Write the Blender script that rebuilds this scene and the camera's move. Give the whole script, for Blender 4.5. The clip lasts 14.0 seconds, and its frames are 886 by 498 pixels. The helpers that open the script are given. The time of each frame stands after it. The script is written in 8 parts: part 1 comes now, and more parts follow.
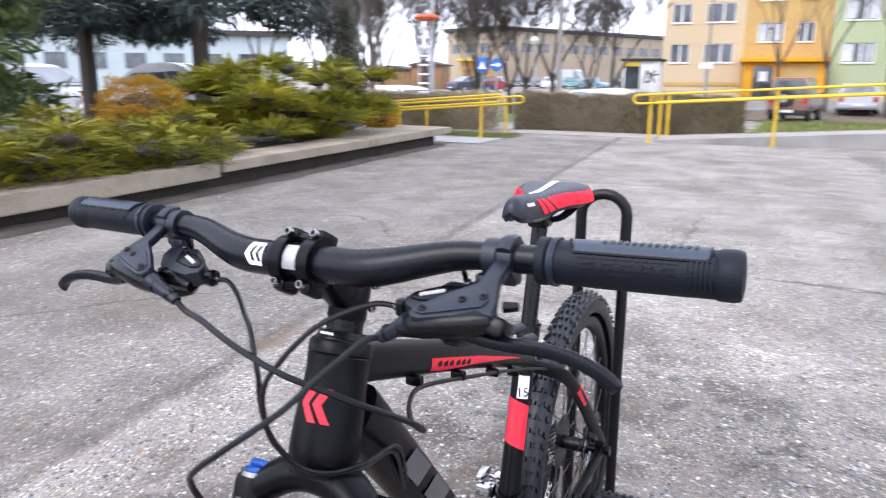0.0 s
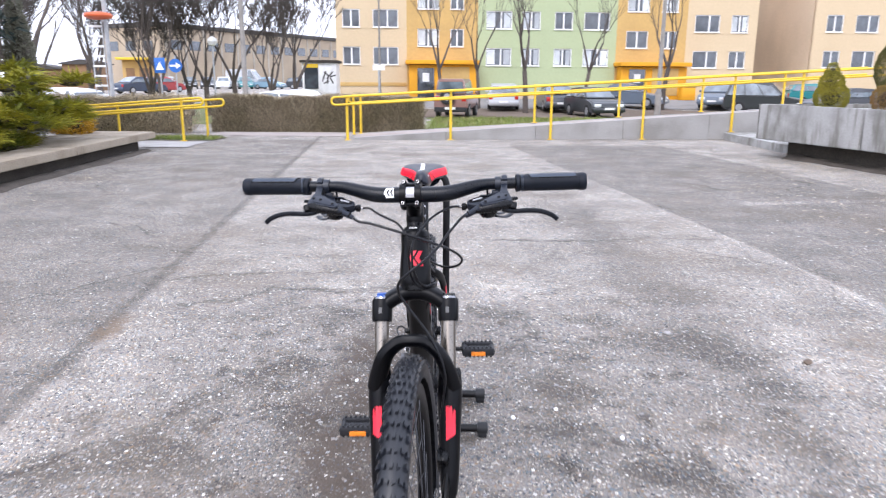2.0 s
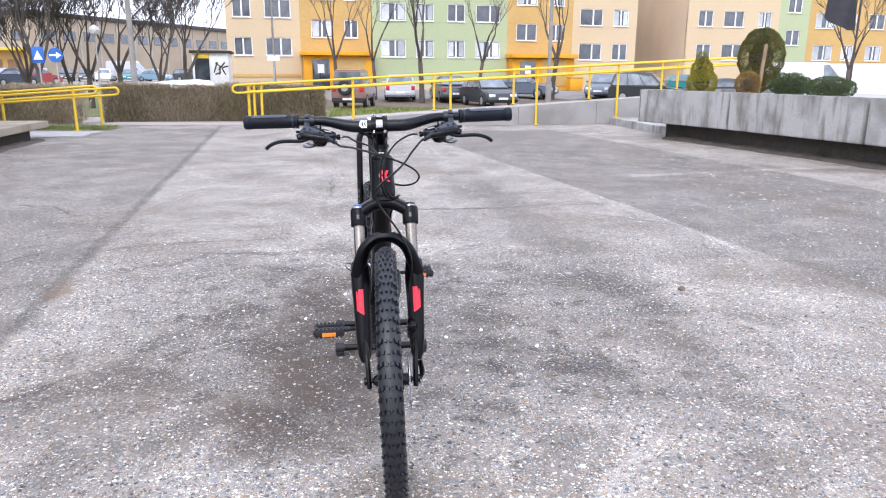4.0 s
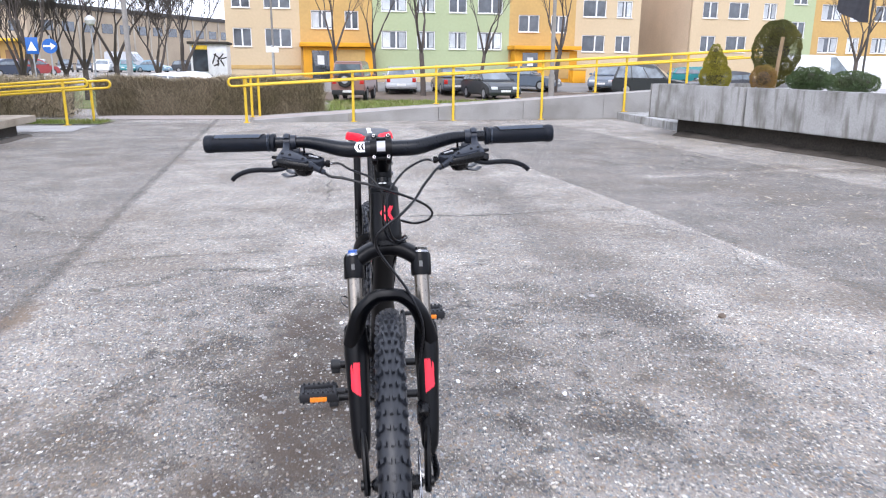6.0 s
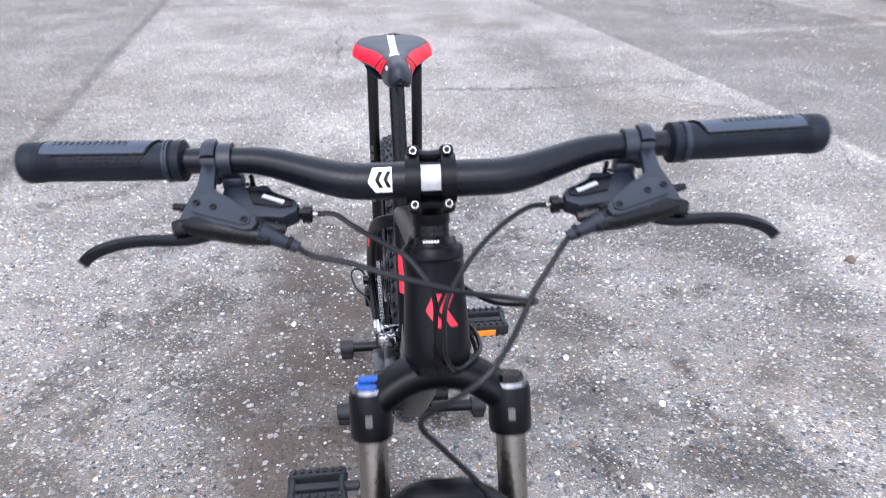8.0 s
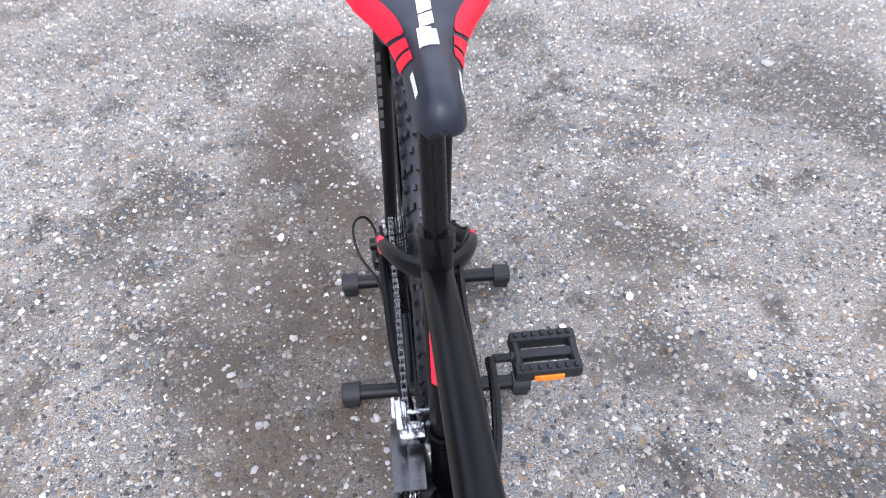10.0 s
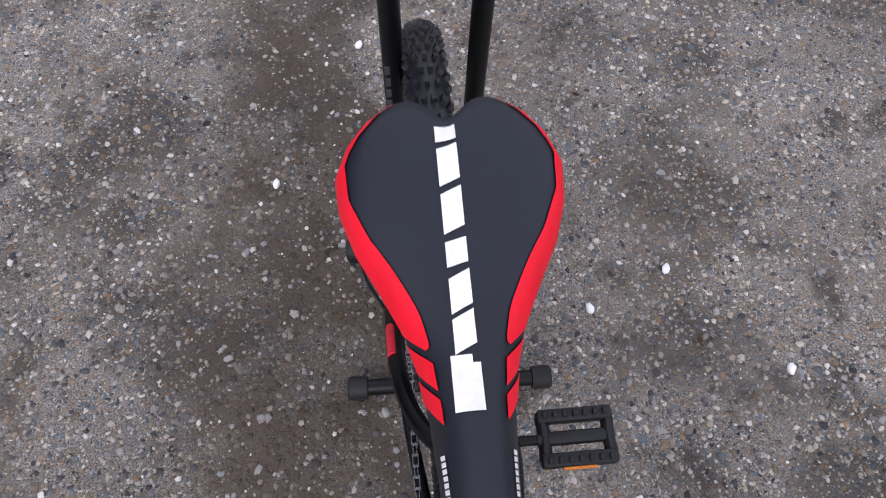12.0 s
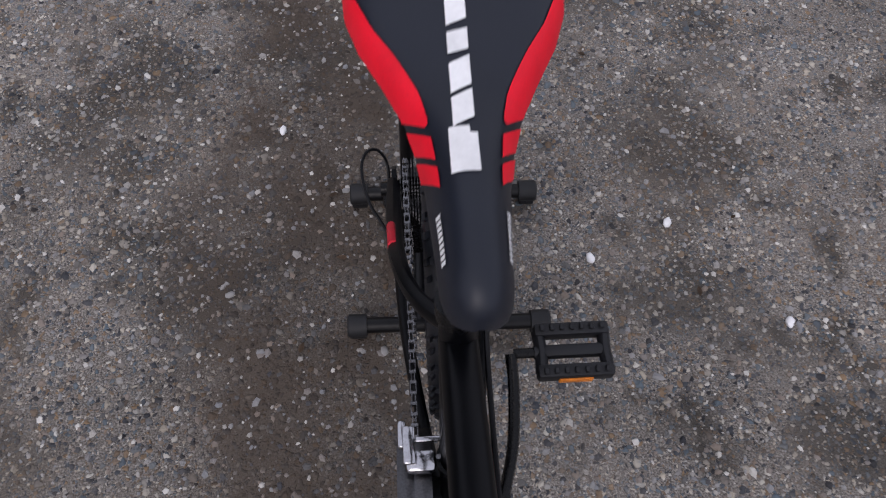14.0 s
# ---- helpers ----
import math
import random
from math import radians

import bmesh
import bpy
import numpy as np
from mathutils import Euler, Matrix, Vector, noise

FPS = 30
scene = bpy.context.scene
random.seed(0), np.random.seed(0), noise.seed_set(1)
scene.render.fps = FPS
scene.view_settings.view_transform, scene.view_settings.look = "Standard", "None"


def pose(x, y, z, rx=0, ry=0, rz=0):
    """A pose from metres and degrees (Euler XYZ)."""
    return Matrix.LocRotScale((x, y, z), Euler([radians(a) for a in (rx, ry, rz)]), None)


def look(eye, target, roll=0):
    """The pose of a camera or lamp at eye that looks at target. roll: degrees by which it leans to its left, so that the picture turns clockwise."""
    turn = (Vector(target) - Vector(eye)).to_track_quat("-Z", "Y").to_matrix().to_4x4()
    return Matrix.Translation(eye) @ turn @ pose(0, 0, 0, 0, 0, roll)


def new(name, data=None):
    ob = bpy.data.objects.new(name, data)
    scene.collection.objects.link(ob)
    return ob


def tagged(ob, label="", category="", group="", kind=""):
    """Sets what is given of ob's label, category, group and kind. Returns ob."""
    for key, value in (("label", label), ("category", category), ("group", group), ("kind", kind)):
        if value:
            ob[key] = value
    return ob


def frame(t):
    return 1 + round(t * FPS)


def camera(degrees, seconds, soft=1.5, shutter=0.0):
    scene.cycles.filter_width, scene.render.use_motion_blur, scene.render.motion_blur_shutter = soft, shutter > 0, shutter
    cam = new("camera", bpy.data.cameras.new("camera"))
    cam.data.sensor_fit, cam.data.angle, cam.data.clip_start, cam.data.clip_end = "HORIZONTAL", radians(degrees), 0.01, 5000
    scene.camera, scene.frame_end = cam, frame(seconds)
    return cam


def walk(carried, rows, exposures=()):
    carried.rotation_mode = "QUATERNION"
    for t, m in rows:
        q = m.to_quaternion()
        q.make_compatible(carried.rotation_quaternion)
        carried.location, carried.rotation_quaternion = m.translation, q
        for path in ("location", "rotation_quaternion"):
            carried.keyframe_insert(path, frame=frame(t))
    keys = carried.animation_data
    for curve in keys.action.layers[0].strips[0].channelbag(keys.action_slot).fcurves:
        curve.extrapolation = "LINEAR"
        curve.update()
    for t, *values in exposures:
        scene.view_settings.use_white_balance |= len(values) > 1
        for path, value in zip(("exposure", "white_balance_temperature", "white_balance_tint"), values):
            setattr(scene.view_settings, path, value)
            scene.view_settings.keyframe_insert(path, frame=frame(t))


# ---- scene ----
cam = camera(63.8, 14.0, soft=1.1, shutter=0.5)
PATH = [
    (0, (0.3905, -0.483, 1.1355), (-0.482, 1.271, 0.666), 0.3),
    (0.5, (0.27, -0.631, 1.171), (-0.301, 1.228, 0.706), 0.3),
    (1, (0.192, -0.905, 1.215), (-0.149, 1.012, 0.754), 0.2),
    (1.5, (0.176, -1.167, 1.22), (0.044, 0.775, 0.76), 0.2),
    (2, (0.105, -1.434, 1.207), (0.066, 0.511, 0.744), 0.3),
    (2.5, (0.004, -1.667, 1.195), (0.109, 0.275, 0.729), 0.2),
    (3, (-0.066, -1.856, 1.171), (0.148, 0.076, 0.702), 0.4),
    (3.2, (-0.059, -1.915, 1.156), (0.173, 0.014, 0.683), 0.4),
    (5.3, (-0.061, -1.821, 1.1), (0.185, 0.102, 0.61), 0.3),
    (5.5, (-0.063, -1.699, 1.111), (0.187, 0.222, 0.613), 0.5),
    (6, (-0.044, -1.447, 1.145), (0.196, 0.474, 0.642), 0.4),
    (6.5, (-0.043, -1.227, 1.155), (0.194, 0.694, 0.651), 0.4),
    (7, (-0.055, -1.015, 1.181), (0.157, 0.886, 0.596), 0.3),
    (7.5, (-0.061, -0.808, 1.182), (0.138, 1.034, 0.428), 0.4),
    (8, (-0.038, -0.569, 1.21), (0.144, 1.195, 0.286), 0.6),
    (8.5, (-0.037, -0.378, 1.233), (0.141, 1.292, 0.147), 0.9),
    (8.7, (-0.033, -0.308, 1.252), (0.129, 1.317, 0.097), 0.5),
    (10.8, (-0.038, 0.354, 1.283), (0.082, 1.403, -0.415), 1.9),
    (11, (-0.037, 0.406, 1.289), (0.074, 1.383, -0.452), 2.1),
    (11.5, (-0.024, 0.489, 1.283), (0.074, 1.363, -0.513), 2.5),
    (12, (-0.025, 0.532, 1.32), (0.063, 1.335, -0.51), 2.7),
    (12.5, (-0.014, 0.514, 1.377), (0.069, 1.307, -0.457), 2.8),
    (13, (-0.015, 0.468, 1.389), (0.066, 1.26, -0.446), 3.1),
    (13.5, (-0.016, 0.43, 1.358), (0.063, 1.222, -0.477), 3.4),
    (14, (-0.027, 0.409, 1.276), (0.051, 1.243, -0.54), 3.5),
]
walk(cam, [(t, look(eye, target, roll)) for t, eye, target, roll in PATH], [(0, 1.05, 6100, 16), (3, 1.05, 6100, 16), (5.5, 0.98, 6050, 15), (7, 1.0, 6000, 14), (8.5, 1.17, 5900, 15), (10.8, 1.2, 6100, 15), (11.2, 1.12, 6150, 16), (11.6, 0.76, 6250, 17), (12.0, 0.0, 6350, 19), (12.5, -0.45, 6400, 19), (14, -0.50, 6400, 19)])

# ---- world, sun and exposure ----
world = bpy.data.worlds.new("overcast_sky")
scene.world = world
world.use_nodes = True
wn = world.node_tree.nodes
wl = world.node_tree.links
sky = wn.new("ShaderNodeTexSky")
sky.sky_type = "NISHITA"
sky.sun_disc = False
sky.sun_elevation = radians(38)
sky.sun_rotation = radians(200)
sky.air_density, sky.dust_density, sky.ozone_density = 1.0, 6.0, 1.0
cloud = wn.new("ShaderNodeMix")
cloud.data_type = "RGBA"
cloud.inputs[0].default_value = 0.86
cloud.inputs[7].default_value = (9.25, 9.8, 10.9, 1)
wl.new(sky.outputs[0], cloud.inputs[6])
bg = wn["Background"]
bg.inputs[1].default_value = 0.115
wl.new(cloud.outputs[2], bg.inputs[0])

sun = new("sun", bpy.data.lights.new("sun", "SUN"))
sun.data.energy, sun.data.angle, sun.data.color = 0.9, radians(35), (1.0, 0.97, 0.93)
sun.matrix_world = look((-10, -25, 30), (0, 0, 0))


# ---- materials ----
def material(name, base, rough=0.6, metal=0.0, vary=0.12, scale=8.0, fine=120.0, bump=0.0, second=None, amount=0.5, coat=0.0, spec=0.5, piece=0.0):
    """A principled surface with variation at two scales and a fine relief."""
    m = bpy.data.materials.new(name)
    m.use_nodes = True
    nt = m.node_tree
    n, l = nt.nodes, nt.links
    p = n["Principled BSDF"]
    co = n.new("ShaderNodeTexCoord")
    big = n.new("ShaderNodeTexNoise")
    big.inputs["Scale"].default_value = scale
    big.inputs["Detail"].default_value = 5
    small = n.new("ShaderNodeTexNoise")
    small.inputs["Scale"].default_value = fine
    small.inputs["Detail"].default_value = 3
    l.new(co.outputs["Object"], big.inputs["Vector"])
    l.new(co.outputs["Object"], small.inputs["Vector"])
    mix = n.new("ShaderNodeMix")
    mix.data_type = "RGBA"
    mix.inputs[6].default_value = (*base, 1)
    other = second if second else tuple(c * 0.6 for c in base)
    mix.inputs[7].default_value = (*other, 1)
    ramp = n.new("ShaderNodeMapRange")
    ramp.inputs[1].default_value, ramp.inputs[2].default_value = 0.42, 0.68
    ramp.inputs[3].default_value, ramp.inputs[4].default_value = 0, amount
    l.new(big.outputs[0], ramp.inputs[0])
    l.new(ramp.outputs[0], mix.inputs[0])
    hsv = n.new("ShaderNodeHueSaturation")
    val = n.new("ShaderNodeMapRange")
    val.inputs[1].default_value, val.inputs[2].default_value = 0.25, 0.75
    val.inputs[3].default_value, val.inputs[4].default_value = 1 - vary, 1 + vary
    l.new(small.outputs[0], val.inputs[0])
    if piece:
        info = n.new("ShaderNodeObjectInfo")
        geo = n.new("ShaderNodeNewGeometry")
        rnd = n.new("ShaderNodeMath")
        rnd.operation = "ADD"
        l.new(info.outputs["Random"], rnd.inputs[0])
        l.new(geo.outputs["Random Per Island"], rnd.inputs[1])
        pr = n.new("ShaderNodeMapRange")
        pr.inputs[1].default_value, pr.inputs[2].default_value = 0, 2
        pr.inputs[3].default_value, pr.inputs[4].default_value = 1 - piece, 1 + piece
        l.new(rnd.outputs[0], pr.inputs[0])
        mul = n.new("ShaderNodeMath")
        mul.operation = "MULTIPLY"
        l.new(val.outputs[0], mul.inputs[0])
        l.new(pr.outputs[0], mul.inputs[1])
        l.new(mul.outputs[0], hsv.inputs["Value"])
    else:
        l.new(val.outputs[0], hsv.inputs["Value"])
    l.new(mix.outputs[2], hsv.inputs["Color"])
    l.new(hsv.outputs[0], p.inputs["Base Color"])
    p.inputs["Metallic"].default_value = metal
    p.inputs["Specular IOR Level"].default_value = spec
    p.inputs["Coat Weight"].default_value = coat
    p.inputs["Coat Roughness"].default_value = 0.08
    rr = n.new("ShaderNodeMapRange")
    rr.inputs[3].default_value, rr.inputs[4].default_value = max(rough - 0.1, 0.02), min(rough + 0.1, 1)
    l.new(small.outputs[0], rr.inputs[0])
    l.new(rr.outputs[0], p.inputs["Roughness"])
    if bump:
        b = n.new("ShaderNodeBump")
        b.inputs["Strength"].default_value = 0.6
        b.inputs["Distance"].default_value = bump
        l.new(small.outputs[0], b.inputs["Height"])
        l.new(b.outputs[0], p.inputs["Normal"])
    return m


def asphalt_material():
    """Worn asphalt: pale and dark stone chips in grey binder, with broad pale and dark areas, a tar seam and cracks."""
    m = bpy.data.materials.new("worn_asphalt")
    m.use_nodes = True
    nt = m.node_tree
    n, l = nt.nodes, nt.links
    p = n["Principled BSDF"]
    co = n.new("ShaderNodeTexCoord")

    def math_(op, a, b=None):
        q = n.new("ShaderNodeMath")
        q.operation = op
        for i, v in enumerate((a, b)):
            if v is None:
                continue
            if isinstance(v, (int, float)):
                q.inputs[i].default_value = v
            else:
                l.new(v, q.inputs[i])
        return q.outputs[0]

    def rng(v, a, b, c, d):
        q = n.new("ShaderNodeMapRange")
        for i, w in enumerate((a, b, c, d)):
            q.inputs[i + 1].default_value = w
        l.new(v, q.inputs[0])
        return q.outputs[0]

    def noise_(scale, detail=4, vec=None):
        q = n.new("ShaderNodeTexNoise")
        q.inputs["Scale"].default_value = scale
        q.inputs["Detail"].default_value = detail
        l.new(vec or co.outputs["Object"], q.inputs["Vector"])
        return q.outputs[0]

    wn = n.new("ShaderNodeTexNoise")
    wn.inputs["Scale"].default_value = 70
    wn.inputs["Detail"].default_value = 3
    l.new(co.outputs["Object"], wn.inputs["Vector"])
    wm = n.new("ShaderNodeVectorMath")
    wm.operation = "MULTIPLY_ADD"
    l.new(wn.outputs["Color"], wm.inputs[0])
    wm.inputs[1].default_value = (0.016, 0.016, 0.0)
    l.new(co.outputs["Object"], wm.inputs[2])

    def chips(scale):
        q = n.new("ShaderNodeTexVoronoi")
        q.inputs["Scale"].default_value = scale
        l.new(wm.outputs[0], q.inputs["Vector"])
        return q

    def ramp_of(value, stops):
        r = n.new("ShaderNodeValToRGB")
        r.color_ramp.elements[0].position, r.color_ramp.elements[1].position = stops[0][0], stops[-1][0]
        r.color_ramp.elements[0].color, r.color_ramp.elements[1].color = (*stops[0][1], 1), (*stops[-1][1], 1)
        for pos, c in stops[1:-1]:
            r.color_ramp.elements.new(pos).color = (*c, 1)
        l.new(value, r.inputs[0])
        return r.outputs[0]

    def blend(fac, a, b):
        q = n.new("ShaderNodeMix")
        q.data_type = "RGBA"
        l.new(fac, q.inputs[0])
        for i, v in ((6, a), (7, b)):
            if isinstance(v, tuple):
                q.inputs[i].default_value = (*v, 1)
            else:
                l.new(v, q.inputs[i])
        return q.outputs[2]

    def split(q):
        c = n.new("ShaderNodeSeparateColor")
        l.new(q.outputs["Color"], c.inputs[0])
        return c.outputs

    def pebbles(scale, share, small, large):
        """Stones of random size in some of the cells: their mask, a random number and the distance from their middle."""
        q = chips(scale)
        r, g, b_ = split(q)
        size = rng(g, 0, 1, small, large)
        d = math_("DIVIDE", q.outputs["Distance"], size)
        mask = rng(d, 0.86, 1.0, 1, 0)
        if share < 1:
            mask = math_("MULTIPLY", mask, rng(b_, share - 0.01, share, 1, 0))
        return mask, r, d

    # where the binder is worn it is nearly black between the stones
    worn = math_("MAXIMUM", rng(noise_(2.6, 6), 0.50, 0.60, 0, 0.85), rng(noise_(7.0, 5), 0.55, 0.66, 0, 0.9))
    # full strength within 0.9 m of a point by the rear wheel, weak beyond 2 m
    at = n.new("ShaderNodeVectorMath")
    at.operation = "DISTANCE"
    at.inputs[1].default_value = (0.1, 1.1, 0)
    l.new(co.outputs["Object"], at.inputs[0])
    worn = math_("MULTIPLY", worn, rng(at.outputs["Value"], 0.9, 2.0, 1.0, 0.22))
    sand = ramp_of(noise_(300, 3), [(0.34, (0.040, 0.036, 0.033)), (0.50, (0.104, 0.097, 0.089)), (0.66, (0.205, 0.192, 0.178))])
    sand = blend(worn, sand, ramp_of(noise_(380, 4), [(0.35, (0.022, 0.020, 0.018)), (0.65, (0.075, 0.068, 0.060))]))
    grit_m, grit_r, grit_d = pebbles(200, 0.62, 0.36, 0.68)
    mid_m, mid_r, mid_d = pebbles(112, 0.50, 0.34, 0.64)
    big_m, big_r, big_d = pebbles(58, 0.26, 0.22, 0.50)
    palette = [(0.0, (0.020, 0.020, 0.022)), (0.14, (0.050, 0.054, 0.060)), (0.30, (0.088, 0.104, 0.116)), (0.42, (0.135, 0.130, 0.124)), (0.54, (0.175, 0.132, 0.096)), (0.66, (0.085, 0.072, 0.062)), (0.78, (0.235, 0.228, 0.216)), (0.92, (0.285, 0.258, 0.220)), (1.0, (0.38, 0.37, 0.345))]
    col = blend(grit_m, sand, ramp_of(grit_r, palette))
    col = blend(mid_m, col, ramp_of(mid_r, palette))
    col = blend(big_m, col, ramp_of(big_r, palette))
    dusty = blend(rng(noise_(5.5, 6), 0.46, 0.70, 0.0, 0.30), col, (0.150, 0.136, 0.122))
    # broad pale and dark areas
    broad = rng(noise_(0.55, 5), 0.36, 0.64, 2.05, 2.50)
    patch = rng(noise_(2.1, 6), 0.33, 0.67, 0.82, 1.18)
    geo = n.new("ShaderNodeSeparateXYZ")
    l.new(co.outputs["Object"], geo.inputs[0])
    wob = n.new("ShaderNodeTexNoise")
    wob.inputs["Scale"].default_value = 1.1
    l.new(co.outputs["Object"], wob.inputs["Vector"])
    wv = math_("MULTIPLY", math_("SUBTRACT", wob.outputs[0], 0.5), 0.8)
    wf = math_("MULTIPLY", math_("SUBTRACT", noise_(9, 4), 0.5), 0.16)

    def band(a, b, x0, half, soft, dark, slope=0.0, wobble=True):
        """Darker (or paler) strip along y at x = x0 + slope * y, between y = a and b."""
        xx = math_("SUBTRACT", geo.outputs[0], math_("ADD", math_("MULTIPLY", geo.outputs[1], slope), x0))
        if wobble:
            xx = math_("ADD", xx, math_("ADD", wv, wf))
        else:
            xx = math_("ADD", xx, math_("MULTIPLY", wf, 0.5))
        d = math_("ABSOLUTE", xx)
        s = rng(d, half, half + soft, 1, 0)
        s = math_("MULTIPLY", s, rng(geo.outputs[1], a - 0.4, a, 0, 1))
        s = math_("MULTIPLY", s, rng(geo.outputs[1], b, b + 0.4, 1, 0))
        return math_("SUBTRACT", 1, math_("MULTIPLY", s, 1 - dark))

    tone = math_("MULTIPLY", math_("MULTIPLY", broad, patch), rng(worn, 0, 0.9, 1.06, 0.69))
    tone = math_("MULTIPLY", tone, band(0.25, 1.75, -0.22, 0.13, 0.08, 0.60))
    # broad darker area round the back of the bicycle
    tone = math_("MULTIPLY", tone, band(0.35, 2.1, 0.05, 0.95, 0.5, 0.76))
    tone = math_("MULTIPLY", tone, band(-3, 14, -1.46, 0.020, 0.045, 0.58, -0.1, False))
    tone = math_("MULTIPLY", tone, band(1.2, 5.4, 1.47, 0.09, 0.25, 0.68, -0.06))
    tone = math_("MULTIPLY", tone, band(-2.4, 0.2, 0.15, 0.5, 0.6, 1.22))
    tone = math_("MULTIPLY", tone, band(-3, 13, -3.5, 1.95, 0.12, 0.74, -0.1, False))
    tone = math_("MULTIPLY", tone, band(-1, 12, 4.3, 1.42, 0.05, 0.64, -0.147, False))
    def line(p, q, half, dark, wob=0.0):
        """Darker or paler strip from p to q."""
        dx, dy = q[0] - p[0], q[1] - p[1]
        ln = math.hypot(dx, dy)
        dx, dy = dx / ln, dy / ln
        rx, ry = math_("SUBTRACT", geo.outputs[0], p[0]), math_("SUBTRACT", geo.outputs[1], p[1])
        al = math_("ADD", math_("MULTIPLY", rx, dx), math_("MULTIPLY", ry, dy))
        ac = math_("SUBTRACT", math_("MULTIPLY", ry, dx), math_("MULTIPLY", rx, dy))
        if wob:
            ac = math_("ADD", ac, math_("MULTIPLY", wf, wob))
        s = rng(math_("ABSOLUTE", ac), half, half * 2.2, 1, 0)
        s = math_("MULTIPLY", s, rng(al, -0.1, 0.1, 0, 1))
        s = math_("MULTIPLY", s, rng(al, ln - 0.1, ln + 0.1, 1, 0))
        return math_("ADD", 1, math_("MULTIPLY", s, dark - 1))

    for pa, qa, half, dark, wob in (((1.85, 6.9), (2.35, 3.5), 0.013, 1.35, 0.3), ((2.35, 3.5), (2.45, 2.1), 0.013, 1.3, 0.3), ((2.45, 2.1), (3.1, 2.02), 0.016, 1.25, 0.6), ((2.92, 4.6), (3.03, 2.4), 0.014, 1.2, 0.4), ((3.0, 5.72), (6.6, 6.4), 0.05, 1.4, 0.5), ((-5.2, 10.3), (-2.3, 10.35), 0.04, 1.3, 0.3), ((-2.15, 7.45), (0.4, 7.5), 0.012, 0.6, 0.6), ((0.37, 3.97), (1.13, 3.96), 0.011, 0.6, 1.0), ((1.13, 3.96), (1.66, 4.09), 0.011, 0.6, 1.0), ((1.66, 4.09), (2.15, 4.03), 0.011, 0.65, 1.0), ((-1.46, 2.2), (-1.14, 2.37), 0.016, 0.6, 1.6), ((-1.14, 2.37), (-0.97, 2.6), 0.014, 0.6, 1.2), ((-0.97, 2.6), (-0.52, 2.55), 0.014, 0.6, 1.6), ((-0.52, 2.55), (-0.28, 2.63), 0.014, 0.65, 1.4), ((-1.67, 2.74), (-1.45, 2.86), 0.011, 0.6, 1.2), ((-1.45, 2.86), (-0.94, 2.94), 0.011, 0.6, 1.2), ((-0.94, 2.94), (-0.58, 2.99), 0.011, 0.65, 1.2), ((-2.93, 4.47), (-2.59, 4.37), 0.012, 0.6, 1.0), ((-2.59, 4.37), (-2.25, 3.94), 0.012, 0.6, 1.0), ((-0.85, 1.10), (-0.76, 1.18), 0.05, 0.6, 1.5), ((1.70, 1.62), (1.74, 1.62), 0.03, 0.5, 0.6), ((-0.62, 2.02), (-0.48, 2.10), 0.06, 0.72, 1.5)):
        tone = math_("MULTIPLY", tone, line(pa, qa, half, dark, wob))
    # cracks: thin lines where a warped cell pattern has its edges, kept to few places
    cv = n.new("ShaderNodeTexVoronoi")
    cv.feature = "DISTANCE_TO_EDGE"
    cv.inputs["Scale"].default_value = 0.42
    warp = n.new("ShaderNodeTexNoise")
    warp.inputs["Scale"].default_value = 2.2
    warp.inputs["Detail"].default_value = 6
    l.new(co.outputs["Object"], warp.inputs["Vector"])
    vm = n.new("ShaderNodeVectorMath")
    vm.operation = "MULTIPLY_ADD"
    l.new(warp.outputs["Color"], vm.inputs[0])
    vm.inputs[1].default_value = (0.35, 0.35, 0)
    l.new(co.outputs["Object"], vm.inputs[2])
    l.new(vm.outputs[0], cv.inputs["Vector"])
    crack = rng(cv.outputs["Distance"], 0.001, 0.006, 0.50, 1)
    keep = rng(noise_(0.33, 2), 0.47, 0.56, 0, 1)
    crack = math_("SUBTRACT", 1, math_("MULTIPLY", keep, math_("SUBTRACT", 1, crack)))
    tone = math_("MULTIPLY", tone, crack)
    hsv = n.new("ShaderNodeHueSaturation")
    hsv.inputs["Saturation"].default_value = 1.35
    l.new(tone, hsv.inputs["Value"])
    l.new(dusty, hsv.inputs["Color"])
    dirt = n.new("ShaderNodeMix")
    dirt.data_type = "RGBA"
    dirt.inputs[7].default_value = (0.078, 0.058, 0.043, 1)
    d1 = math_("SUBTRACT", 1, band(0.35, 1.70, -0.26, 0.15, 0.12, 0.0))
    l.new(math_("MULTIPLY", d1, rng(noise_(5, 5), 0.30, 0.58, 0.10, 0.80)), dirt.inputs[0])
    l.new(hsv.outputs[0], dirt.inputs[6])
    rust = n.new("ShaderNodeMix")
    rust.data_type = "RGBA"
    rust.inputs[7].default_value = (0.17, 0.115, 0.07, 1)
    ry = math_("SUBTRACT", 1, line((-1.58, 1.7), (-1.62, 2.05), 0.035, 0.0, 1.5))
    l.new(math_("MULTIPLY", ry, 0.6), rust.inputs[0])
    stain = n.new("ShaderNodeMix")
    stain.data_type = "RGBA"
    stain.inputs[7].default_value = (0.125, 0.098, 0.072, 1)
    l.new(math_("MULTIPLY", rng(noise_(0.9, 6), 0.50, 0.66, 0, 1), rng(noise_(40, 3), 0.35, 0.65, 0.15, 0.75)), stain.inputs[0])
    l.new(dirt.outputs[2], stain.inputs[6])
    l.new(stain.outputs[2], rust.inputs[6])
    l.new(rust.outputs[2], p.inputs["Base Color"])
    p.inputs["Roughness"].default_value = 0.82
    p.inputs["Specular IOR Level"].default_value = 0.35
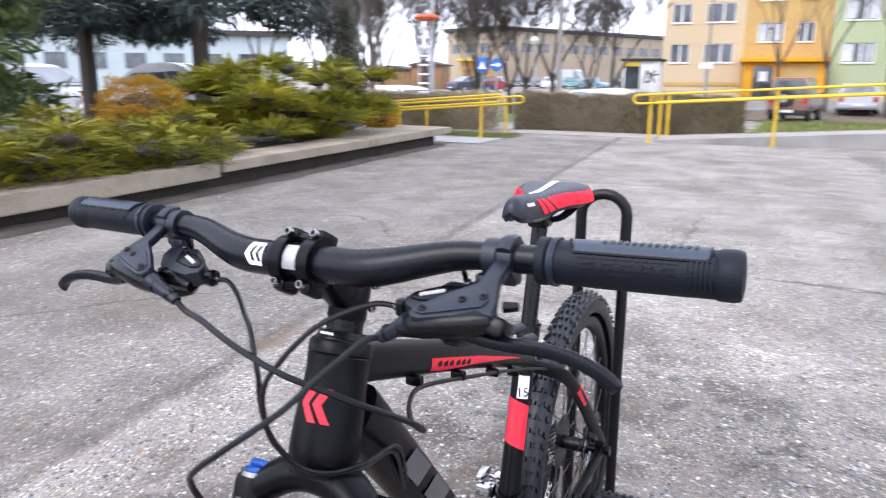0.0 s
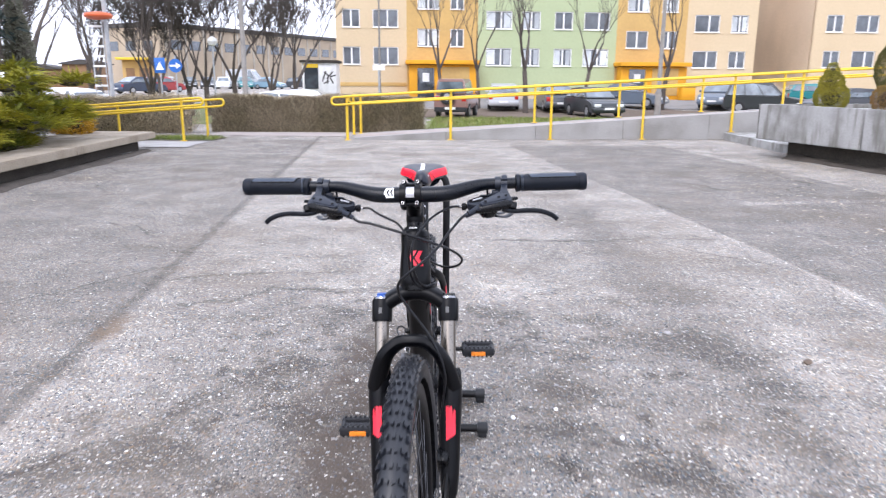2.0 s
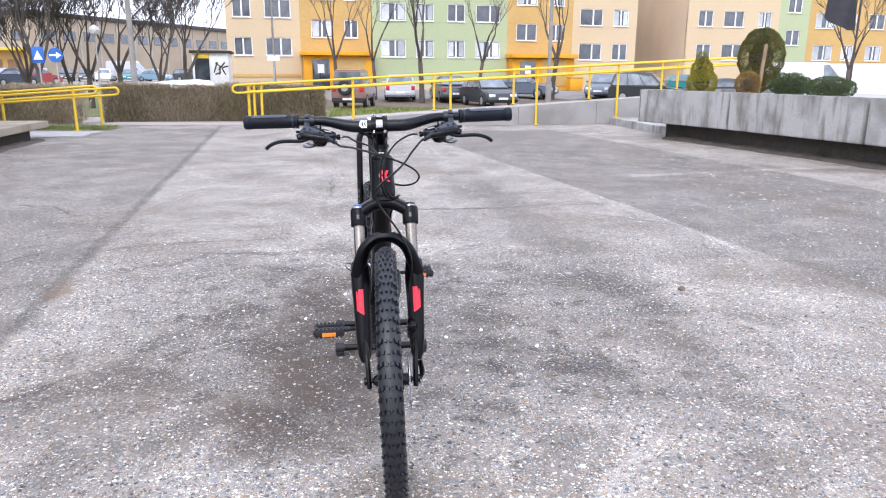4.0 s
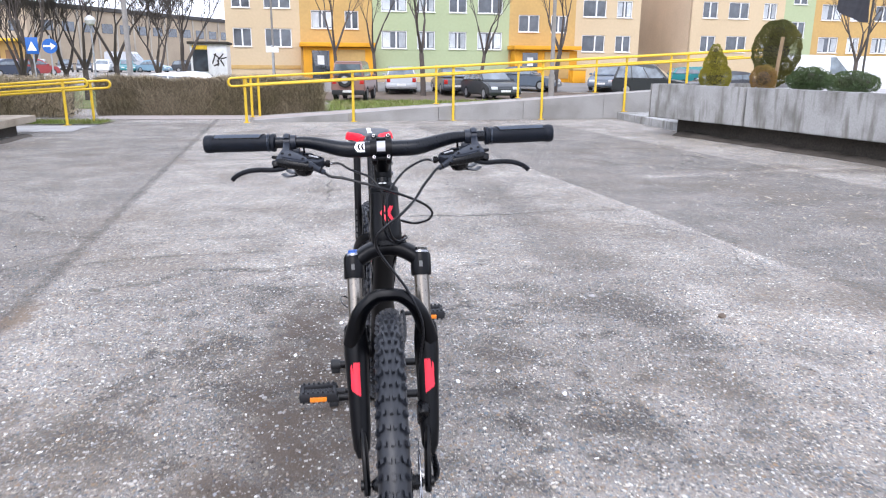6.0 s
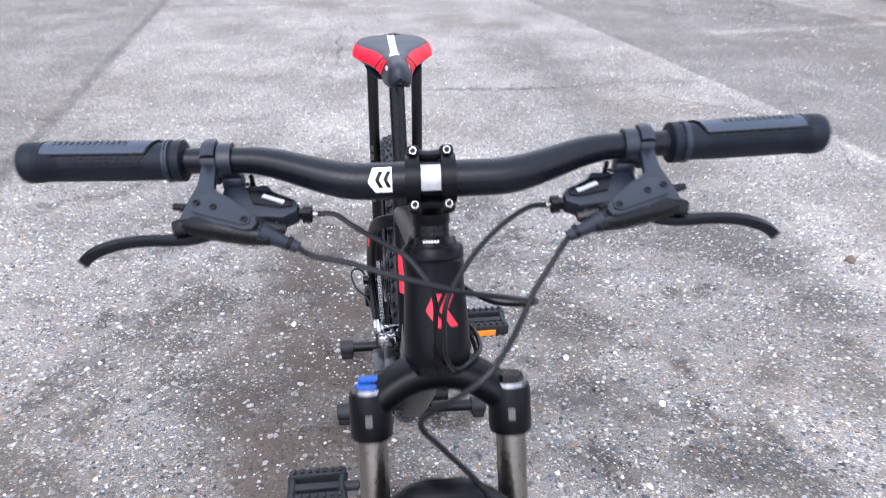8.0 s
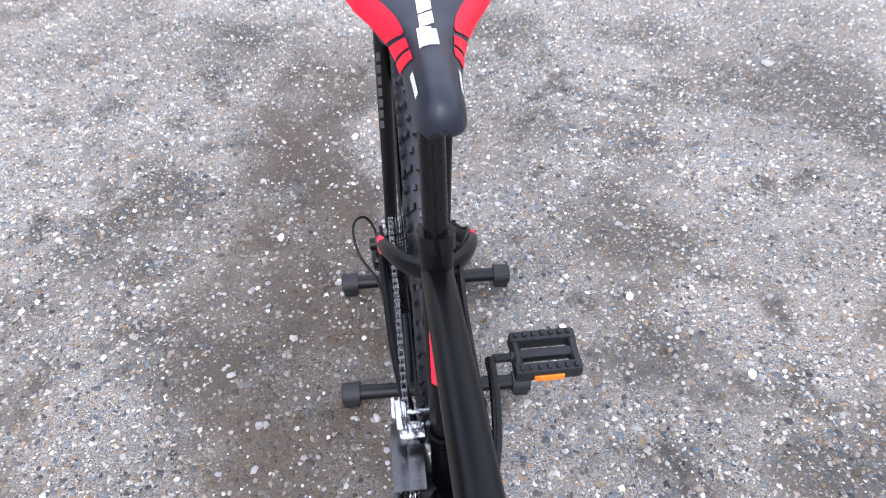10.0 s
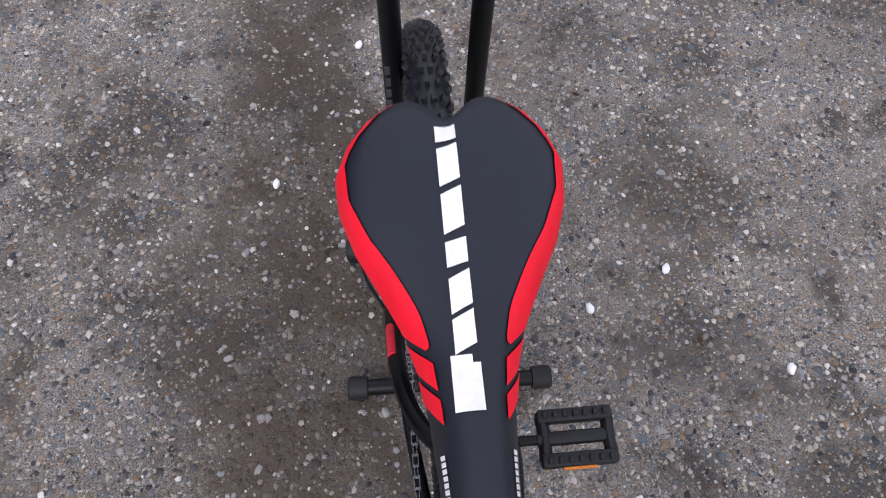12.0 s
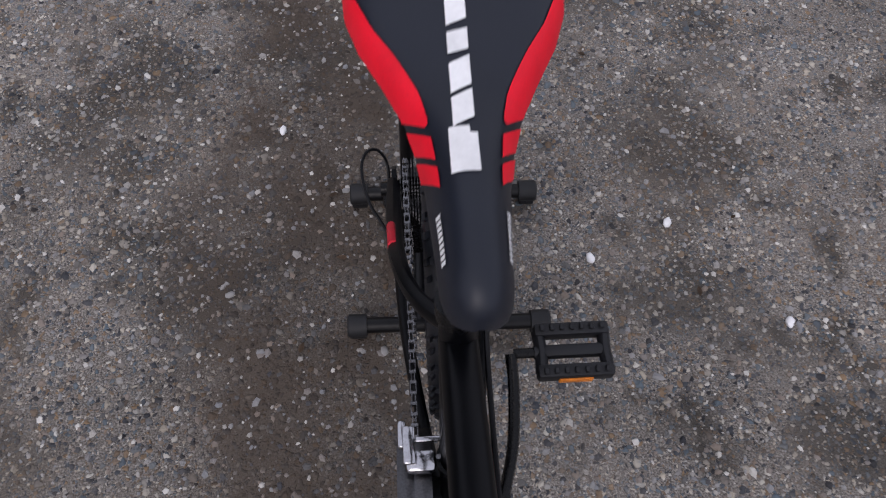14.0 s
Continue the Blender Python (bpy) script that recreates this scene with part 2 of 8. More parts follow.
    b = n.new("ShaderNodeBump")
    b.inputs["Strength"].default_value = 1.0
    b.inputs["Distance"].default_value = 0.008
    def dome(m, d, k):
        return math_("MULTIPLY", math_("MULTIPLY", m, rng(d, 0.0, 1.0, 1.0, 0.35)), k)

    hgt = math_("MAXIMUM", dome(grit_m, grit_d, 0.35), math_("MAXIMUM", dome(mid_m, mid_d, 0.62), dome(big_m, big_d, 1.0)))
    l.new(hgt, b.inputs["Height"])
    l.new(b.outputs[0], p.inputs["Normal"])
    return m


def glass_material(name, tint=(0.04, 0.05, 0.06)):
    """Window glass seen from outside: dark room behind, gloss on top."""
    m = material(name, tint, 0.06, 0, 0.1, 1.2, 3.0, 0, second=tuple(c * 2.5 for c in tint), amount=0.8, spec=0.9, coat=0.6, piece=0.5)
    return m


ASPHALT = asphalt_material()
BLACK = material("matt_black_paint", (0.0016, 0.0018, 0.0028), 0.34, 0, 0.2, 6, 300, 0.0, spec=0.17)
GLOSS = material("satin_black_alloy", (0.0022, 0.0024, 0.0032), 0.26, 0, 0.15, 9, 200, spec=0.24)
ANOD = material("dark_anodised_bar", (0.0024, 0.0036, 0.0066), 0.30, 0.0, 0.12, 7, 250, spec=0.26)
RUBBER = material("tyre_rubber", (0.0048, 0.0062, 0.0100), 0.44, 0, 0.3, 30, 400, 0.0004, second=(0.013, 0.014, 0.018), amount=0.6, spec=0.5)
# sky sheen on the grips' upper faces is put into this paler blue
GRIP = material("grip_sheen_rubber", (0.0190, 0.0310, 0.0530), 0.42, 0, 0.25, 30, 900, 0.0006, spec=0.55)
GRIPD = material("grip_core_rubber", (0.0042, 0.0068, 0.0125), 0.5, 0, 0.25, 30, 900, 0.0006, spec=0.22)
PLASTIC = material("dark_plastic", (0.0070, 0.0105, 0.0195), 0.42, 0, 0.15, 20, 500, 0.0001, spec=0.45)
PEDALP = material("pedal_resin", (0.0058, 0.0064, 0.0090), 0.6, 0, 0.2, 25, 500, 0.0002)
CABLE = material("cable_housing", (0.0040, 0.0042, 0.0060), 0.36, 0, 0.15, 40, 600, spec=0.30)
RED = material("red_decal", (0.80, 0.016, 0.042), 0.42, 0, 0.06, 20, 200)
REDV = material("red_vinyl", (0.95, 0.008, 0.028), 0.5, 0, 0.06, 20, 700, 0.0001, spec=0.28)
WHITE = material("white_print", (0.93, 0.93, 0.93), 0.45, 0, 0.05, 20, 300)
SCALEP = material("silver_scale_plate", (0.50, 0.50, 0.52), 0.4, 0.3, 0.1, 40, 300)
GREYD = material("grey_decal", (0.085, 0.085, 0.085), 0.4, 0, 0.1, 20, 300)
VINYL = material("saddle_vinyl", (0.0075, 0.0105, 0.0200), 0.42, 0, 0.12, 12, 1400, 0.00015, spec=0.44)
STEEL = material("bright_steel", (0.30, 0.30, 0.31), 0.24, 1.0, 0.1, 30, 300)
STANC = material("fork_stanchion_steel", (0.27, 0.245, 0.215), 0.3, 1.0, 0.08, 8, 200)
CHROME = material("chrome_plate", (0.52, 0.52, 0.54), 0.16, 1.0, 0.1, 30, 200)
DSTEEL = material("dark_steel", (0.10, 0.10, 0.105), 0.35, 1.0, 0.25, 30, 400)
BLUE = material("blue_anodised_dial", (0.014, 0.085, 0.36), 0.3, 0.3, 0.1, 30, 300)
ORANGE = material("orange_reflector", (0.85, 0.24, 0.015), 0.3, 0, 0.12, 60, 500, 0.0003)
STAND = material("stand_black_paint", (0.0035, 0.0035, 0.0045), 0.35, 0, 0.2, 10, 150, spec=0.3)
CAPRUB = material("stand_cap_plastic", (0.010, 0.0105, 0.0125), 0.6, 0, 0.25, 20, 250, 0.0002)

CONCRETE = material("stained_concrete", (0.34, 0.335, 0.325), 0.85, 0, 0.12, 2.4, 45, 0.003, second=(0.17, 0.165, 0.15), amount=0.8)
cn, cl = CONCRETE.node_tree.nodes, CONCRETE.node_tree.links
# run-off streaks down the faces, drawn out along z
cco, cmap, cstreak = cn.new("ShaderNodeTexCoord"), cn.new("ShaderNodeMapping"), cn.new("ShaderNodeTexNoise")
cmap.inputs["Scale"].default_value = (5.5, 5.5, 0.9)
cstreak.inputs["Scale"].default_value = 1.6
cstreak.inputs["Detail"].default_value = 7
cl.new(cco.outputs["Object"], cmap.inputs[0])
cl.new(cmap.outputs[0], cstreak.inputs["Vector"])
cfac, cmix = cn.new("ShaderNodeMapRange"), cn.new("ShaderNodeMix")
for ci, cv_ in enumerate((0.50, 0.66, 0.0, 0.75)):
    cfac.inputs[ci + 1].default_value = cv_
cl.new(cstreak.outputs[0], cfac.inputs[0])
cmix.data_type = "RGBA"
cmix.inputs[7].default_value = (0.125, 0.118, 0.098, 1)
chsv = cn["Principled BSDF"].inputs["Base Color"].links[0].from_socket
cl.new(chsv, cmix.inputs[6])
cl.new(cfac.outputs[0], cmix.inputs[0])
cl.new(cmix.outputs[2], cn["Principled BSDF"].inputs["Base Color"])
SLAB = material("weathered_slab", (0.31, 0.262, 0.20), 0.85, 0, 0.18, 2.2, 55, 0.003, second=(0.20, 0.16, 0.11), amount=0.8)
# planter recess shade is put into this dark brown; the kiosk roof shares it
DARKBASE = material("recess_shade_and_roof_brown", (0.045, 0.038, 0.030), 0.9, 0, 0.4, 4, 40, 0.006)
KERB = material("pale_kerb", (0.34, 0.33, 0.32), 0.85, 0, 0.15, 3, 60, 0.002)
YELLOW = material("yellow_rail_paint", (0.66, 0.44, 0.022), 0.45, 0, 0.08, 4, 60, 0, second=(0.52, 0.33, 0.02), amount=0.5)
SOIL = material("planting_soil", (0.055, 0.045, 0.035), 0.95, 0, 0.3, 3, 60, 0.01, second=(0.12, 0.10, 0.08), amount=0.6)
GRASS = material("winter_grass", (0.115, 0.150, 0.032), 0.9, 0, 0.5, 2.2, 14, 0.01, second=(0.17, 0.145, 0.075), amount=0.9)
BLADES = material("grass_blades", (0.15, 0.195, 0.035), 0.8, 0, 0.3, 1.2, 20, 0, second=(0.26, 0.22, 0.10), amount=0.8, piece=0.5)
DIRT = material("trodden_earth", (0.135, 0.10, 0.075), 0.95, 0, 0.25, 0.7, 25, 0.01, second=(0.09, 0.07, 0.05), amount=0.8)
FARROAD = material("car_park_paving", (0.22, 0.21, 0.205), 0.85, 0, 0.15, 0.6, 12, 0.002)
JUNIPER = material("juniper_foliage", (0.30, 0.27, 0.009), 0.7, 0, 0.3, 1.6, 20, 0, second=(0.105, 0.135, 0.007), amount=0.95, piece=0.6)
GOLDEN = material("golden_foliage", (0.52, 0.27, 0.005), 0.75, 0, 0.2, 2, 20, 0, second=(0.26, 0.18, 0.012), amount=0.6, piece=0.5)
THUJA = material("thuja_foliage", (0.115, 0.105, 0.022), 0.8, 0, 0.25, 2.5, 25, 0, second=(0.050, 0.062, 0.016), amount=0.8, piece=0.6)
BOXWOOD = material("boxwood_foliage", (0.045, 0.075, 0.022), 0.7, 0, 0.25, 3, 25, 0, second=(0.075, 0.11, 0.03), amount=0.7, piece=0.6)
RUSTBUSH = material("bronze_foliage", (0.19, 0.105, 0.028), 0.8, 0, 0.25, 3, 25, 0, second=(0.18, 0.15, 0.03), amount=0.7, piece=0.5)
GREYTHUJA = material("grey_thuja_scales", (0.135, 0.138, 0.100), 0.8, 0, 0.25, 1.5, 20, 0, second=(0.19, 0.18, 0.13), amount=0.7, piece=0.5)
SPRUCE = material("blue_spruce_needles", (0.031, 0.046, 0.040), 0.8, 0, 0.25, 1.5, 20, 0, second=(0.058, 0.080, 0.070), amount=0.7, piece=0.5)
HEDGE = material("leafless_hedge_twigs", (0.44, 0.365, 0.25), 0.9, 0, 0.3, 1.1, 20, 0, second=(0.27, 0.225, 0.13), amount=0.9, piece=0.8)
CONEM = material("golden_thuja_foliage", (0.27, 0.235, 0.018), 0.8, 0, 0.25, 2.5, 25, 0, second=(0.13, 0.13, 0.018), amount=0.8, piece=0.6)
PATHM = material("pinkish_path_slabs", (0.34, 0.295, 0.27), 0.85, 0, 0.15, 1.5, 30, 0.002)
GRIMY = material("grimy_ramp_concrete", (0.30, 0.292, 0.28), 0.85, 0, 0.10, 1.4, 40, 0.002, second=(0.19, 0.182, 0.168), amount=0.8)
BROWNB = material("brown_boarding", (0.26, 0.15, 0.075), 0.8, 0, 0.15, 2, 20)
TWIGC = material("bare_twigs", (0.085, 0.070, 0.060), 0.9, 0, 0.3, 5, 50, 0.0, piece=0.4)
# shade deep inside the shrubs, put into the colour of their solid hearts
HEARTSHADE = material("shrub_gap_shade", (0.045, 0.038, 0.026), 0.95, 0, 0.35, 6, 40, 0.01)
HEART = material("hedge_core_shade", (0.125, 0.10, 0.07), 0.95, 0, 0.5, 9, 60, 0.01, second=(0.06, 0.05, 0.034), amount=0.8)
BARK = material("grey_bark", (0.070, 0.058, 0.048), 0.9, 0, 0.3, 5, 50, 0.01)
STAKE = material("timber_stake", (0.26, 0.18, 0.10), 0.8, 0, 0.2, 6, 60, 0.001)
BEIGE = material("beige_render", (0.55, 0.435, 0.28), 0.9, 0, 0.05, 0.25, 6, 0, second=(0.50, 0.385, 0.24), amount=0.5)
OCHRE = material("ochre_render", (0.66, 0.36, 0.022), 0.9, 0, 0.05, 0.25, 6, 0, second=(0.60, 0.315, 0.018), amount=0.5)
ORANGEP = material("orange_entrance_paint", (0.70, 0.32, 0.006), 0.7, 0, 0.05, 0.5, 8)
GREENR = material("pale_green_render", (0.375, 0.43, 0.255), 0.9, 0, 0.05, 0.25, 6, 0, second=(0.335, 0.38, 0.225), amount=0.5)
GABLE = material("buff_gable_render", (0.60, 0.47, 0.33), 0.9, 0, 0.05, 0.2, 6)
UPVC = material("white_window_frame", (0.78, 0.78, 0.77), 0.4, 0, 0.04, 3, 40)
GLASS = glass_material("window_glass", (0.032, 0.038, 0.045))
# sky reflected in car windows is put into the paler tint
CARGLASS = glass_material("car_glass_sky_tint", (0.075, 0.092, 0.105))
CURTAIN = material("net_curtain", (0.60, 0.63, 0.65), 0.8, 0, 0.2, 1.5, 14, 0, second=(0.30, 0.33, 0.36), amount=0.6, piece=0.5)
ROOFD = material("dark_roof_edge", (0.06, 0.055, 0.05), 0.8, 0, 0.2, 2, 20)
ROOFR = material("red_tile_roof", (0.22, 0.062, 0.045), 0.8, 0, 0.2, 2, 20)
FARPALE = material("pale_pilaster_render", (0.42, 0.38, 0.32), 0.9, 0, 0.08, 0.3, 4, 0)
OCHRE = material("ochre_render", (0.50, 0.33, 0.12), 0.9, 0, 0.08, 0.4, 5, 0, second=(0.40, 0.26, 0.10), amount=0.5)
FARWALL = material("far_hall_render", (0.40, 0.325, 0.235), 0.9, 0, 0.08, 0.3, 4, 0, second=(0.31, 0.255, 0.19), amount=0.6)
CONCPOLE = material("concrete_lamp_post", (0.235, 0.22, 0.20), 0.85, 0, 0.15, 4, 40, 0.001)
PALEBLUE = material("pale_blue_render", (0.50, 0.57, 0.60), 0.9, 0, 0.06, 0.3, 5, 0, second=(0.44, 0.50, 0.53), amount=0.6)
CONIFER = material("dark_green_conifer", (0.062, 0.088, 0.018), 0.8, 0, 0.25, 1.5, 20, 0, second=(0.030, 0.045, 0.014), amount=0.8, piece=0.6)
GREYPOLE = material("galvanised_pole", (0.42, 0.43, 0.44), 0.5, 0.4, 0.12, 6, 60)
TYREC = material("car_tyre", (0.02, 0.02, 0.021), 0.8, 0, 0.2, 20, 80)
RIMC = material("car_rim", (0.45, 0.46, 0.47), 0.35, 0.8, 0.15, 20, 80)
LAMPR = material("red_tail_lamp", (0.45, 0.02, 0.015), 0.25, 0, 0.1, 20, 80)
LAMPW = material("clear_head_lamp", (0.70, 0.72, 0.73), 0.15, 0.2, 0.1, 20, 80)
PLATE = material("pale_plate", (0.70, 0.70, 0.68), 0.5, 0, 0.05, 20, 80)
BLUESIGN = material("blue_sign", (0.02, 0.13, 0.46), 0.4, 0, 0.05, 20, 80)
ORBOWL = material("orange_bowl_paint", (0.62, 0.12, 0.035), 0.5, 0, 0.1, 5, 60)
FLAGM = material("grey_banner_cloth", (0.085, 0.085, 0.10), 0.9, 0, 0.2, 5, 200)
PEBBLE = material("loose_stone_chips", (0.44, 0.425, 0.40), 0.75, 0, 0.2, 60, 500)
pn, pl = PEBBLE.node_tree.nodes, PEBBLE.node_tree.links
pgeo, pramp = pn.new("ShaderNodeNewGeometry"), pn.new("ShaderNodeValToRGB")
pramp.color_ramp.elements[0].color = (0.055, 0.055, 0.062, 1)
pramp.color_ramp.elements[1].color = (0.70, 0.68, 0.64, 1)
for pos, c in ((0.25, (0.13, 0.125, 0.12)), (0.5, (0.25, 0.20, 0.16)), (0.72, (0.24, 0.245, 0.255)), (0.90, (0.40, 0.375, 0.34))):
    pramp.color_ramp.elements.new(pos).color = (*c, 1)
pl.new(pgeo.outputs["Random Per Island"], pramp.inputs[0])
pl.new(pramp.outputs[0], pn["Principled BSDF"].inputs["Base Color"])
LITTER = material("dry_leaf_flakes", (0.46, 0.40, 0.31), 0.85, 0, 0.2, 30, 300, 0, second=(0.24, 0.18, 0.12), amount=0.6, piece=0.5)
LEAFM = material("fallen_leaf", (0.15, 0.10, 0.065), 0.85, 0, 0.25, 40, 300, 0, piece=0.6)


def paint(name, c):
    return material(name, c, 0.32, 0, 0.05, 2, 30, 0, second=tuple(v * 0.85 for v in c), amount=0.4, coat=0.5)


# ---- mesh helpers ----
def part(name, bm, mat, parent, label="", smooth=True, kind=""):
    """Links a bmesh as one mesh object under a thing or a part."""
    bmesh.ops.recalc_face_normals(bm, faces=bm.faces[:])
    me = bpy.data.meshes.new(name)
    for f in bm.faces:
        f.smooth = smooth
    bm.to_mesh(me)
    bm.free()
    if smooth:
        me.set_sharp_from_angle(angle=radians(38))
    me.materials.append(mat)
    ob = new(name, me)
    ob.parent = parent
    return tagged(ob, label, "", "", kind)


def thing(name, m, label, category, group="", kind=""):
    ob = new(name)
    ob.matrix_basis = m
    return tagged(ob, label, category, group, kind)


def single(name, bm, mat, label, category, group="", kind="", m=None, smooth=True):
    ob = part(name, bm, mat, None, "", smooth)
    if m is not None:
        ob.matrix_basis = m
    return tagged(ob, label, category, group, kind)


def raw(name, verts, faces, mat, parent=None, label="", category="", kind="", smooth=False):
    me = bpy.data.meshes.new(name)
    me.from_pydata(verts, [], faces)
    me.materials.append(mat)
    if smooth:
        me.shade_smooth()
    ob = new(name, me)
    ob.parent = parent
    return tagged(ob, label, category, "", kind)


def V(*a):
    return Vector(a)


def spline(ctrl, n=8):
    """Catmull-Rom curve through the control points."""
    c = [Vector(p) for p in ctrl]
    c = [c[0] * 2 - c[1]] + c + [c[-1] * 2 - c[-2]]
    out = []
    for i in range(1, len(c) - 2):
        for k in range(n):
            t = k / n
            a, b, d, e = c[i - 1], c[i], c[i + 1], c[i + 2]
            out.append(0.5 * (2 * b + (d - a) * t + (2 * a - 5 * b + 4 * d - e) * t * t + (3 * b - a - 3 * d + e) * t ** 3))
    out.append(c[-2])
    return out


def tube(bm, pts, r, seg=12, caps=True, up=None, power=2.0):
    """Sweeps a round, oval or boxy section along points; r: radius, or one (side, up) pair or number per point."""
    pts = [Vector(p) for p in pts]
    n = len(pts)
    rs = r if isinstance(r, list) else [r] * n
    rings, side = [], None
    for i, p in enumerate(pts):
        d = (pts[min(i + 1, n - 1)] - pts[max(i - 1, 0)]).normalized()
        if side is None:
            u = Vector(up) if up else (V(0, 0, 1) if abs(d.z) < 0.9 else V(0, 1, 0))
            side = d.cross(u).normalized()
        else:
            side = (side - d * side.dot(d)).normalized()
        nrm = side.cross(d)
        a, b = rs[i] if isinstance(rs[i], tuple) else (rs[i], rs[i])
        ring = []
        for k in range(seg):
            t = 2 * math.pi * k / seg
            c, s = math.cos(t), math.sin(t)
            if power != 2.0:
                q = (abs(c) ** power + abs(s) ** power) ** (-1 / power)
                c, s = c * q, s * q
            ring.append(bm.verts.new(p + side * (a * c) + nrm * (b * s)))
        rings.append(ring)
    for x, y in zip(rings, rings[1:]):
        for k in range(seg):
            bm.faces.new((x[k], x[(k + 1) % seg], y[(k + 1) % seg], y[k]))
    if caps:
        bm.faces.new(rings[0][::-1])
        bm.faces.new(rings[-1])
    return bm


def rod(bm, a, b, r, seg=12, r2=None):
    return tube(bm, [a, b], [r, r if r2 is None else r2], seg)


def box(bm, c, s, bevel=0.0, m=None, seg=2):
    """A box of size s about c, with rounded edges."""
    q = bmesh.new()
    bmesh.ops.create_cube(q, size=1.0)
    for v in q.verts:
        v.co = Vector((v.co.x * s[0], v.co.y * s[1], v.co.z * s[2]))
    if bevel:
        bmesh.ops.bevel(q, geom=q.edges[:], offset=bevel, segments=seg, affect="EDGES", profile=0.5)
    t = Matrix.Translation(c) @ (m if m is not None else Matrix.Identity(4))
    bmesh.ops.transform(q, matrix=t, verts=q.verts[:])
    join(bm, q)
    return bm


def join(bm, q):
    vs = {v: bm.verts.new(v.co) for v in q.verts}
    for f in q.faces:
        bm.faces.new([vs[v] for v in f.verts])
    q.free()


def lathe(bm, prof, c, axis="x", seg=48, closed=False):
    """Turns a profile of (along, radius) about an axis through c."""
    rings = []
    for a, r in prof:
        ring = []
        for k in range(seg):
            t = 2 * math.pi * k / seg
            u, w = r * math.cos(t), r * math.sin(t)
            o = {"x": (a, u, w), "y": (w, a, u), "z": (u, w, a)}[axis]
            ring.append(bm.verts.new((c[0] + o[0], c[1] + o[1], c[2] + o[2])))
        rings.append(ring)
    pairs = list(zip(rings, rings[1:])) + ([(rings[-1], rings[0])] if closed else [])
    for x, y in pairs:
        for k in range(seg):
            bm.faces.new((x[k], x[(k + 1) % seg], y[(k + 1) % seg], y[k]))
    if not closed:
        if prof[0][1] > 1e-6:
            bm.faces.new(rings[0][::-1])
        if prof[-1][1] > 1e-6:
            bm.faces.new(rings[-1])
    return bm


def prism(bm, outline, y0, y1, plane="xz"):
    """Extrudes an outline between two depths."""
    def at(a, b, d):
        return {"xz": (a, d, b), "xy": (a, b, d), "yz": (d, a, b)}[plane]
    lo = [bm.verts.new(at(a, b, y0)) for a, b in outline]
    hi = [bm.verts.new(at(a, b, y1)) for a, b in outline]
    n = len(lo)
    bm.faces.new(lo[::-1])
    bm.faces.new(hi)
    for k in range(n):
        bm.faces.new((lo[k], lo[(k + 1) % n], hi[(k + 1) % n], hi[k]))
    return bm


def moved(bm, m):
    bmesh.ops.transform(bm, matrix=m, verts=bm.verts[:])
    return bm


# ---- ground ----
def fall(x, y):
    """Height of the ground: level forecourt, falling gently to the car park behind, rising again to the flats."""
    t = min(max((y - 14.2) / 10.0, 0), 1)
    u = min(max((y - 37) / 12.0, 0), 1)
    return -0.6 * t * t * (3 - 2 * t) + 0.48 * u * u * (3 - 2 * u)


def ground_sheet():
    xs = [-900, -300, -120, -60, -35] + [-25 + 1.25 * i for i in range(53)] + [60, 120, 300, 900]
    ys = [-900, -300, -90, -40, -20, -10, -5, -2, 0, 2, 5, 8, 11, 13, 14.2] + [15 + i for i in range(12)] + [30, 34, 37, 38.5, 40, 41.5, 43, 44.5, 46, 47.5, 49, 60, 100, 200, 400, 1200]
    verts = [(x, y, fall(x, y)) for y in ys for x in xs]
    w = len(xs)
    faces = [(j * w + i, j * w + i + 1, (j + 1) * w + i + 1, (j + 1) * w + i) for j in range(len(ys) - 1) for i in range(w - 1)]
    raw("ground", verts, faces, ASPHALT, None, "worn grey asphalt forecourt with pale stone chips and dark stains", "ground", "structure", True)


ground_sheet()


def patch_sheet(name, x0, x1, y0, y1, lift, mat, label, cat, nx=14, ny=14, ragged=0.0):
    """A sheet that follows the ground a little above it."""
    verts, faces = [], []
    for j in range(ny + 1):
        for i in range(nx + 1):
            u, v = i / nx, j / ny
            x, y = x0 + (x1 - x0) * u, y0 + (y1 - y0) * v
            if ragged and (i in (0, nx) or j in (0, ny)):
                x += random.uniform(-ragged, ragged)
                y += random.uniform(-ragged, ragged)
            verts.append((x, y, fall(x, y) + lift))
    for j in range(ny):
        for i in range(nx):
            a = j * (nx + 1) + i
            faces.append((a, a + 1, a + nx + 2, a + nx + 1))
    return raw(name, verts, faces, mat, None, label, cat, "structure", True)


patch_sheet("lawn", -1.3, 30, 15.2, 33.8, 0.012, GRASS, "thin winter grass beside the ramp", "grass", 30, 20, 0.2)
patch_sheet("path", -5.4, -2.2, 14.0, 15.6, 0.008, PATHM, "pale pinkish path before the hedge", "path", 12, 6, 0.05)
patch_sheet("lawn", -6.4, -4.8, 12.85, 13.5, 0.014, GRASS, "small tuft of grass at the foot of a yellow rail", "grass", 8, 6, 0.12)
patch_sheet("paving", -6.6, -4.75, 11.25, 12.45, 0.010, KERB, "pale worn paving strip between planter and handrail", "paving", 10, 6, 0.05)
patch_sheet("earth", -2.5, 26, 33.6, 41, 0.03, DIRT, "bare brown trodden earth under parked cars", "ground", 24, 16, 0.5)
patch_sheet("pavement", -70, 70, 41.5, 49.2, 0.02, FARROAD, "pale paving before the flats", "pavement", 30, 6)
patch_sheet("lawn", -60, -7, 27, 45, 0.02, GRASS, "grass verge with bare trees", "grass", 24, 14, 0.5)

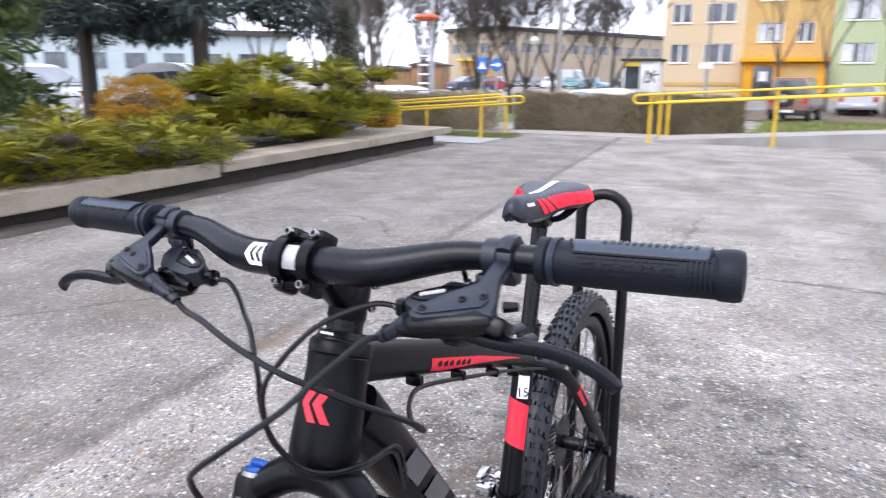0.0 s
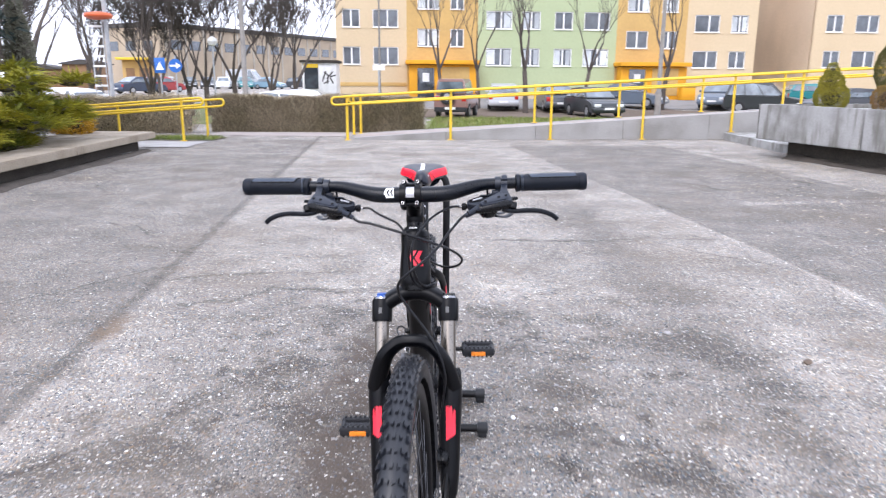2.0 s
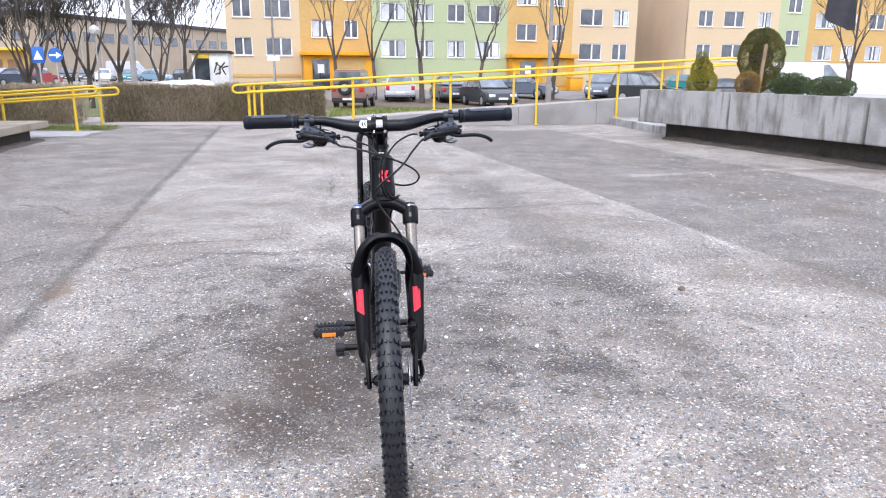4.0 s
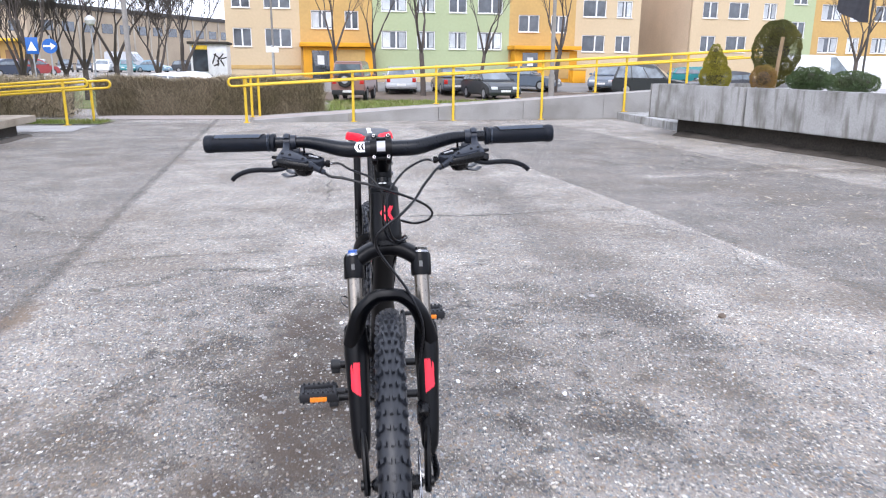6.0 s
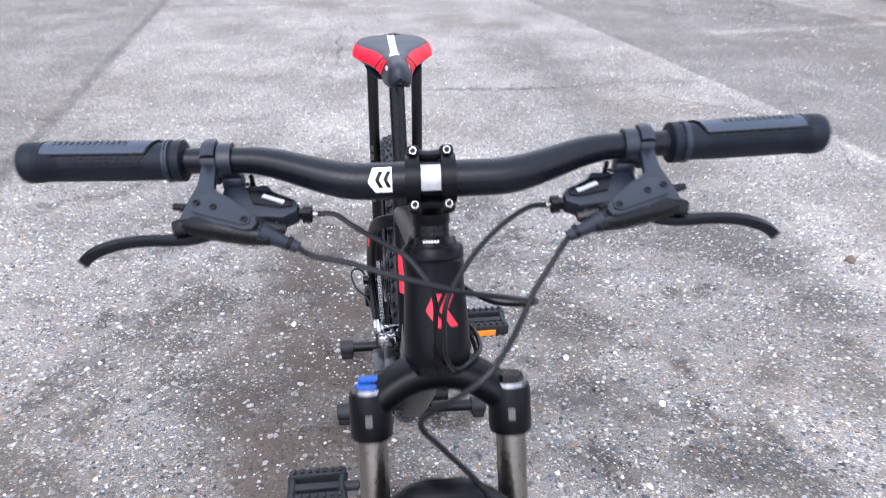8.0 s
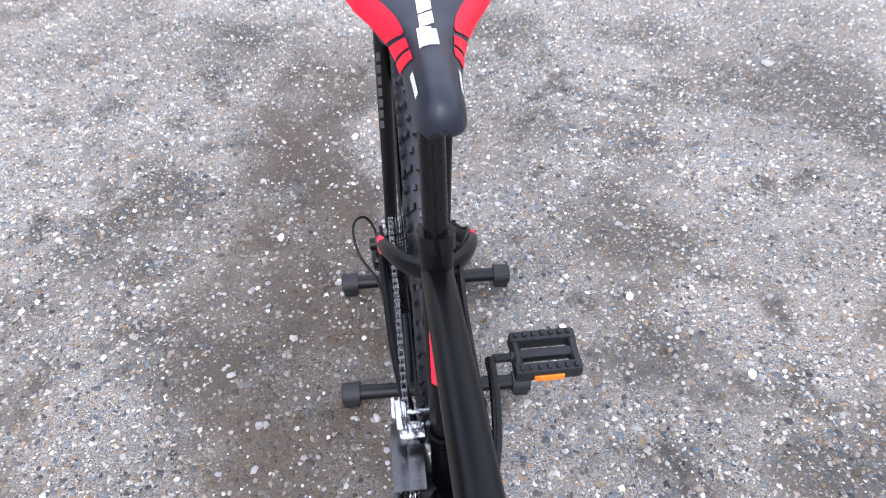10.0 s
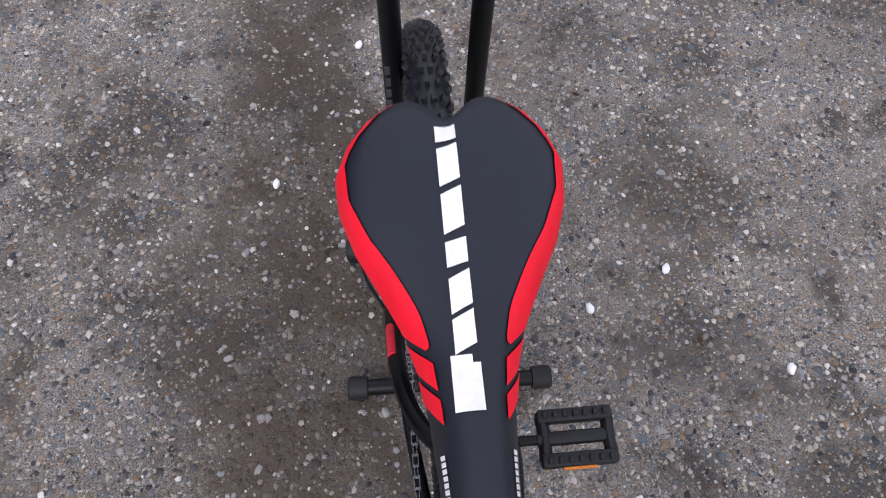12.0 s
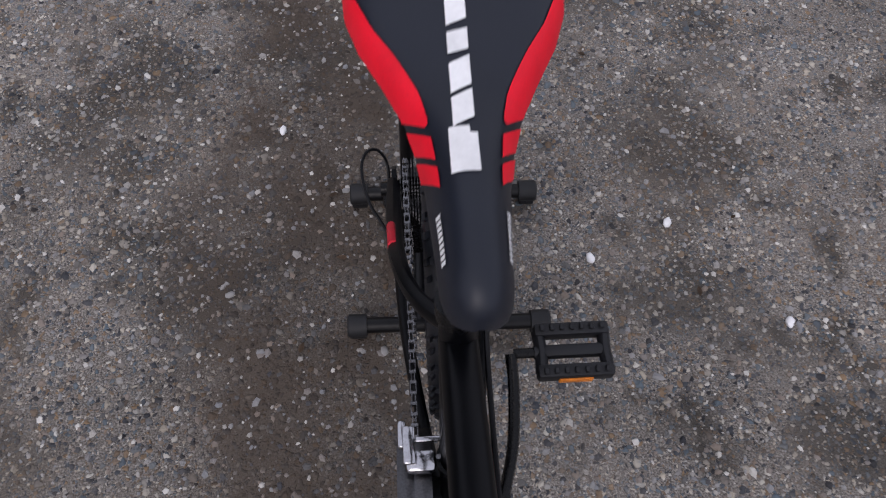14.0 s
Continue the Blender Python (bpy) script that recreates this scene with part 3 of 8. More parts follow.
def grass_blades():
    """Short tufts over the lawn beside the ramp and at the feet of the rails."""
    g = np.random.default_rng(77)
    areas = ((-1.0, 12.0, 16.2, 33.6, 24000, 0.13), (-6.4, -4.8, 12.85, 13.5, 1500, 0.07))
    P, H = [], []
    for x0, x1, y0, y1, k, h in areas:
        x, y = g.uniform(x0, x1, k), g.uniform(y0, y1, k)
        P.append(np.stack([x, y, np.array([fall(a, b) for a, b in zip(x, y)])], 1))
        H.append(h * g.uniform(0.5, 1.3, k))
    P, H = np.concatenate(P), np.concatenate(H)
    a = g.uniform(0, 6.28, len(P))
    side = np.stack([np.cos(a), np.sin(a), 0 * a], 1) * (H * 0.16)[:, None]
    tip = P + np.stack([g.normal(0, 0.5, len(P)) * H, g.normal(0, 0.5, len(P)) * H, H], 1)
    verts = np.stack([P - side, P + side, tip], 1).reshape(-1, 3)
    raw("grass_tufts", verts.tolist(), np.arange(len(verts)).reshape(-1, 3).tolist(), BLADES, None, "thin tufts of winter grass on the lawn", "grass", "stuff")


grass_blades()

# ---- planters, ramps and rails ----
def left_planter():
    t = thing("planter", Matrix.Identity(4), "low planter edge of weathered concrete slabs on a dark base", "planter", kind="structure")
    a, b = Vector((-4.35, -4.0)), Vector((-5.2, 11.1))

    def along(y):
        return a.x + (b.x - a.x) * (y - a.y) / (b.y - a.y)
    joints = [-4.0, -0.6, 2.1, 5.0, 8.1, 11.1]
    for y0, y1 in zip(joints, joints[1:]):
        bm = bmesh.new()
        wide = 1.35 if y1 > 10 else 0.62
        off = random.uniform(-0.015, 0.015)
        out = [(along(y0) + off, y0 + 0.012), (along(y1) + off, y1 - 0.012), (along(y1) - wide, y1 - 0.012), (along(y0) - wide, y0 + 0.012)]
        prism(bm, out, 0.14 if y1 < 8 else 0.185, 0.295, "xy")
        bmesh.ops.bevel(bm, geom=bm.edges[:], offset=0.012, segments=2, affect="EDGES")
        part("slab", bm, SLAB, t)
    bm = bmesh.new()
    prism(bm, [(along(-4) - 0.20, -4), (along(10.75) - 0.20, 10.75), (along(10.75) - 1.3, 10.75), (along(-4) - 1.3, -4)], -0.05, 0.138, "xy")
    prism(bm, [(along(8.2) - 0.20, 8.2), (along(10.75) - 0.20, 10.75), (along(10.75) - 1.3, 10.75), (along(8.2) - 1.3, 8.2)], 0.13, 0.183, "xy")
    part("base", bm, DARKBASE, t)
    bm = bmesh.new()
    for y0, y1 in ((-4, 1.2), (1.25, 5.1), (5.15, 10.3)):
        prism(bm, [(along(y0) - 0.02, y0), (along(y1) - 0.02, y1), (along(y1) - 0.16, y1), (along(y0) - 0.16, y0)], -0.02, 0.018, "xy")
    part("kerb_strip", bm, KERB, t)
    verts, faces = [], []
    for j in range(31):
        for i in range(13):
            y = -4 + 14.2 * j / 30
            x = along(y) - 0.6 - 9.5 * i / 12
            verts.append((x, y, 0.22 + 0.05 * noise.noise(V(x, y, 0)) - 0.02 * i * (j > 25)))
    for j in range(30):
        for i in range(12):
            k = j * 13 + i
            faces.append((k, k + 13, k + 14, k + 1))
    raw("planting_bed", verts, faces, SOIL, None, "dark soil of a planting bed behind slabs", "soil", "structure", True)


left_planter()


def right_planter():
    t = thing("planter", Matrix.Identity(4), "raised planter of stained concrete panels with a recessed dark base", "planter", kind="structure")
    p = [Vector(q) for q in ((5.06, 10.62), (5.66, 8.60), (6.15, 6.2), (6.7, 3.2), (7.3, -0.2))]
    for a, b in zip(p, p[1:]):
        d = (b - a).normalized()
        a2, b2 = a + d * 0.022, b - d * 0.022
        bm = bmesh.new()
        prism(bm, [(a2.x, a2.y), (b2.x, b2.y), (b2.x + 0.11, b2.y + 0.02), (a2.x + 0.11, a2.y + 0.02)], 0.28, 0.845, "xy")
        bmesh.ops.bevel(bm, geom=bm.edges[:], offset=0.012, segments=2, affect="EDGES")
        part("panel", bm, CONCRETE, t)
    bm = bmesh.new()
    prism(bm, [(5.06, 10.62), (5.17, 10.64), (9.2, 11.5), (9.2, 11.38)], 0.28, 0.845, "xy")
    part("panel", bm, CONCRETE, t)
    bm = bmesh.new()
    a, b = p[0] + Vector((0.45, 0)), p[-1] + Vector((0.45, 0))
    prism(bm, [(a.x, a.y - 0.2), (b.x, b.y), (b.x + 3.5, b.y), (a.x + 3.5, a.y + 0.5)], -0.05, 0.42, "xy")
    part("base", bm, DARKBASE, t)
    bm = bmesh.new()
    prism(bm, [(q.x + 0.13, q.y + 0.02) for q in p] + [(p[-1].x + 3.6, p[-1].y), (9.2, 11.3)], 0.70, 0.775, "xy")
    part("gravel_bed", bm, KERB, t, "pale gravel bed")
    st = thing("step", Matrix.Identity(4), "low concrete step at the end of the ramp wall", "step", kind="structure")
    bm = bmesh.new()
    prism(bm, [(5.72, 13.90), (5.72, 11.2), (5.95, 10.5), (7.2, 10.9), (7.2, 14.0)], -0.02, 0.15, "xy")
    bmesh.ops.bevel(bm, geom=bm.edges[:], offset=0.01, segments=1, affect="EDGES")
    part("step_block", bm, CONCRETE, st)


right_planter()


def dirt_drift(name, pts, width, high, label, seed):
    """A low uneven heap of swept dirt along a foot of a wall; pts: its line on the ground."""
    g = random.Random(seed)
    line = spline([(x, y, 0) for x, y in pts], 14)
    verts, faces, m = [], [], 6
    for i, p in enumerate(line):
        d = (line[min(i + 1, len(line) - 1)] - line[max(i - 1, 0)]).normalized()
        o = V(d.y, -d.x, 0)
        wd = width * (0.7 + 0.6 * abs(noise.noise(p * 1.7)))
        for k in range(m + 1):
            t = k / m
            h = high * math.sin(math.pi * t) ** 0.8 * (0.6 + 0.8 * abs(noise.noise(p * 3.1 + V(0, 0, k)))) + 0.002 - 0.01 * (k in (0, m))
            q = p + o * (wd * (t - 0.5) + g.uniform(-0.012, 0.012))
            verts.append((q.x, q.y, h))
    for i in range(len(line) - 1):
        for k in range(m):
            a = i * (m + 1) + k
            faces.append((a, a + 1, a + m + 2, a + m + 1))
    raw(name, verts, faces, SOIL, None, label, "dirt", "structure", True)


dirt_drift("dirt_drift", [(5.55, 10.2), (5.95, 8.4), (6.42, 6.1), (6.95, 3.2), (7.5, 0.2)], 0.55, 0.07, "dark swept dirt along the foot of a concrete planter", 5)
dirt_drift("dirt_drift", [(-4.42, -3.5), (-4.63, 0.0), (-4.80, 3.2), (-4.98, 6.4), (-5.2, 10.6)], 0.34, 0.05, "dark swept dirt along the foot of the planter slabs", 6)


# the ramp runs slightly away from the forecourt
RAMP = pose(-2.1, 13.08, 0, 0, 0, 6.5) @ Matrix.Diagonal((1.04, 1, 1, 1)) @ Matrix.Translation((2.1, -13.29, 0))


def ramp():
    t = thing("ramp", RAMP, "pale concrete access ramp rising along a low wall", "ramp", kind="structure")
    x0, x1 = -2.0, 9.5

    def top(x):
        return 0.015 + (x - x0) * 0.0655
    cuts = [x0, -0.2, 1.6, 3.4, 5.2, 7.2, x1]
    for a, b in zip(cuts, cuts[1:]):
        bm = bmesh.new()
        prism(bm, [(a + 0.004, -0.1), (b - 0.004, -0.1), (b - 0.004, top(b) + 0.03), (a + 0.004, top(a) + 0.03)], 13.35, 13.52)
        part("wall_panel", bm, GRIMY, t)
    bm = bmesh.new()
    prism(bm, [(x0, -0.2), (x1, -0.2), (x1, top(x1) - 0.08), (x0, top(x0) - 0.005)], 13.52, 14.95)
    part("ramp_deck", bm, PATHM, t)
    bm = bmesh.new()
    prism(bm, [(x0, -0.4), (x1, -0.4), (x1, top(x1) - 0.07), (x0, top(x0))], 14.95, 15.08)
    part("wall_panel", bm, GRIMY, t)


ramp()


def handrail(label, y, posts, a, b, drop, foot, lean=0.0):
    """A painted double tube rail with a rounded end, from a to b (x, z), on posts."""
    t = thing("handrail", (RAMP if b[0] > 0 else Matrix.Identity(4)) @ pose(0, y, 0), label, "handrail", "yellow handrails")
    d = Vector((b[0] - a[0], 0, b[1] - a[1]))

    def zz(x):
        return a[1] + (x - a[0]) * d.z / d.x
    s = 1 if b[0] > a[0] else -1
    bm = bmesh.new()
    r = drop / 2
    pts = [V(b[0], 0, b[1])]
    pts.append(V(a[0] + s * r, 0, zz(a[0] + s * r)))
    for k in range(1, 8):
        q = math.pi * k / 8
        pts.append(V(a[0] + s * r - s * r * math.sin(q), 0, zz(a[0] + s * r) - r + r * math.cos(q)))
    pts.append(V(a[0] + s * r, 0, zz(a[0] + s * r) - drop))
    pts.append(V(b[0], 0, b[1] - drop))
    tube(bm, pts, 0.0235, 10)
    part("rail", bm, YELLOW, t)
    for x in posts:
        bm = bmesh.new()
        rod(bm, V(x, 0.035, foot(x)), V(x, 0.035, zz(x) + 0.03), 0.027, 10)
        box(bm, (x, 0.035, foot(x) + 0.006), (0.11, 0.11, 0.012))
        part("post", bm, YELLOW, t)
    return t


handrail("yellow painted tube handrail on posts before the ramp wall", 13.29, [-2.13, -0.11, 1.9, 3.79, 5.66, 7.1], (-2.42, 0.852), (9.5, 1.54), 0.155, lambda x: 0.0 if x < 4.6 else (0.15 if x < 6.5 else 0.3))
handrail("yellow painted tube handrail on the far side of the ramp", 14.88, [-2.05, -1.9, 1.9, 3.8, 5.7, 7.6], (-2.15, 0.845), (9.5, 1.535), 0.155, lambda x: 0.0 + max(0, (x + 2) * 0.0655))
handrail("yellow painted tube handrail beside the planter end", 12.58, [-5.30, -7.15, -9.2, -11.2], (-4.86, 0.845), (-13.5, 0.21), 0.14, lambda x: fall(x, 12.58))
handrail("yellow painted tube handrail along a descending path", 13.40, [-5.10, -6.95, -8.9, -11.0], (-4.72, 0.80), (-13.5, 0.16), 0.14, lambda x: fall(x, 13.4))


# ---- plants ----
def leaves(name, blobs, n, size, mat, parent, slim=0.35, droop=0.0, core=0.75, seed=1, lumpy=0.16):
    """A crown of many small leaf blades spread through a set of ellipsoids (centre, radii)."""
    g = np.random.default_rng(seed)
    vols = np.array([b[1][0] * b[1][1] * b[1][2] for b in blobs]) ** 0.67
    counts = (n * vols / vols.sum()).astype(int) + 1
    P, D = [], []
    for (c, r), k in zip(blobs, counts):
        d = g.normal(size=(k, 3))
        d /= np.linalg.norm(d, axis=1)[:, None]
        lump = 1 + lumpy * np.sin(d[:, 0:1] * 7 + c[0] * 9) * np.cos(d[:, 1:2] * 6 + c[1] * 5) + 0.5 * lumpy * np.sin(d[:, 2:3] * 17)
        rad = (core + (1 - core) * g.random((k, 1)) ** 0.6) * lump
        P.append(np.array(c) + d * rad * np.array(r))
        D.append(d * np.array([1, 1, 1]) / np.array(r) * max(r))
    P, D = np.concatenate(P), np.concatenate(D)
    D /= np.linalg.norm(D, axis=1)[:, None]
    D = D + g.normal(scale=0.55, size=D.shape)
    D[:, 2] += droop
    D /= np.linalg.norm(D, axis=1)[:, None]
    S = np.cross(D, g.normal(size=D.shape))
    S /= np.linalg.norm(S, axis=1)[:, None]
    L = size * (0.6 + 0.8 * g.random((len(P), 1)))
    N = np.cross(D, S)
    v0 = P - S * L * slim
    v1 = P + S * L * slim
    v2 = P + D * L + N * L * 0.15
    v3 = P + D * L * 0.45 + N * L * 0.25
    verts = np.stack([v0, v1, v2, v3], 1).reshape(-1, 3)
    i = np.arange(len(P)) * 4
    faces = np.concatenate([np.stack([i, i + 3, i + 2], 1), np.stack([i + 1, i + 2, i + 3], 1)])
    me = bpy.data.meshes.new(name)
    me.from_pydata(verts.tolist(), [], faces.tolist())
    me.materials.append(mat)
    ob = new(name, me)
    ob.parent = parent
    return ob


def plumes(name, blobs, n, length, mat, parent, lift=0.25, seed=1):
    """Feathery sprays: each one a curved shoot set with short blades on both sides."""
    g = np.random.default_rng(seed)
    vols = np.array([b[1][0] * b[1][1] * b[1][2] for b in blobs]) ** 0.67
    counts = (n * vols / vols.sum()).astype(int) + 1
    P, D = [], []
    for (c, r), k in zip(blobs, counts):
        d = g.normal(size=(k, 3))
        d[:, 2] = np.abs(d[:, 2]) * 0.9 - 0.25
        d /= np.linalg.norm(d, axis=1)[:, None]
        P.append(np.array(c) + d * np.array(r) * g.uniform(0.45, 0.95, (k, 1)))
        D.append(d)
    P, D = np.concatenate(P), np.concatenate(D)
    D = D * np.array([1, 1, 0.35]) + np.array([0, 0, lift * 0.7]) + g.normal(scale=0.22, size=D.shape)
    D /= np.linalg.norm(D, axis=1)[:, None]
    S = np.cross(D, np.array([0, 0, 1.0]) + g.normal(scale=0.3, size=D.shape))
    S /= np.linalg.norm(S, axis=1)[:, None]
    L = length * g.uniform(0.6, 1.3, (len(P), 1))
    rows = []
    for k in range(12):
        f = k / 11
        q = P + D * L * f + np.array([0, 0, -1.0]) * L * 0.30 * f * f
        for s in (-1, 1):
            w = L * (0.26 * (1 - f) + 0.06) * g.uniform(0.6, 1.3, L.shape)
            tip = q + (D * 0.75 + s * S * 0.8) * w + g.normal(scale=0.12, size=q.shape) * w
            e = D * L * 0.035
            up = np.cross(S, D) * w * 0.10
            rows.append(np.stack([q - e, q + e + up, tip], 1))
    verts = np.concatenate(rows).reshape(-1, 3)
    faces = np.arange(len(verts)).reshape(-1, 3)
    me = bpy.data.meshes.new(name)
    me.from_pydata(verts.tolist(), [], faces.tolist())
    me.materials.append(mat)
    ob = new(name, me)
    ob.parent = parent
    return ob


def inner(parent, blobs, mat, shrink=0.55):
    """Solid hearts of a shrub, so that no light passes straight through; the shade in its gaps is put into their dark
    colour.
    """
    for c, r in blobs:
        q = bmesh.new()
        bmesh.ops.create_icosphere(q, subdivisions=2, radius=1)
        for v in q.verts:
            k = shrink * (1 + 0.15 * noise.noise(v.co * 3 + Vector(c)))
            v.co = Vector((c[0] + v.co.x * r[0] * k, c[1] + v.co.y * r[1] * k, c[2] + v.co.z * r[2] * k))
        part("shrub_heart", q, HEARTSHADE, parent)


def shrub(name, label, blobs, n, size, mat, slim=0.35, droop=0.0, core=0.75, seed=1, group="", trunk=None):
    c = blobs[0][0]
    t = thing(name, pose(c[0], c[1], 0), label, name.split("_")[-1] if "_" in name else name, group)
    loc = [((b[0][0] - c[0], b[0][1] - c[1], b[0][2]), b[1]) for b in blobs]
    if name == "juniper_shrub":
        plumes("foliage", loc, n // 2, size * 2.3, mat, t, droop, seed)
    else:
        leaves("foliage", loc, n, size, mat, t, slim, droop, core, seed, 0.04 if core > 0.8 else 0.14)
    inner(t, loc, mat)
    if trunk:
        bm = bmesh.new()
        rod(bm, V(0, 0, trunk[0]), V(0.02, 0.01, trunk[1]), trunk[2], 8, trunk[2] * 0.6)
        part("trunk", bm, BARK, t)
    return t


def juniper_blobs(x0, y0, x1, y1, low, high, k, seed, z0=0.2):
    g = random.Random(seed)
    out = []
    for i in range(k):
        u = g.random()
        x, y = x0 + (x1 - x0) * g.random(), y0 + (y1 - y0) * u
        h = low + (high - low) * g.random()
        # flat tiers, smaller towards the top
        for j in range(3):
            f = (j + g.random()) / 3
            w = 1 - 0.55 * f
            out.append(((x + g.uniform(-0.2, 0.2), y + g.uniform(-0.2, 0.2), z0 + 0.08 + h * f), (g.uniform(0.35, 0.6) * w, g.uniform(0.4, 0.7) * w, 0.11)))
    return out


shrub("juniper_shrub", "spreading yellow-green juniper hanging over the slab edge", juniper_blobs(-6.7, 1.6, -5.05, 5.6, 0.26, 0.48, 22, 3), 22000, 0.075, JUNIPER, 0.22, 0.25, 0.55, 11)
shrub("juniper_shrub", "spreading yellow-green juniper hanging over the slab edge", juniper_blobs(-6.8, -3.6, -5.0, 1.4, 0.30, 0.62, 14, 5), 9000, 0.085, JUNIPER, 0.22, 0.25, 0.55, 12)
shrub("juniper_shrub", "tall feathery yellow-green juniper in the planting bed", juniper_blobs(-7.4, 6.6, -5.75, 9.7, 0.75, 1.15, 18, 8), 22000, 0.085, JUNIPER, 0.22, 0.4, 0.5, 13)
shrub("golden_shrub", "rounded golden-orange dwarf conifer", [((-7.05, 5.95, 0.72), (0.54, 0.54, 0.42)), ((-6.9, 5.7, 0.50), (0.44, 0.44, 0.30))], 9000, 0.04, GOLDEN, 0.4, 0.2, 0.75, 15)
shrub("golden_shrub", "small russet shrub at the end of the bed", [((-6.3, 10.5, 0.43), (0.27, 0.30, 0.24)), ((-6.55, 10.7, 0.36), (0.22, 0.22, 0.18))], 2400, 0.05, GOLDEN, 0.4, 0.2, 0.5, 16)
shrub("columnar_thuja", "slim grey-green columnar conifer", [((-8.0, 12.0, 0.8), (0.30, 0.30, 0.9)), ((-8.0, 12.0, 1.6), (0.24, 0.24, 0.8)), ((-8.0, 12.0, 2.2), (0.13, 0.13, 0.55))], 9000, 0.06, GREYTHUJA, 0.35, 0.5, 0.7, 17)
shrub("thuja_cone", "clipped golden-green conical thuja in the planter", [((6.15, 10.5, 0.96), (0.255, 0.255, 0.25)), ((6.13, 10.5, 1.16), (0.185, 0.185, 0.22)), ((6.12, 10.5, 1.34), (0.10, 0.10, 0.16))], 15000, 0.022, CONEM, 0.4, 0.2, 0.88, 21)
shrub("bronze_shrub", "small clipped bronze-brown bush in the planter", [((6.68, 9.9, 0.95), (0.205, 0.205, 0.215))], 8000, 0.016, RUSTBUSH, 0.45, 0.1, 0.86, 22)
shrub("globe_thuja", "tall round clipped dark green thuja in the planter", [((7.40, 10.8, 1.42), (0.395, 0.395, 0.50)), ((7.40, 10.8, 1.68), (0.29, 0.29, 0.25)), ((7.40, 10.8, 1.08), (0.29, 0.29, 0.28))], 40000, 0.022, THUJA, 0.4, 0.2, 0.92, 23, trunk=(0.75, 1.2, 0.06))
shrub("boxwood_shrub", "low spreading dark green bush in the planter", [((6.86, 8.95, 0.97), (0.27, 0.27, 0.17)), ((6.74, 8.98, 0.94), (0.19, 0.19, 0.14)), ((6.99, 8.9, 0.94), (0.19, 0.19, 0.14))], 11000, 0.022, BOXWOOD, 0.4, 0.1, 0.7, 24)
shrub("boxwood_shrub", "low clipped dark green bush in the planter", [((6.82, 7.92, 0.95), (0.29, 0.29, 0.14)), ((6.70, 7.94, 0.92), (0.22, 0.22, 0.13)), ((6.96, 7.88, 0.92), (0.22, 0.22, 0.13))], 11000, 0.018, BOXWOOD, 0.45, 0.1, 0.85, 25)


def stakes():
    bm = bmesh.new()
    rod(bm, V(0, 0, 0.7), V(0.08, 0.02, 1.62), 0.03, 8)
    single("tree_stake", bm, STAKE, "pale timber stake beside a round thuja", "stake", m=pose(7.0, 10.1, 0))


stakes()


def hedge(name, label, x0, x1, y0, y1, h, n, seed):
    t = thing(name, pose((x0 + x1) / 2, (y0 + y1) / 2, 0), label, "hedge")
    g = np.random.default_rng(seed)
    w, d = (x1 - x0) / 2, (y1 - y0) / 2
    base = fall(0, (y0 + y1) / 2)
    # fine upright and slanting twigs with an uneven top
    px, py = g.uniform(-w, w, n), g.uniform(-d, d, n)
    edge = g.random(n) < 0.45
    py = np.where(edge, -d + g.exponential(0.07, n), py)
    top = base + h * (0.93 + 0.06 * np.sin(px * 2.1) + 0.05 * np.sin(px * 7.3 + py * 3)) - 0.05 * g.random(n)
    z0 = base + g.random(n) ** 1.1 * (h - 0.12)
    ln = g.uniform(0.05, 0.17, n)
    dx, dy = g.normal(0, 0.8, n), g.normal(0, 0.8, n)
    z1 = np.minimum(z0 + ln, top + 0.05 * g.random(n))
    r = 0.003 + 0.006 * g.random(n)
    a = np.stack([px, py, z0], 1)
    b = np.stack([px + dx * ln, py + dy * ln, z1], 1)
    s = np.stack([r, 0 * r, 0 * r], 1)
    q = np.stack([0 * r, r, 0 * r], 1)
    verts = np.stack([a - s, a + s, a + q, b], 1).reshape(-1, 3)
    i = np.arange(n) * 4
    faces = np.concatenate([np.stack([i, i + 1, i + 3], 1), np.stack([i + 1, i + 2, i + 3], 1), np.stack([i + 2, i, i + 3], 1)])
    raw("brushwood", verts.tolist(), faces.tolist(), HEDGE, t, kind="stuff")
    # solid core, with the shade between the twigs put into its colour
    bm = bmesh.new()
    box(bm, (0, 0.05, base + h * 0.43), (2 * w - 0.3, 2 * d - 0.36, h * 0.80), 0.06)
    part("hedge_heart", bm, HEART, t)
    return t


hedge("hedge", "clipped leafless brown hedge behind the path", -5.8, -0.75, 15.75, 16.9, 0.98, 60000, 31)
hedge("hedge", "clipped leafless brown hedge beside a descending path", -14.5, -6.0, 14.7, 15.6, 0.95, 36000, 32)


def limb(verts, faces, a, b, ra, rb, k=5):
    d = (b - a).normalized()
    s = d.cross(V(0.3, 0.9, 0.2)).normalized()
    u = s.cross(d)
    base = len(verts)
    for p, r in ((a, ra), (b, rb)):
        for i in range(k):
            q = 2 * math.pi * i / k
            verts.append(p + s * (r * math.cos(q)) + u * (r * math.sin(q)))
    for i in range(k):
        j = (i + 1) % k
        faces.append((base + i, base + j, base + k + j, base + k + i))


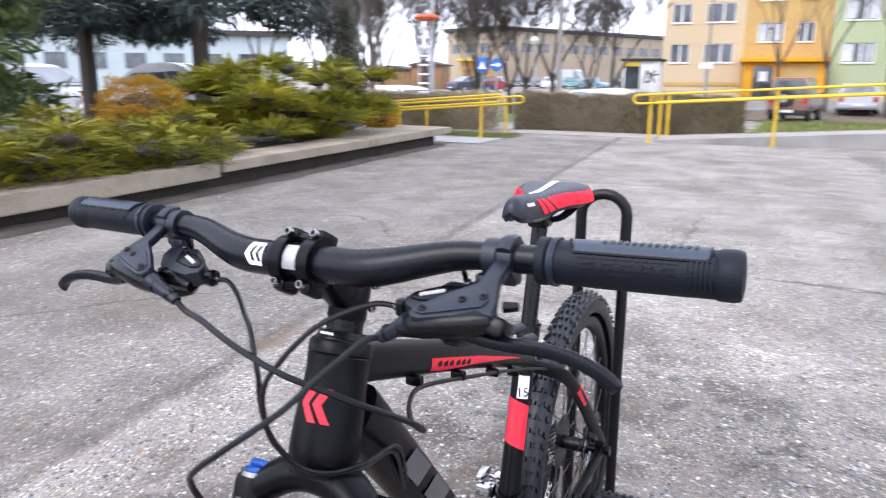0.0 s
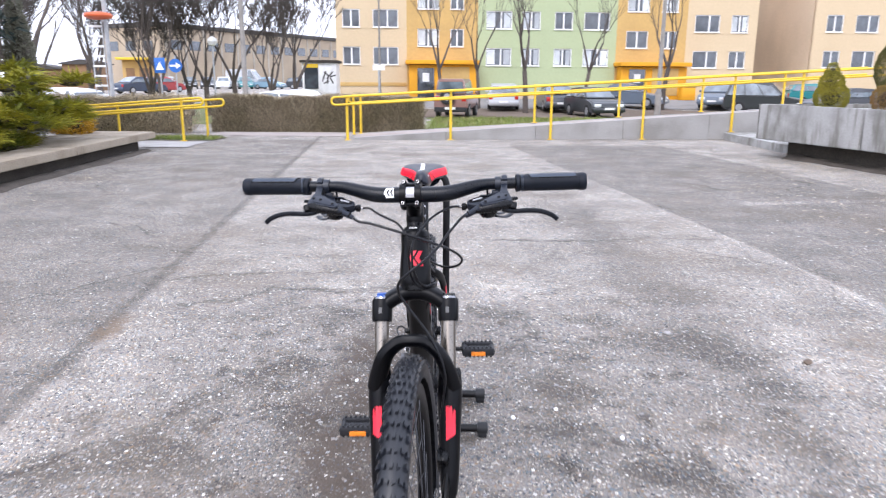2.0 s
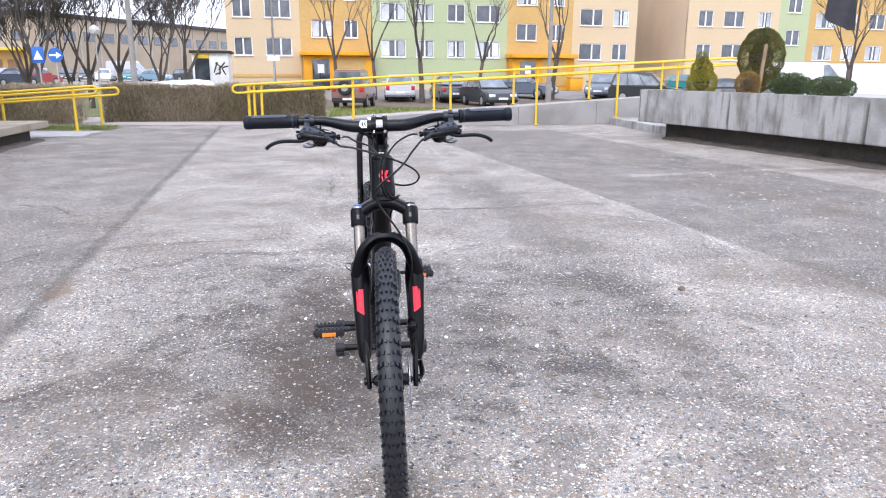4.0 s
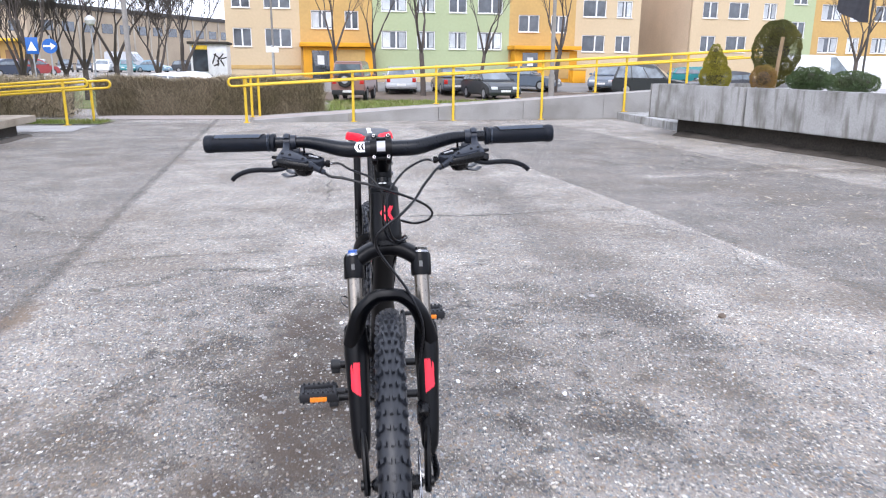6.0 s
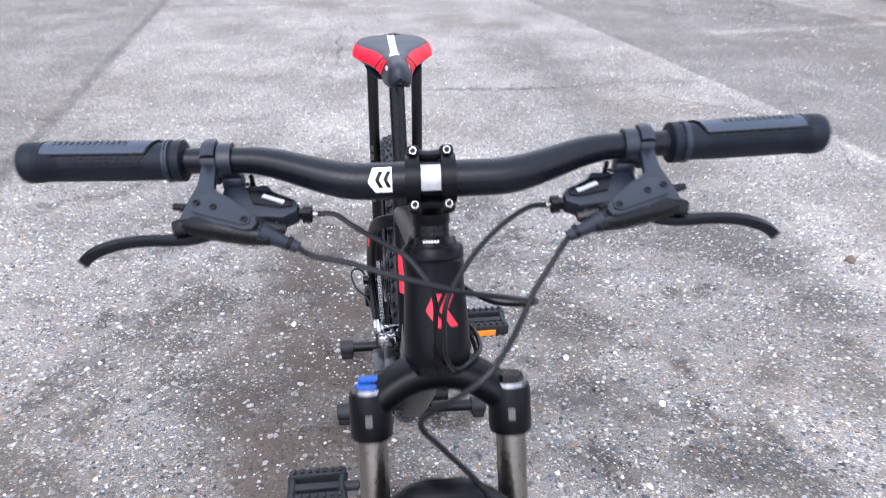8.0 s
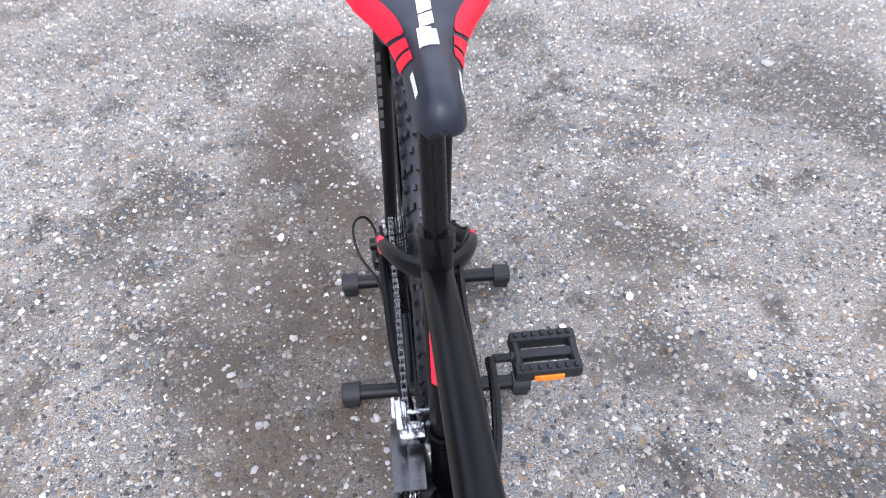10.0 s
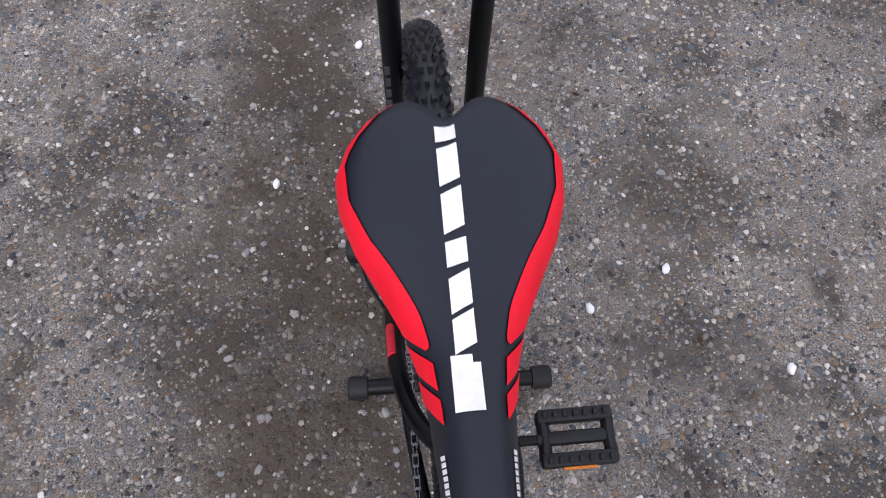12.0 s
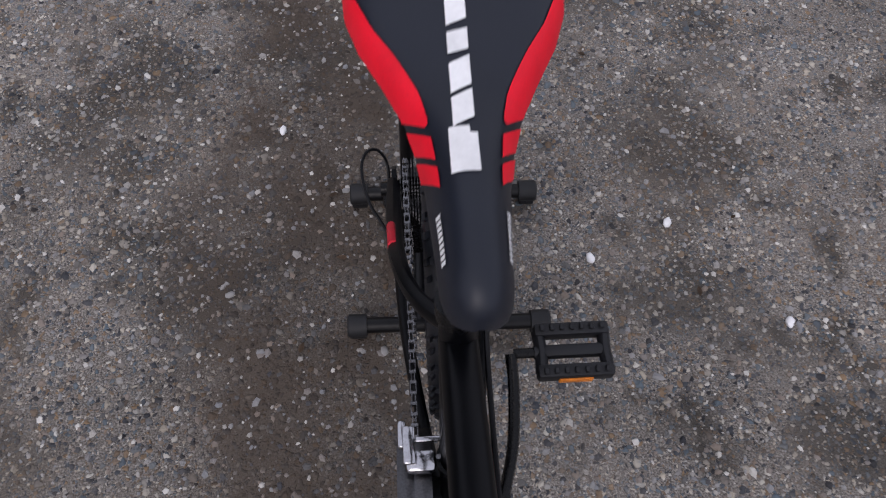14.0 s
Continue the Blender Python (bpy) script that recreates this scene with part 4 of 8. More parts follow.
def bare_tree(x, y, h, spread, seed, label, trunk=0.13, fork=0.3, lean=0.0, depth=6, twig=0.007):
    """A leafless tree: tapered trunk, ascending limbs and fine twigs."""
    g = random.Random(seed)
    t = thing("bare_tree", pose(x, y, fall(x, y)), label, "tree", "bare trees")
    tv, tf, cv, cf = [], [], [], []

    def grow(p, d, ln, r, lv):
        q = p
        steps = 3 if lv < 3 else 2
        for _ in range(steps):
            d2 = (d + V(g.uniform(-0.14, 0.14), g.uniform(-0.14, 0.14), 0.05)).normalized()
            e = q + d2 * (ln / steps)
            limb(cv, cf, q, e, max(r, twig), max(r * 0.86, twig), 5 if lv < 3 else 3)
            q, d, r = e, d2, r * 0.86
            if lv >= 2 and g.random() < 0.72:
                side = (d + V(g.uniform(-1, 1), g.uniform(-1, 1), g.uniform(0, 0.6)) * 0.8).normalized()
                if lv < depth:
                    grow(q, side, ln * 0.5, r * 0.5, lv + 2)
        if lv < depth:
            for _ in range(2 if g.random() < 0.75 else 3):
                side = (d + V(g.uniform(-1, 1), g.uniform(-1, 1), g.uniform(-0.1, 0.5)) * spread).normalized()
                grow(q, side, ln * g.uniform(0.66, 0.86), r * g.uniform(0.6, 0.75), lv + 1)
    top = V(lean * h * fork, 0, h * fork)
    pts = [V(0, 0, -0.1), V(lean * h * fork * 0.3, 0.02, h * fork * 0.5), top]
    rr = [trunk * 1.2, trunk, trunk * 0.9]
    for i in range(2):
        limb(tv, tf, pts[i], pts[i + 1], rr[i], rr[i + 1], 8)
    raw("trunk", tv, tf, TWIGC, t, smooth=True)
    for k in range(3):
        a = 2.09 * k + g.random()
        grow(top - V(0, 0, 0.05), V(math.cos(a) * 0.40, math.sin(a) * 0.40, 1).normalized(), h * 0.20, trunk * 0.66, 1)
    raw("crown", cv, cf, TWIGC, t)
    return t


for k, (x, y, h, tr) in enumerate([(-0.9, 40.5, 9.5, 0.11), (1.3, 41.5, 9, 0.10), (3.8, 38.5, 9.5, 0.14), (7.4, 41.0, 9, 0.11), (11.9, 41.0, 10, 0.14)]):
    bare_tree(x, y, h, 0.42, 40 + k, "slender leafless street tree before the flats", tr, 0.24, 0.1 if k in (3, 4) else -0.05, 5)
for k in range(14):
    g = random.Random(70 + k)
    bare_tree(-7.8 - 1.4 * k + g.uniform(-0.5, 0.5), 33 + g.uniform(-3, 5), g.uniform(7, 10), 0.50, 80 + k, "leafless tree with a dense twiggy crown on the verge", 0.13, 0.16, g.uniform(-0.1, 0.1), 7, 0.0105)
for k in range(6):
    g = random.Random(170 + k)
    bare_tree(-12.5 - 1.8 * k + g.uniform(-0.5, 0.5), 27 + g.uniform(-2, 2), g.uniform(8, 10), 0.5, 180 + k, "leafless tree with slender ascending limbs on the verge", 0.11, 0.18, g.uniform(-0.1, 0.1), 6, 0.009)
bare_tree(27.5, 36, 8.0, 0.5, 99, "leafless twiggy tree behind the planter", 0.12, 0.25, 0, 6)
bare_tree(-13.4, 21.5, 10, 0.5, 101, "leafless tree beside a painted post", 0.10, 0.25, 0.02, 5)


def spruce(x, y, h, low, seed, label, spread=2.6, mat=SPRUCE):
    t = thing("spruce_tree", pose(x, y, 0.2), label, "tree")
    bm = bmesh.new()
    tube(bm, [V(0, 0, -0.1), V(0.03, 0, h * 0.4), V(0, 0.02, h)], [0.16, 0.12, 0.02], 8)
    part("trunk", bm, BARK, t)
    g = random.Random(seed)
    blobs = []
    z = low
    while z < h - 0.4:
        r = spread * (1 - z / h) ** 0.75
        for k in range(7):
            a = g.uniform(0, 6.28)
            for f in (0.35, 0.62, 0.88):
                rr = r * f * g.uniform(0.85, 1.1)
                blobs.append(((rr * math.cos(a), rr * math.sin(a), z - 0.20 * rr + g.uniform(-0.1, 0.1)), (0.55, 0.55, 0.24)))
        z += 0.55
    leaves("foliage", blobs, 34000, 0.17, mat, t, 0.26, -0.35, 0.2, seed)
    return t


spruce(-11.9, 9.0, 9.0, 2.2, 51, "dark blue-green spruce with drooping lower boughs", 3.0)
spruce(-9.4, 9.4, 9.5, 2.45, 52, "dark blue-green spruce with drooping lower boughs", 3.2)
spruce(-9.6, 4.2, 7.0, 0.5, 53, "dense dark green spruce at the edge of the bed", 2.2, CONIFER)


# ---- flats and other buildings ----
def window_mesh(w, h, split):
    """Frame and sill meshes, shared by all windows of one size; glass lies behind the frame."""
    fr = bmesh.new()
    b = 0.06
    for c, s in (((0, 0, h - b / 2), (w, 0.09, b)), ((0, 0, b / 2), (w, 0.09, b)), ((-w / 2 + b / 2, 0, h / 2), (b, 0.09, h - 2 * b)), ((w / 2 - b / 2, 0, h / 2), (b, 0.09, h - 2 * b))):
        box(fr, c, s)
    for x in split:
        box(fr, (x * w, 0, h / 2), (0.105, 0.085, h - 2 * b))
    sill = bmesh.new()
    box(sill, (0, -0.07, -0.03), (w + 0.06, 0.20, 0.04), 0.01)
    gl = bmesh.new()
    box(gl, (0, 0.03, h / 2), (w - 0.1, 0.012, h - 0.1))
    drapes = []
    n = 14
    for x0, x1 in ((-w / 2 + 0.09, -w / 2 + 0.09 + w * 0.3), (w / 2 - 0.09 - w * 0.26, w / 2 - 0.09)):
        cu = bmesh.new()
        prev = None
        for i in range(n + 1):
            x = x0 + (x1 - x0) * i / n
            y = 0.012 + 0.006 * math.sin(i * 2.4)
            cur = (cu.verts.new((x, y, 0.1)), cu.verts.new((x, y, h - 0.1)))
            if prev:
                cu.faces.new((prev[0], cur[0], cur[1], prev[1]))
            prev = cur
        drapes.append(("curtain", cu, CURTAIN))
    out = []
    for nm, q, m in (("window_frame", fr, UPVC), ("sill", sill, UPVC), ("pane", gl, GLASS), *drapes):
        bmesh.ops.recalc_face_normals(q, faces=q.faces[:])
        me = bpy.data.meshes.new(nm)
        q.to_mesh(me)
        q.free()
        me.materials.append(m)
        out.append((nm, me))
    return out


WIN = {}


def facade_wall(parent, s0, s1, z0, z1, holes, mat, depth=0.22, label=""):
    """A wall panel along local x, with real openings (holes: x0, x1, z0, z1)."""
    xs = sorted({s0, s1, *[v for h in holes for v in h[:2]]})
    zs = sorted({z0, z1, *[v for h in holes for v in h[2:]]})
    bm = bmesh.new()

    def solid(i, j):
        if not (0 <= i < len(xs) - 1 and 0 <= j < len(zs) - 1):
            return None
        x, z = (xs[i] + xs[i + 1]) / 2, (zs[j] + zs[j + 1]) / 2
        return not any(h[0] < x < h[1] and h[2] < z < h[3] for h in holes)
    for i in range(len(xs) - 1):
        for j in range(len(zs) - 1):
            if not solid(i, j):
                continue
            a, b, c, d = xs[i], xs[i + 1], zs[j], zs[j + 1]
            bm.faces.new([bm.verts.new(p) for p in ((a, 0, c), (b, 0, c), (b, 0, d), (a, 0, d))])
            for di, dj, q in ((-1, 0, ((a, c), (a, d))), (1, 0, ((b, d), (b, c))), (0, -1, ((b, c), (a, c))), (0, 1, ((a, d), (b, d)))):
                if solid(i + di, j + dj) is False:
                    (x0, w0), (x1, w1) = q
                    bm.faces.new([bm.verts.new(p) for p in ((x0, 0, w0), (x1, 0, w1), (x1, depth, w1), (x0, depth, w0))])
    bmesh.ops.remove_doubles(bm, verts=bm.verts[:], dist=0.001)
    return part("wall", bm, mat, parent, label, smooth=False)


def put_window(parent, s, z, w, h, split, curtain):
    key = (w, h, split)
    if key not in WIN:
        WIN[key] = window_mesh(w, h, split)
    meshes = WIN[key]
    root = new("window", meshes[0][1])
    root.parent = parent
    root.location = (s, 0.09, z)
    for nm, me in meshes[1:]:
        if nm == "curtain" and not curtain:
            continue
        o = new(nm, me)
        o.parent = root


def flats(m, label, bands, z0, z1, depth):
    """A block of flats; bands: (s0, s1, wall material, columns (s, w), first sill, has a porch)."""
    t = thing("apartment_building", m, label, "building")
    rows = 4
    g = random.Random(5)
    for s0, s1, mat, cols, sill, name in bands:
        holes, wins = [], []
        for s, w in cols:
            for r in range(rows):
                z = sill + 2.53 * r
                if z + 1.25 > z1 - 0.5:
                    continue
                holes.append((s - w / 2, s + w / 2, z, z + 1.22))
                wins.append((s, z, w))
        facade_wall(t, s0, s1, z0 + 0.35, z1, holes, mat, label=name)
        for s, z, w in wins:
            put_window(t, s, z, w, 1.22, (0.0,) if w < 1.7 else (0.08,), g.random() < 0.6)
    s0, s1 = bands[0][0], bands[-1][1]
    bm = bmesh.new()
    box(bm, ((s0 + s1) / 2, 0.04, z0 + 0.02), (s1 - s0, 0.08, 0.66))
    part("plinth", bm, BEIGE, t)
    bm = bmesh.new()
    prism(bm, [(s0, 0.26), (s1, 0.26), (s1, depth), (s0, depth)], z0 - 0.3, z1 - 0.02, "xy")
    part("core", bm, GABLE, t)
    for y, z in ((4.0, 2.6), (4.0, 5.1), (4.0, 7.6)):
        bm = bmesh.new()
        box(bm, (s1 + 0.02, y, z), (0.06, 0.9, 0.9), 0.01)
        w = part("gable_window", bm, UPVC, t)
        bm = bmesh.new()
        box(bm, (s1 + 0.045, y, z), (0.03, 0.74, 0.74))
        part("pane", bm, GLASS, w)
    bm = bmesh.new()
    prism(bm, [(s0 - 0.25, -0.25), (s1 + 0.25, -0.25), (s1 + 0.25, depth + 0.2), (s0 - 0.25, depth + 0.2)], z1, z1 + 0.35, "xy")
    part("roof", bm, ROOFD, t)
    return t


def porch(t, s0, s1, top, z0):
    bm = bmesh.new()
    box(bm, ((s0 + s1) / 2, -0.80, top - 0.12), (s1 - s0, 1.7, 0.28), 0.02)
    part("porch_roof", bm, ORANGEP, t, "orange painted porch canopy")
    bm = bmesh.new()
    box(bm, ((s0 + s1) / 2 + 0.05, -0.62, (z0 + top) / 2 - 0.2), (s1 - s0 - 0.35, 1.1, top - z0 - 0.2), 0.02)
    part("porch", bm, ORANGEP, t, "orange painted entrance porch")
    bm = bmesh.new()
    box(bm, (s0 + 1.35, -1.20, z0 + 1.08), (1.15, 0.06, 2.1), 0.01)
    d = part("door", bm, GLASS, t, "dark glazed entrance door")
    bm = bmesh.new()
    box(bm, (s0 + 1.35, -1.245, z0 + 1.5), (0.45, 0.02, 0.6))
    part("notice", bm, PLATE, d, "white paper notice")
    bm = bmesh.new()
    box(bm, (s0 + 3.4, -1.19, z0 + 1.25), (1.9, 0.04, 1.9), 0.01)
    part("wall_panel", bm, OCHRE, t, "ochre panel beside the door")


FLAT_Z = -0.14
block = flats(pose(-8.5, 50.24, 0, 0, 0, 6.1) @ Matrix.Diagonal((1.02, 1, 1, 1)), "four-storey flats in beige, ochre and pale green render", [
    (0.0, 4.85, BEIGE, [(1.05, 1.2), (3.4, 1.75)], 2.22, ""),
    (4.85, 9.8, OCHRE, [(6.35, 1.5), (8.35, 0.95)], 3.48, ""),
    (9.8, 19.7, GREENR, [(11.3, 1.8), (13.57, 1.3), (15.87, 1.3), (18.25, 1.85)], 2.20, ""),
    (19.7, 24.8, OCHRE, [(21.2, 1.6), (23.5, 1.2)], 3.48, ""),
    (24.8, 30.0, BEIGE, [(26.3, 1.85), (28.7, 1.25)], 2.12, ""),
], FLAT_Z, 11.2, 11)
bm = bmesh.new()
box(bm, (2.4, -0.02, 0.86), (4.8, 0.05, 0.26), 0.005)
part("plinth_band", bm, OCHRE, block, "ochre painted band low on the wall")
porch(block, 4.75, 9.75, 2.50, FLAT_Z)
porch(block, 19.6, 24.7, 2.46, FLAT_Z)
flats(pose(26.0, 53.4, 0, 0, 0, 6.1), "flats in beige, green and ochre render beyond a gap", [
    (0.0, 8.2, BEIGE, [(1.6, 1.3), (4.1, 1.8), (6.9, 1.2)], 2.2, ""),
    (8.2, 11.0, GREENR, [(9.6, 1.3)], 3.4, ""),
    (11.0, 26.0, OCHRE, [(12.6, 1.9), (15.0, 1.2), (17.6, 1.6), (20.2, 1.3), (23, 1.8)], 2.25, ""),
], FLAT_Z, 11.2, 13)


def far_hall():
    # gable towards the forecourt, long side running away from it
    t = thing("far_hall", pose(-47.5, 115, -0.12, 0, 0, -25.5), "long pale hall with a dark roof edge behind trees", "building")
    z1 = 9.3
    bm = bmesh.new()
    box(bm, (-6.5, 26, z1 / 2), (13, 52, z1))
    part("wall", bm, FARWALL, t)
    bm = bmesh.new()
    box(bm, (-6.5, 26, z1 + 0.3), (13.8, 52.8, 0.7), 0.05)
    part("roof", bm, ROOFD, t)
    for k in range(12):
        bm = bmesh.new()
        box(bm, (0.02, 3.5 + 4.1 * k, 6.6), (0.08, 2.4, 1.5))
        part("window", bm, GLASS, t)
        bm = bmesh.new()
        box(bm, (0.06, 1.4 + 4.1 * k, z1 / 2), (0.16, 0.35, z1))
        part("pilaster", bm, FARPALE, t)
    for k in range(3):
        bm = bmesh.new()
        box(bm, (-2.4 - 4.0 * k, -0.03, 6.4), (2.2, 0.08, 1.5))
        part("window", bm, GLASS, t)
    t = thing("outbuilding", pose(-45.9, 103, -0.12, 0, 0, 6), "low ochre outbuilding with a flat canopy", "building")
    bm = bmesh.new()
    box(bm, (0, 2.5, 1.9), (4.4, 5, 3.8), 0.03)
    part("wall", bm, OCHRE, t)
    bm = bmesh.new()
    box(bm, (0.2, 1.8, 4.0), (5.4, 7, 0.35), 0.03)
    part("canopy", bm, YELLOW, t, "yellow-painted canopy")
    for x, w in ((-1.1, 1.2), (0.9, 1.5)):
        bm = bmesh.new()
        box(bm, (x, -0.03, 1.5), (w, 0.08, 2.4))
        part("door", bm, BROWNB, t, "brown boarded door")
    t = thing("shed", pose(-38.5, 76, -0.12, 0, 0, 4), "brown timber sheds with low roofs", "shed")
    for k, (x, w, h) in enumerate(((-6.2, 5.0, 2.2), (-1.6, 4.0, 2.7))):
        bm = bmesh.new()
        box(bm, (x, 1.5, h / 2), (w, 3, h), 0.02)
        part("wall", bm, BROWNB, t)
        bm = bmesh.new()
        prism(bm, [(x - w / 2 - 0.2, h), (x + w / 2 + 0.2, h), (x + w / 2 + 0.2, h + 0.12), (x, h + 0.55), (x - w / 2 - 0.2, h + 0.12)], -0.3, 3.3)
        part("roof", bm, ROOFD, t)
    t = thing("house", pose(-32.5, 172, -0.12, 0, 0, 4), "house with a red tiled roof far behind", "house")
    bm = bmesh.new()
    box(bm, (0, 4, 4.2), (9, 8, 8.4))
    part("wall", bm, FARWALL, t)
    bm = bmesh.new()
    prism(bm, [(-5.2, 8.3), (5.2, 8.3), (3.2, 10.8), (-3.2, 10.8)], -0.5, 8.5)
    part("roof", bm, ROOFR, t, "red tiled roof")
    t = thing("house", pose(-66, 40, 0, 0, 0, 40), "pale house far behind spruces", "house")
    bm = bmesh.new()
    box(bm, (10, 4, 2), (34, 9, 6))
    part("wall", bm, PALEBLUE, t)
    bm = bmesh.new()
    box(bm, (10, 4, 5.2), (35, 10, 0.5))
    part("roof", bm, ROOFD, t)
    for k in range(9):
        bm = bmesh.new()
        box(bm, (-4 + 3.4 * k, -0.53, 2.6), (1.8, 0.1, 1.4))
        part("window", bm, GLASS, t)


far_hall()


def kiosk():
    t = thing("kiosk", pose(-8.0, 41.0, -0.6, 0, 0, 4), "small white kiosk with a window and a brown roof edge", "kiosk")
    bm = bmesh.new()
    box(bm, (0, 1.2, 1.37), (1.95, 2.4, 2.74), 0.02)
    part("wall", bm, UPVC, t)
    bm = bmesh.new()
    box(bm, (0, 1.2, 2.80), (2.2, 2.7, 0.14), 0.02)
    part("roof", bm, DARKBASE, t)
    bm = bmesh.new()
    box(bm, (-0.45, -0.02, 1.85), (0.8, 0.06, 1.2))
    part("window", bm, GLASS, t)
    bm = bmesh.new()
    box(bm, (-0.45, -0.05, 2.55), (0.8, 0.06, 0.22))
    part("sign", bm, YELLOW, t, "small yellow sign board")
    bm = bmesh.new()
    for x, z, ln, rot in ((0.28, 1.95, 0.62, 0.35), (0.44, 2.08, 0.40, -0.9), (0.50, 1.78, 0.46, 0.1), (0.62, 2.02, 0.55, 0.7), (0.72, 1.72, 0.40, -0.5), (0.80, 1.98, 0.36, 1.3), (0.40, 1.62, 0.34, 1.2)):
        box(bm, (x, -0.005, z), (0.075, 0.024, ln), 0, Matrix.Rotation(rot, 4, "Y"))
    part("graffiti", bm, ROOFD, t, "dark sprayed scrawl")


kiosk()


# ---- parked vehicles ----
def car(x, y, rz, paint_mat, label, L=4.2, W=1.72, H=1.45, style="hatch", group="parked cars", spare=False):
    """A car heading along its local +x, origin on the ground under its middle."""
    t = thing("car" if style != "van" else "van", pose(x, y, fall(x, y) + 0.03, 0, 0, rz), label, "car" if style != "van" else "van", group)
    hl, hw = L / 2, W / 2
    hood, sill, belt = {"hatch": (0.82, 0.22, 0.9), "sedan": (0.80, 0.22, 0.88), "suv": (1.02, 0.42, 1.08), "van": (1.15, 0.3, 1.25)}[style]
    if style == "suv":
        low = [(-hl, sill), (hl, sill), (hl, hood - 0.12), (hl - 0.12, hood), (hl * 0.30, belt), (-hl + 0.03, belt), (-hl, belt - 0.1)]
        cab = [(hl * 0.30, belt), (hl * 0.16, H - 0.05), (hl * 0.05, H), (-hl + 0.15, H), (-hl + 0.06, H - 0.06), (-hl + 0.03, belt)]
    elif style == "van":
        low = [(-hl, sill), (hl, sill), (hl, hood - 0.35), (hl - 0.15, hood - 0.1), (hl * 0.66, belt), (-hl, belt)]
        cab = [(hl * 0.68, belt), (hl * 0.36, H - 0.1), (hl * 0.25, H), (-hl + 0.1, H), (-hl, H - 0.12), (-hl, belt)]
    elif style == "sedan":
        low = [(-hl, sill), (hl, sill), (hl, hood - 0.2), (hl - 0.18, hood - 0.06), (hl * 0.42, belt), (-hl * 0.55, belt + 0.02), (-hl + 0.08, hood + 0.06), (-hl, hood - 0.1)]
        cab = [(hl * 0.44, belt), (hl * 0.08, H - 0.04), (-hl * 0.1, H), (-hl * 0.34, H - 0.05), (-hl * 0.70, belt + 0.03)]
    else:
        low = [(-hl, sill), (hl, sill), (hl, hood - 0.22), (hl - 0.2, hood - 0.04), (hl * 0.46, belt), (-hl + 0.04, belt + 0.05), (-hl, hood - 0.1)]
        cab = [(hl * 0.48, belt), (hl * 0.10, H - 0.05), (-hl * 0.1, H), (-hl * 0.62, H - 0.05), (-hl + 0.30, H - 0.12), (-hl + 0.05, belt + 0.04)]
    bm = bmesh.new()
    prism(bm, low, -hw, hw)
    bmesh.ops.bevel(bm, geom=bm.edges[:], offset=0.07, segments=3, affect="EDGES")
    part("body", bm, paint_mat, t)
    bm = bmesh.new()
    prism(bm, [(a, b) for a, b in cab], -hw + 0.06, hw - 0.06)
    for v in bm.verts:
        if v.co.z > belt + 0.2:
            v.co.y *= 0.84
    bmesh.ops.bevel(bm, geom=bm.edges[:], offset=0.05, segments=2, affect="EDGES")
    part("cabin", bm, paint_mat, t)

    def inset(side):
        # a side window band a little proud of the cabin
        q = bmesh.new()
        zs0, zs1 = belt + 0.07, H - 0.12
        xa = [p for p in cab]
        front = xa[0][0] - 0.16
        back = xa[-1][0] + 0.14
        ft, bt = xa[1][0] - 0.08, (xa[-2][0] + 0.10)
        n = 3 if style != "van" else 1
        for k in range(n):
            u0, u1 = k / n + 0.012, (k + 1) / n - 0.012
            lo0, lo1 = back + (front - back) * u0, back + (front - back) * u1
            hi0, hi1 = bt + (ft - bt) * u0, bt + (ft - bt) * u1
            if style == "van":
                lo0, hi0 = hl * 0.2, hl * 0.2
            yl, yh = side * (hw - 0.05), side * ((hw - 0.06) * 0.84 + 0.012)
            vs = [q.verts.new(p) for p in ((lo0, yl, zs0), (lo1, yl, zs0), (hi1, yh, zs1), (hi0, yh, zs1))]
            vs2 = [q.verts.new(v.co + V(0, -side * 0.03, 0)) for v in vs]
            q.faces.new(vs)
            q.faces.new(vs2[::-1])
            for i in range(4):
                q.faces.new((vs[i], vs[(i + 1) % 4], vs2[(i + 1) % 4], vs2[i]))
        return q
    part("side_window", inset(1), CARGLASS, t)
    part("side_window", inset(-1), CARGLASS, t)
    for nm, a, b, sg in (("windscreen", cab[0], cab[1], 1), ("rear_window", cab[-1], cab[-2], -1)):
        if style == "van" and sg < 0:
            continue
        bm = bmesh.new()
        d = V(b[0] - a[0], 0, b[1] - a[1])
        o = V(d.z, 0, -d.x).normalized() * 0.012 * sg
        pa, pb = V(a[0], 0, a[1]) + d * 0.14 + o, V(a[0], 0, a[1]) + d * 0.88 + o
        w0, w1 = hw - 0.16, (hw - 0.06) * 0.84 - 0.06
        vs = [bm.verts.new(p) for p in ((pa.x, -w0, pa.z), (pa.x, w0, pa.z), (pb.x, w1, pb.z), (pb.x, -w1, pb.z))]
        vs2 = [bm.verts.new(v.co - o * 3) for v in vs]
        bm.faces.new(vs)
        bm.faces.new(vs2[::-1])
        for i in range(4):
            bm.faces.new((vs[i], vs[(i + 1) % 4], vs2[(i + 1) % 4], vs2[i]))
        part(nm, bm, CARGLASS, t)
    wr = 0.31 if style != "suv" else 0.35
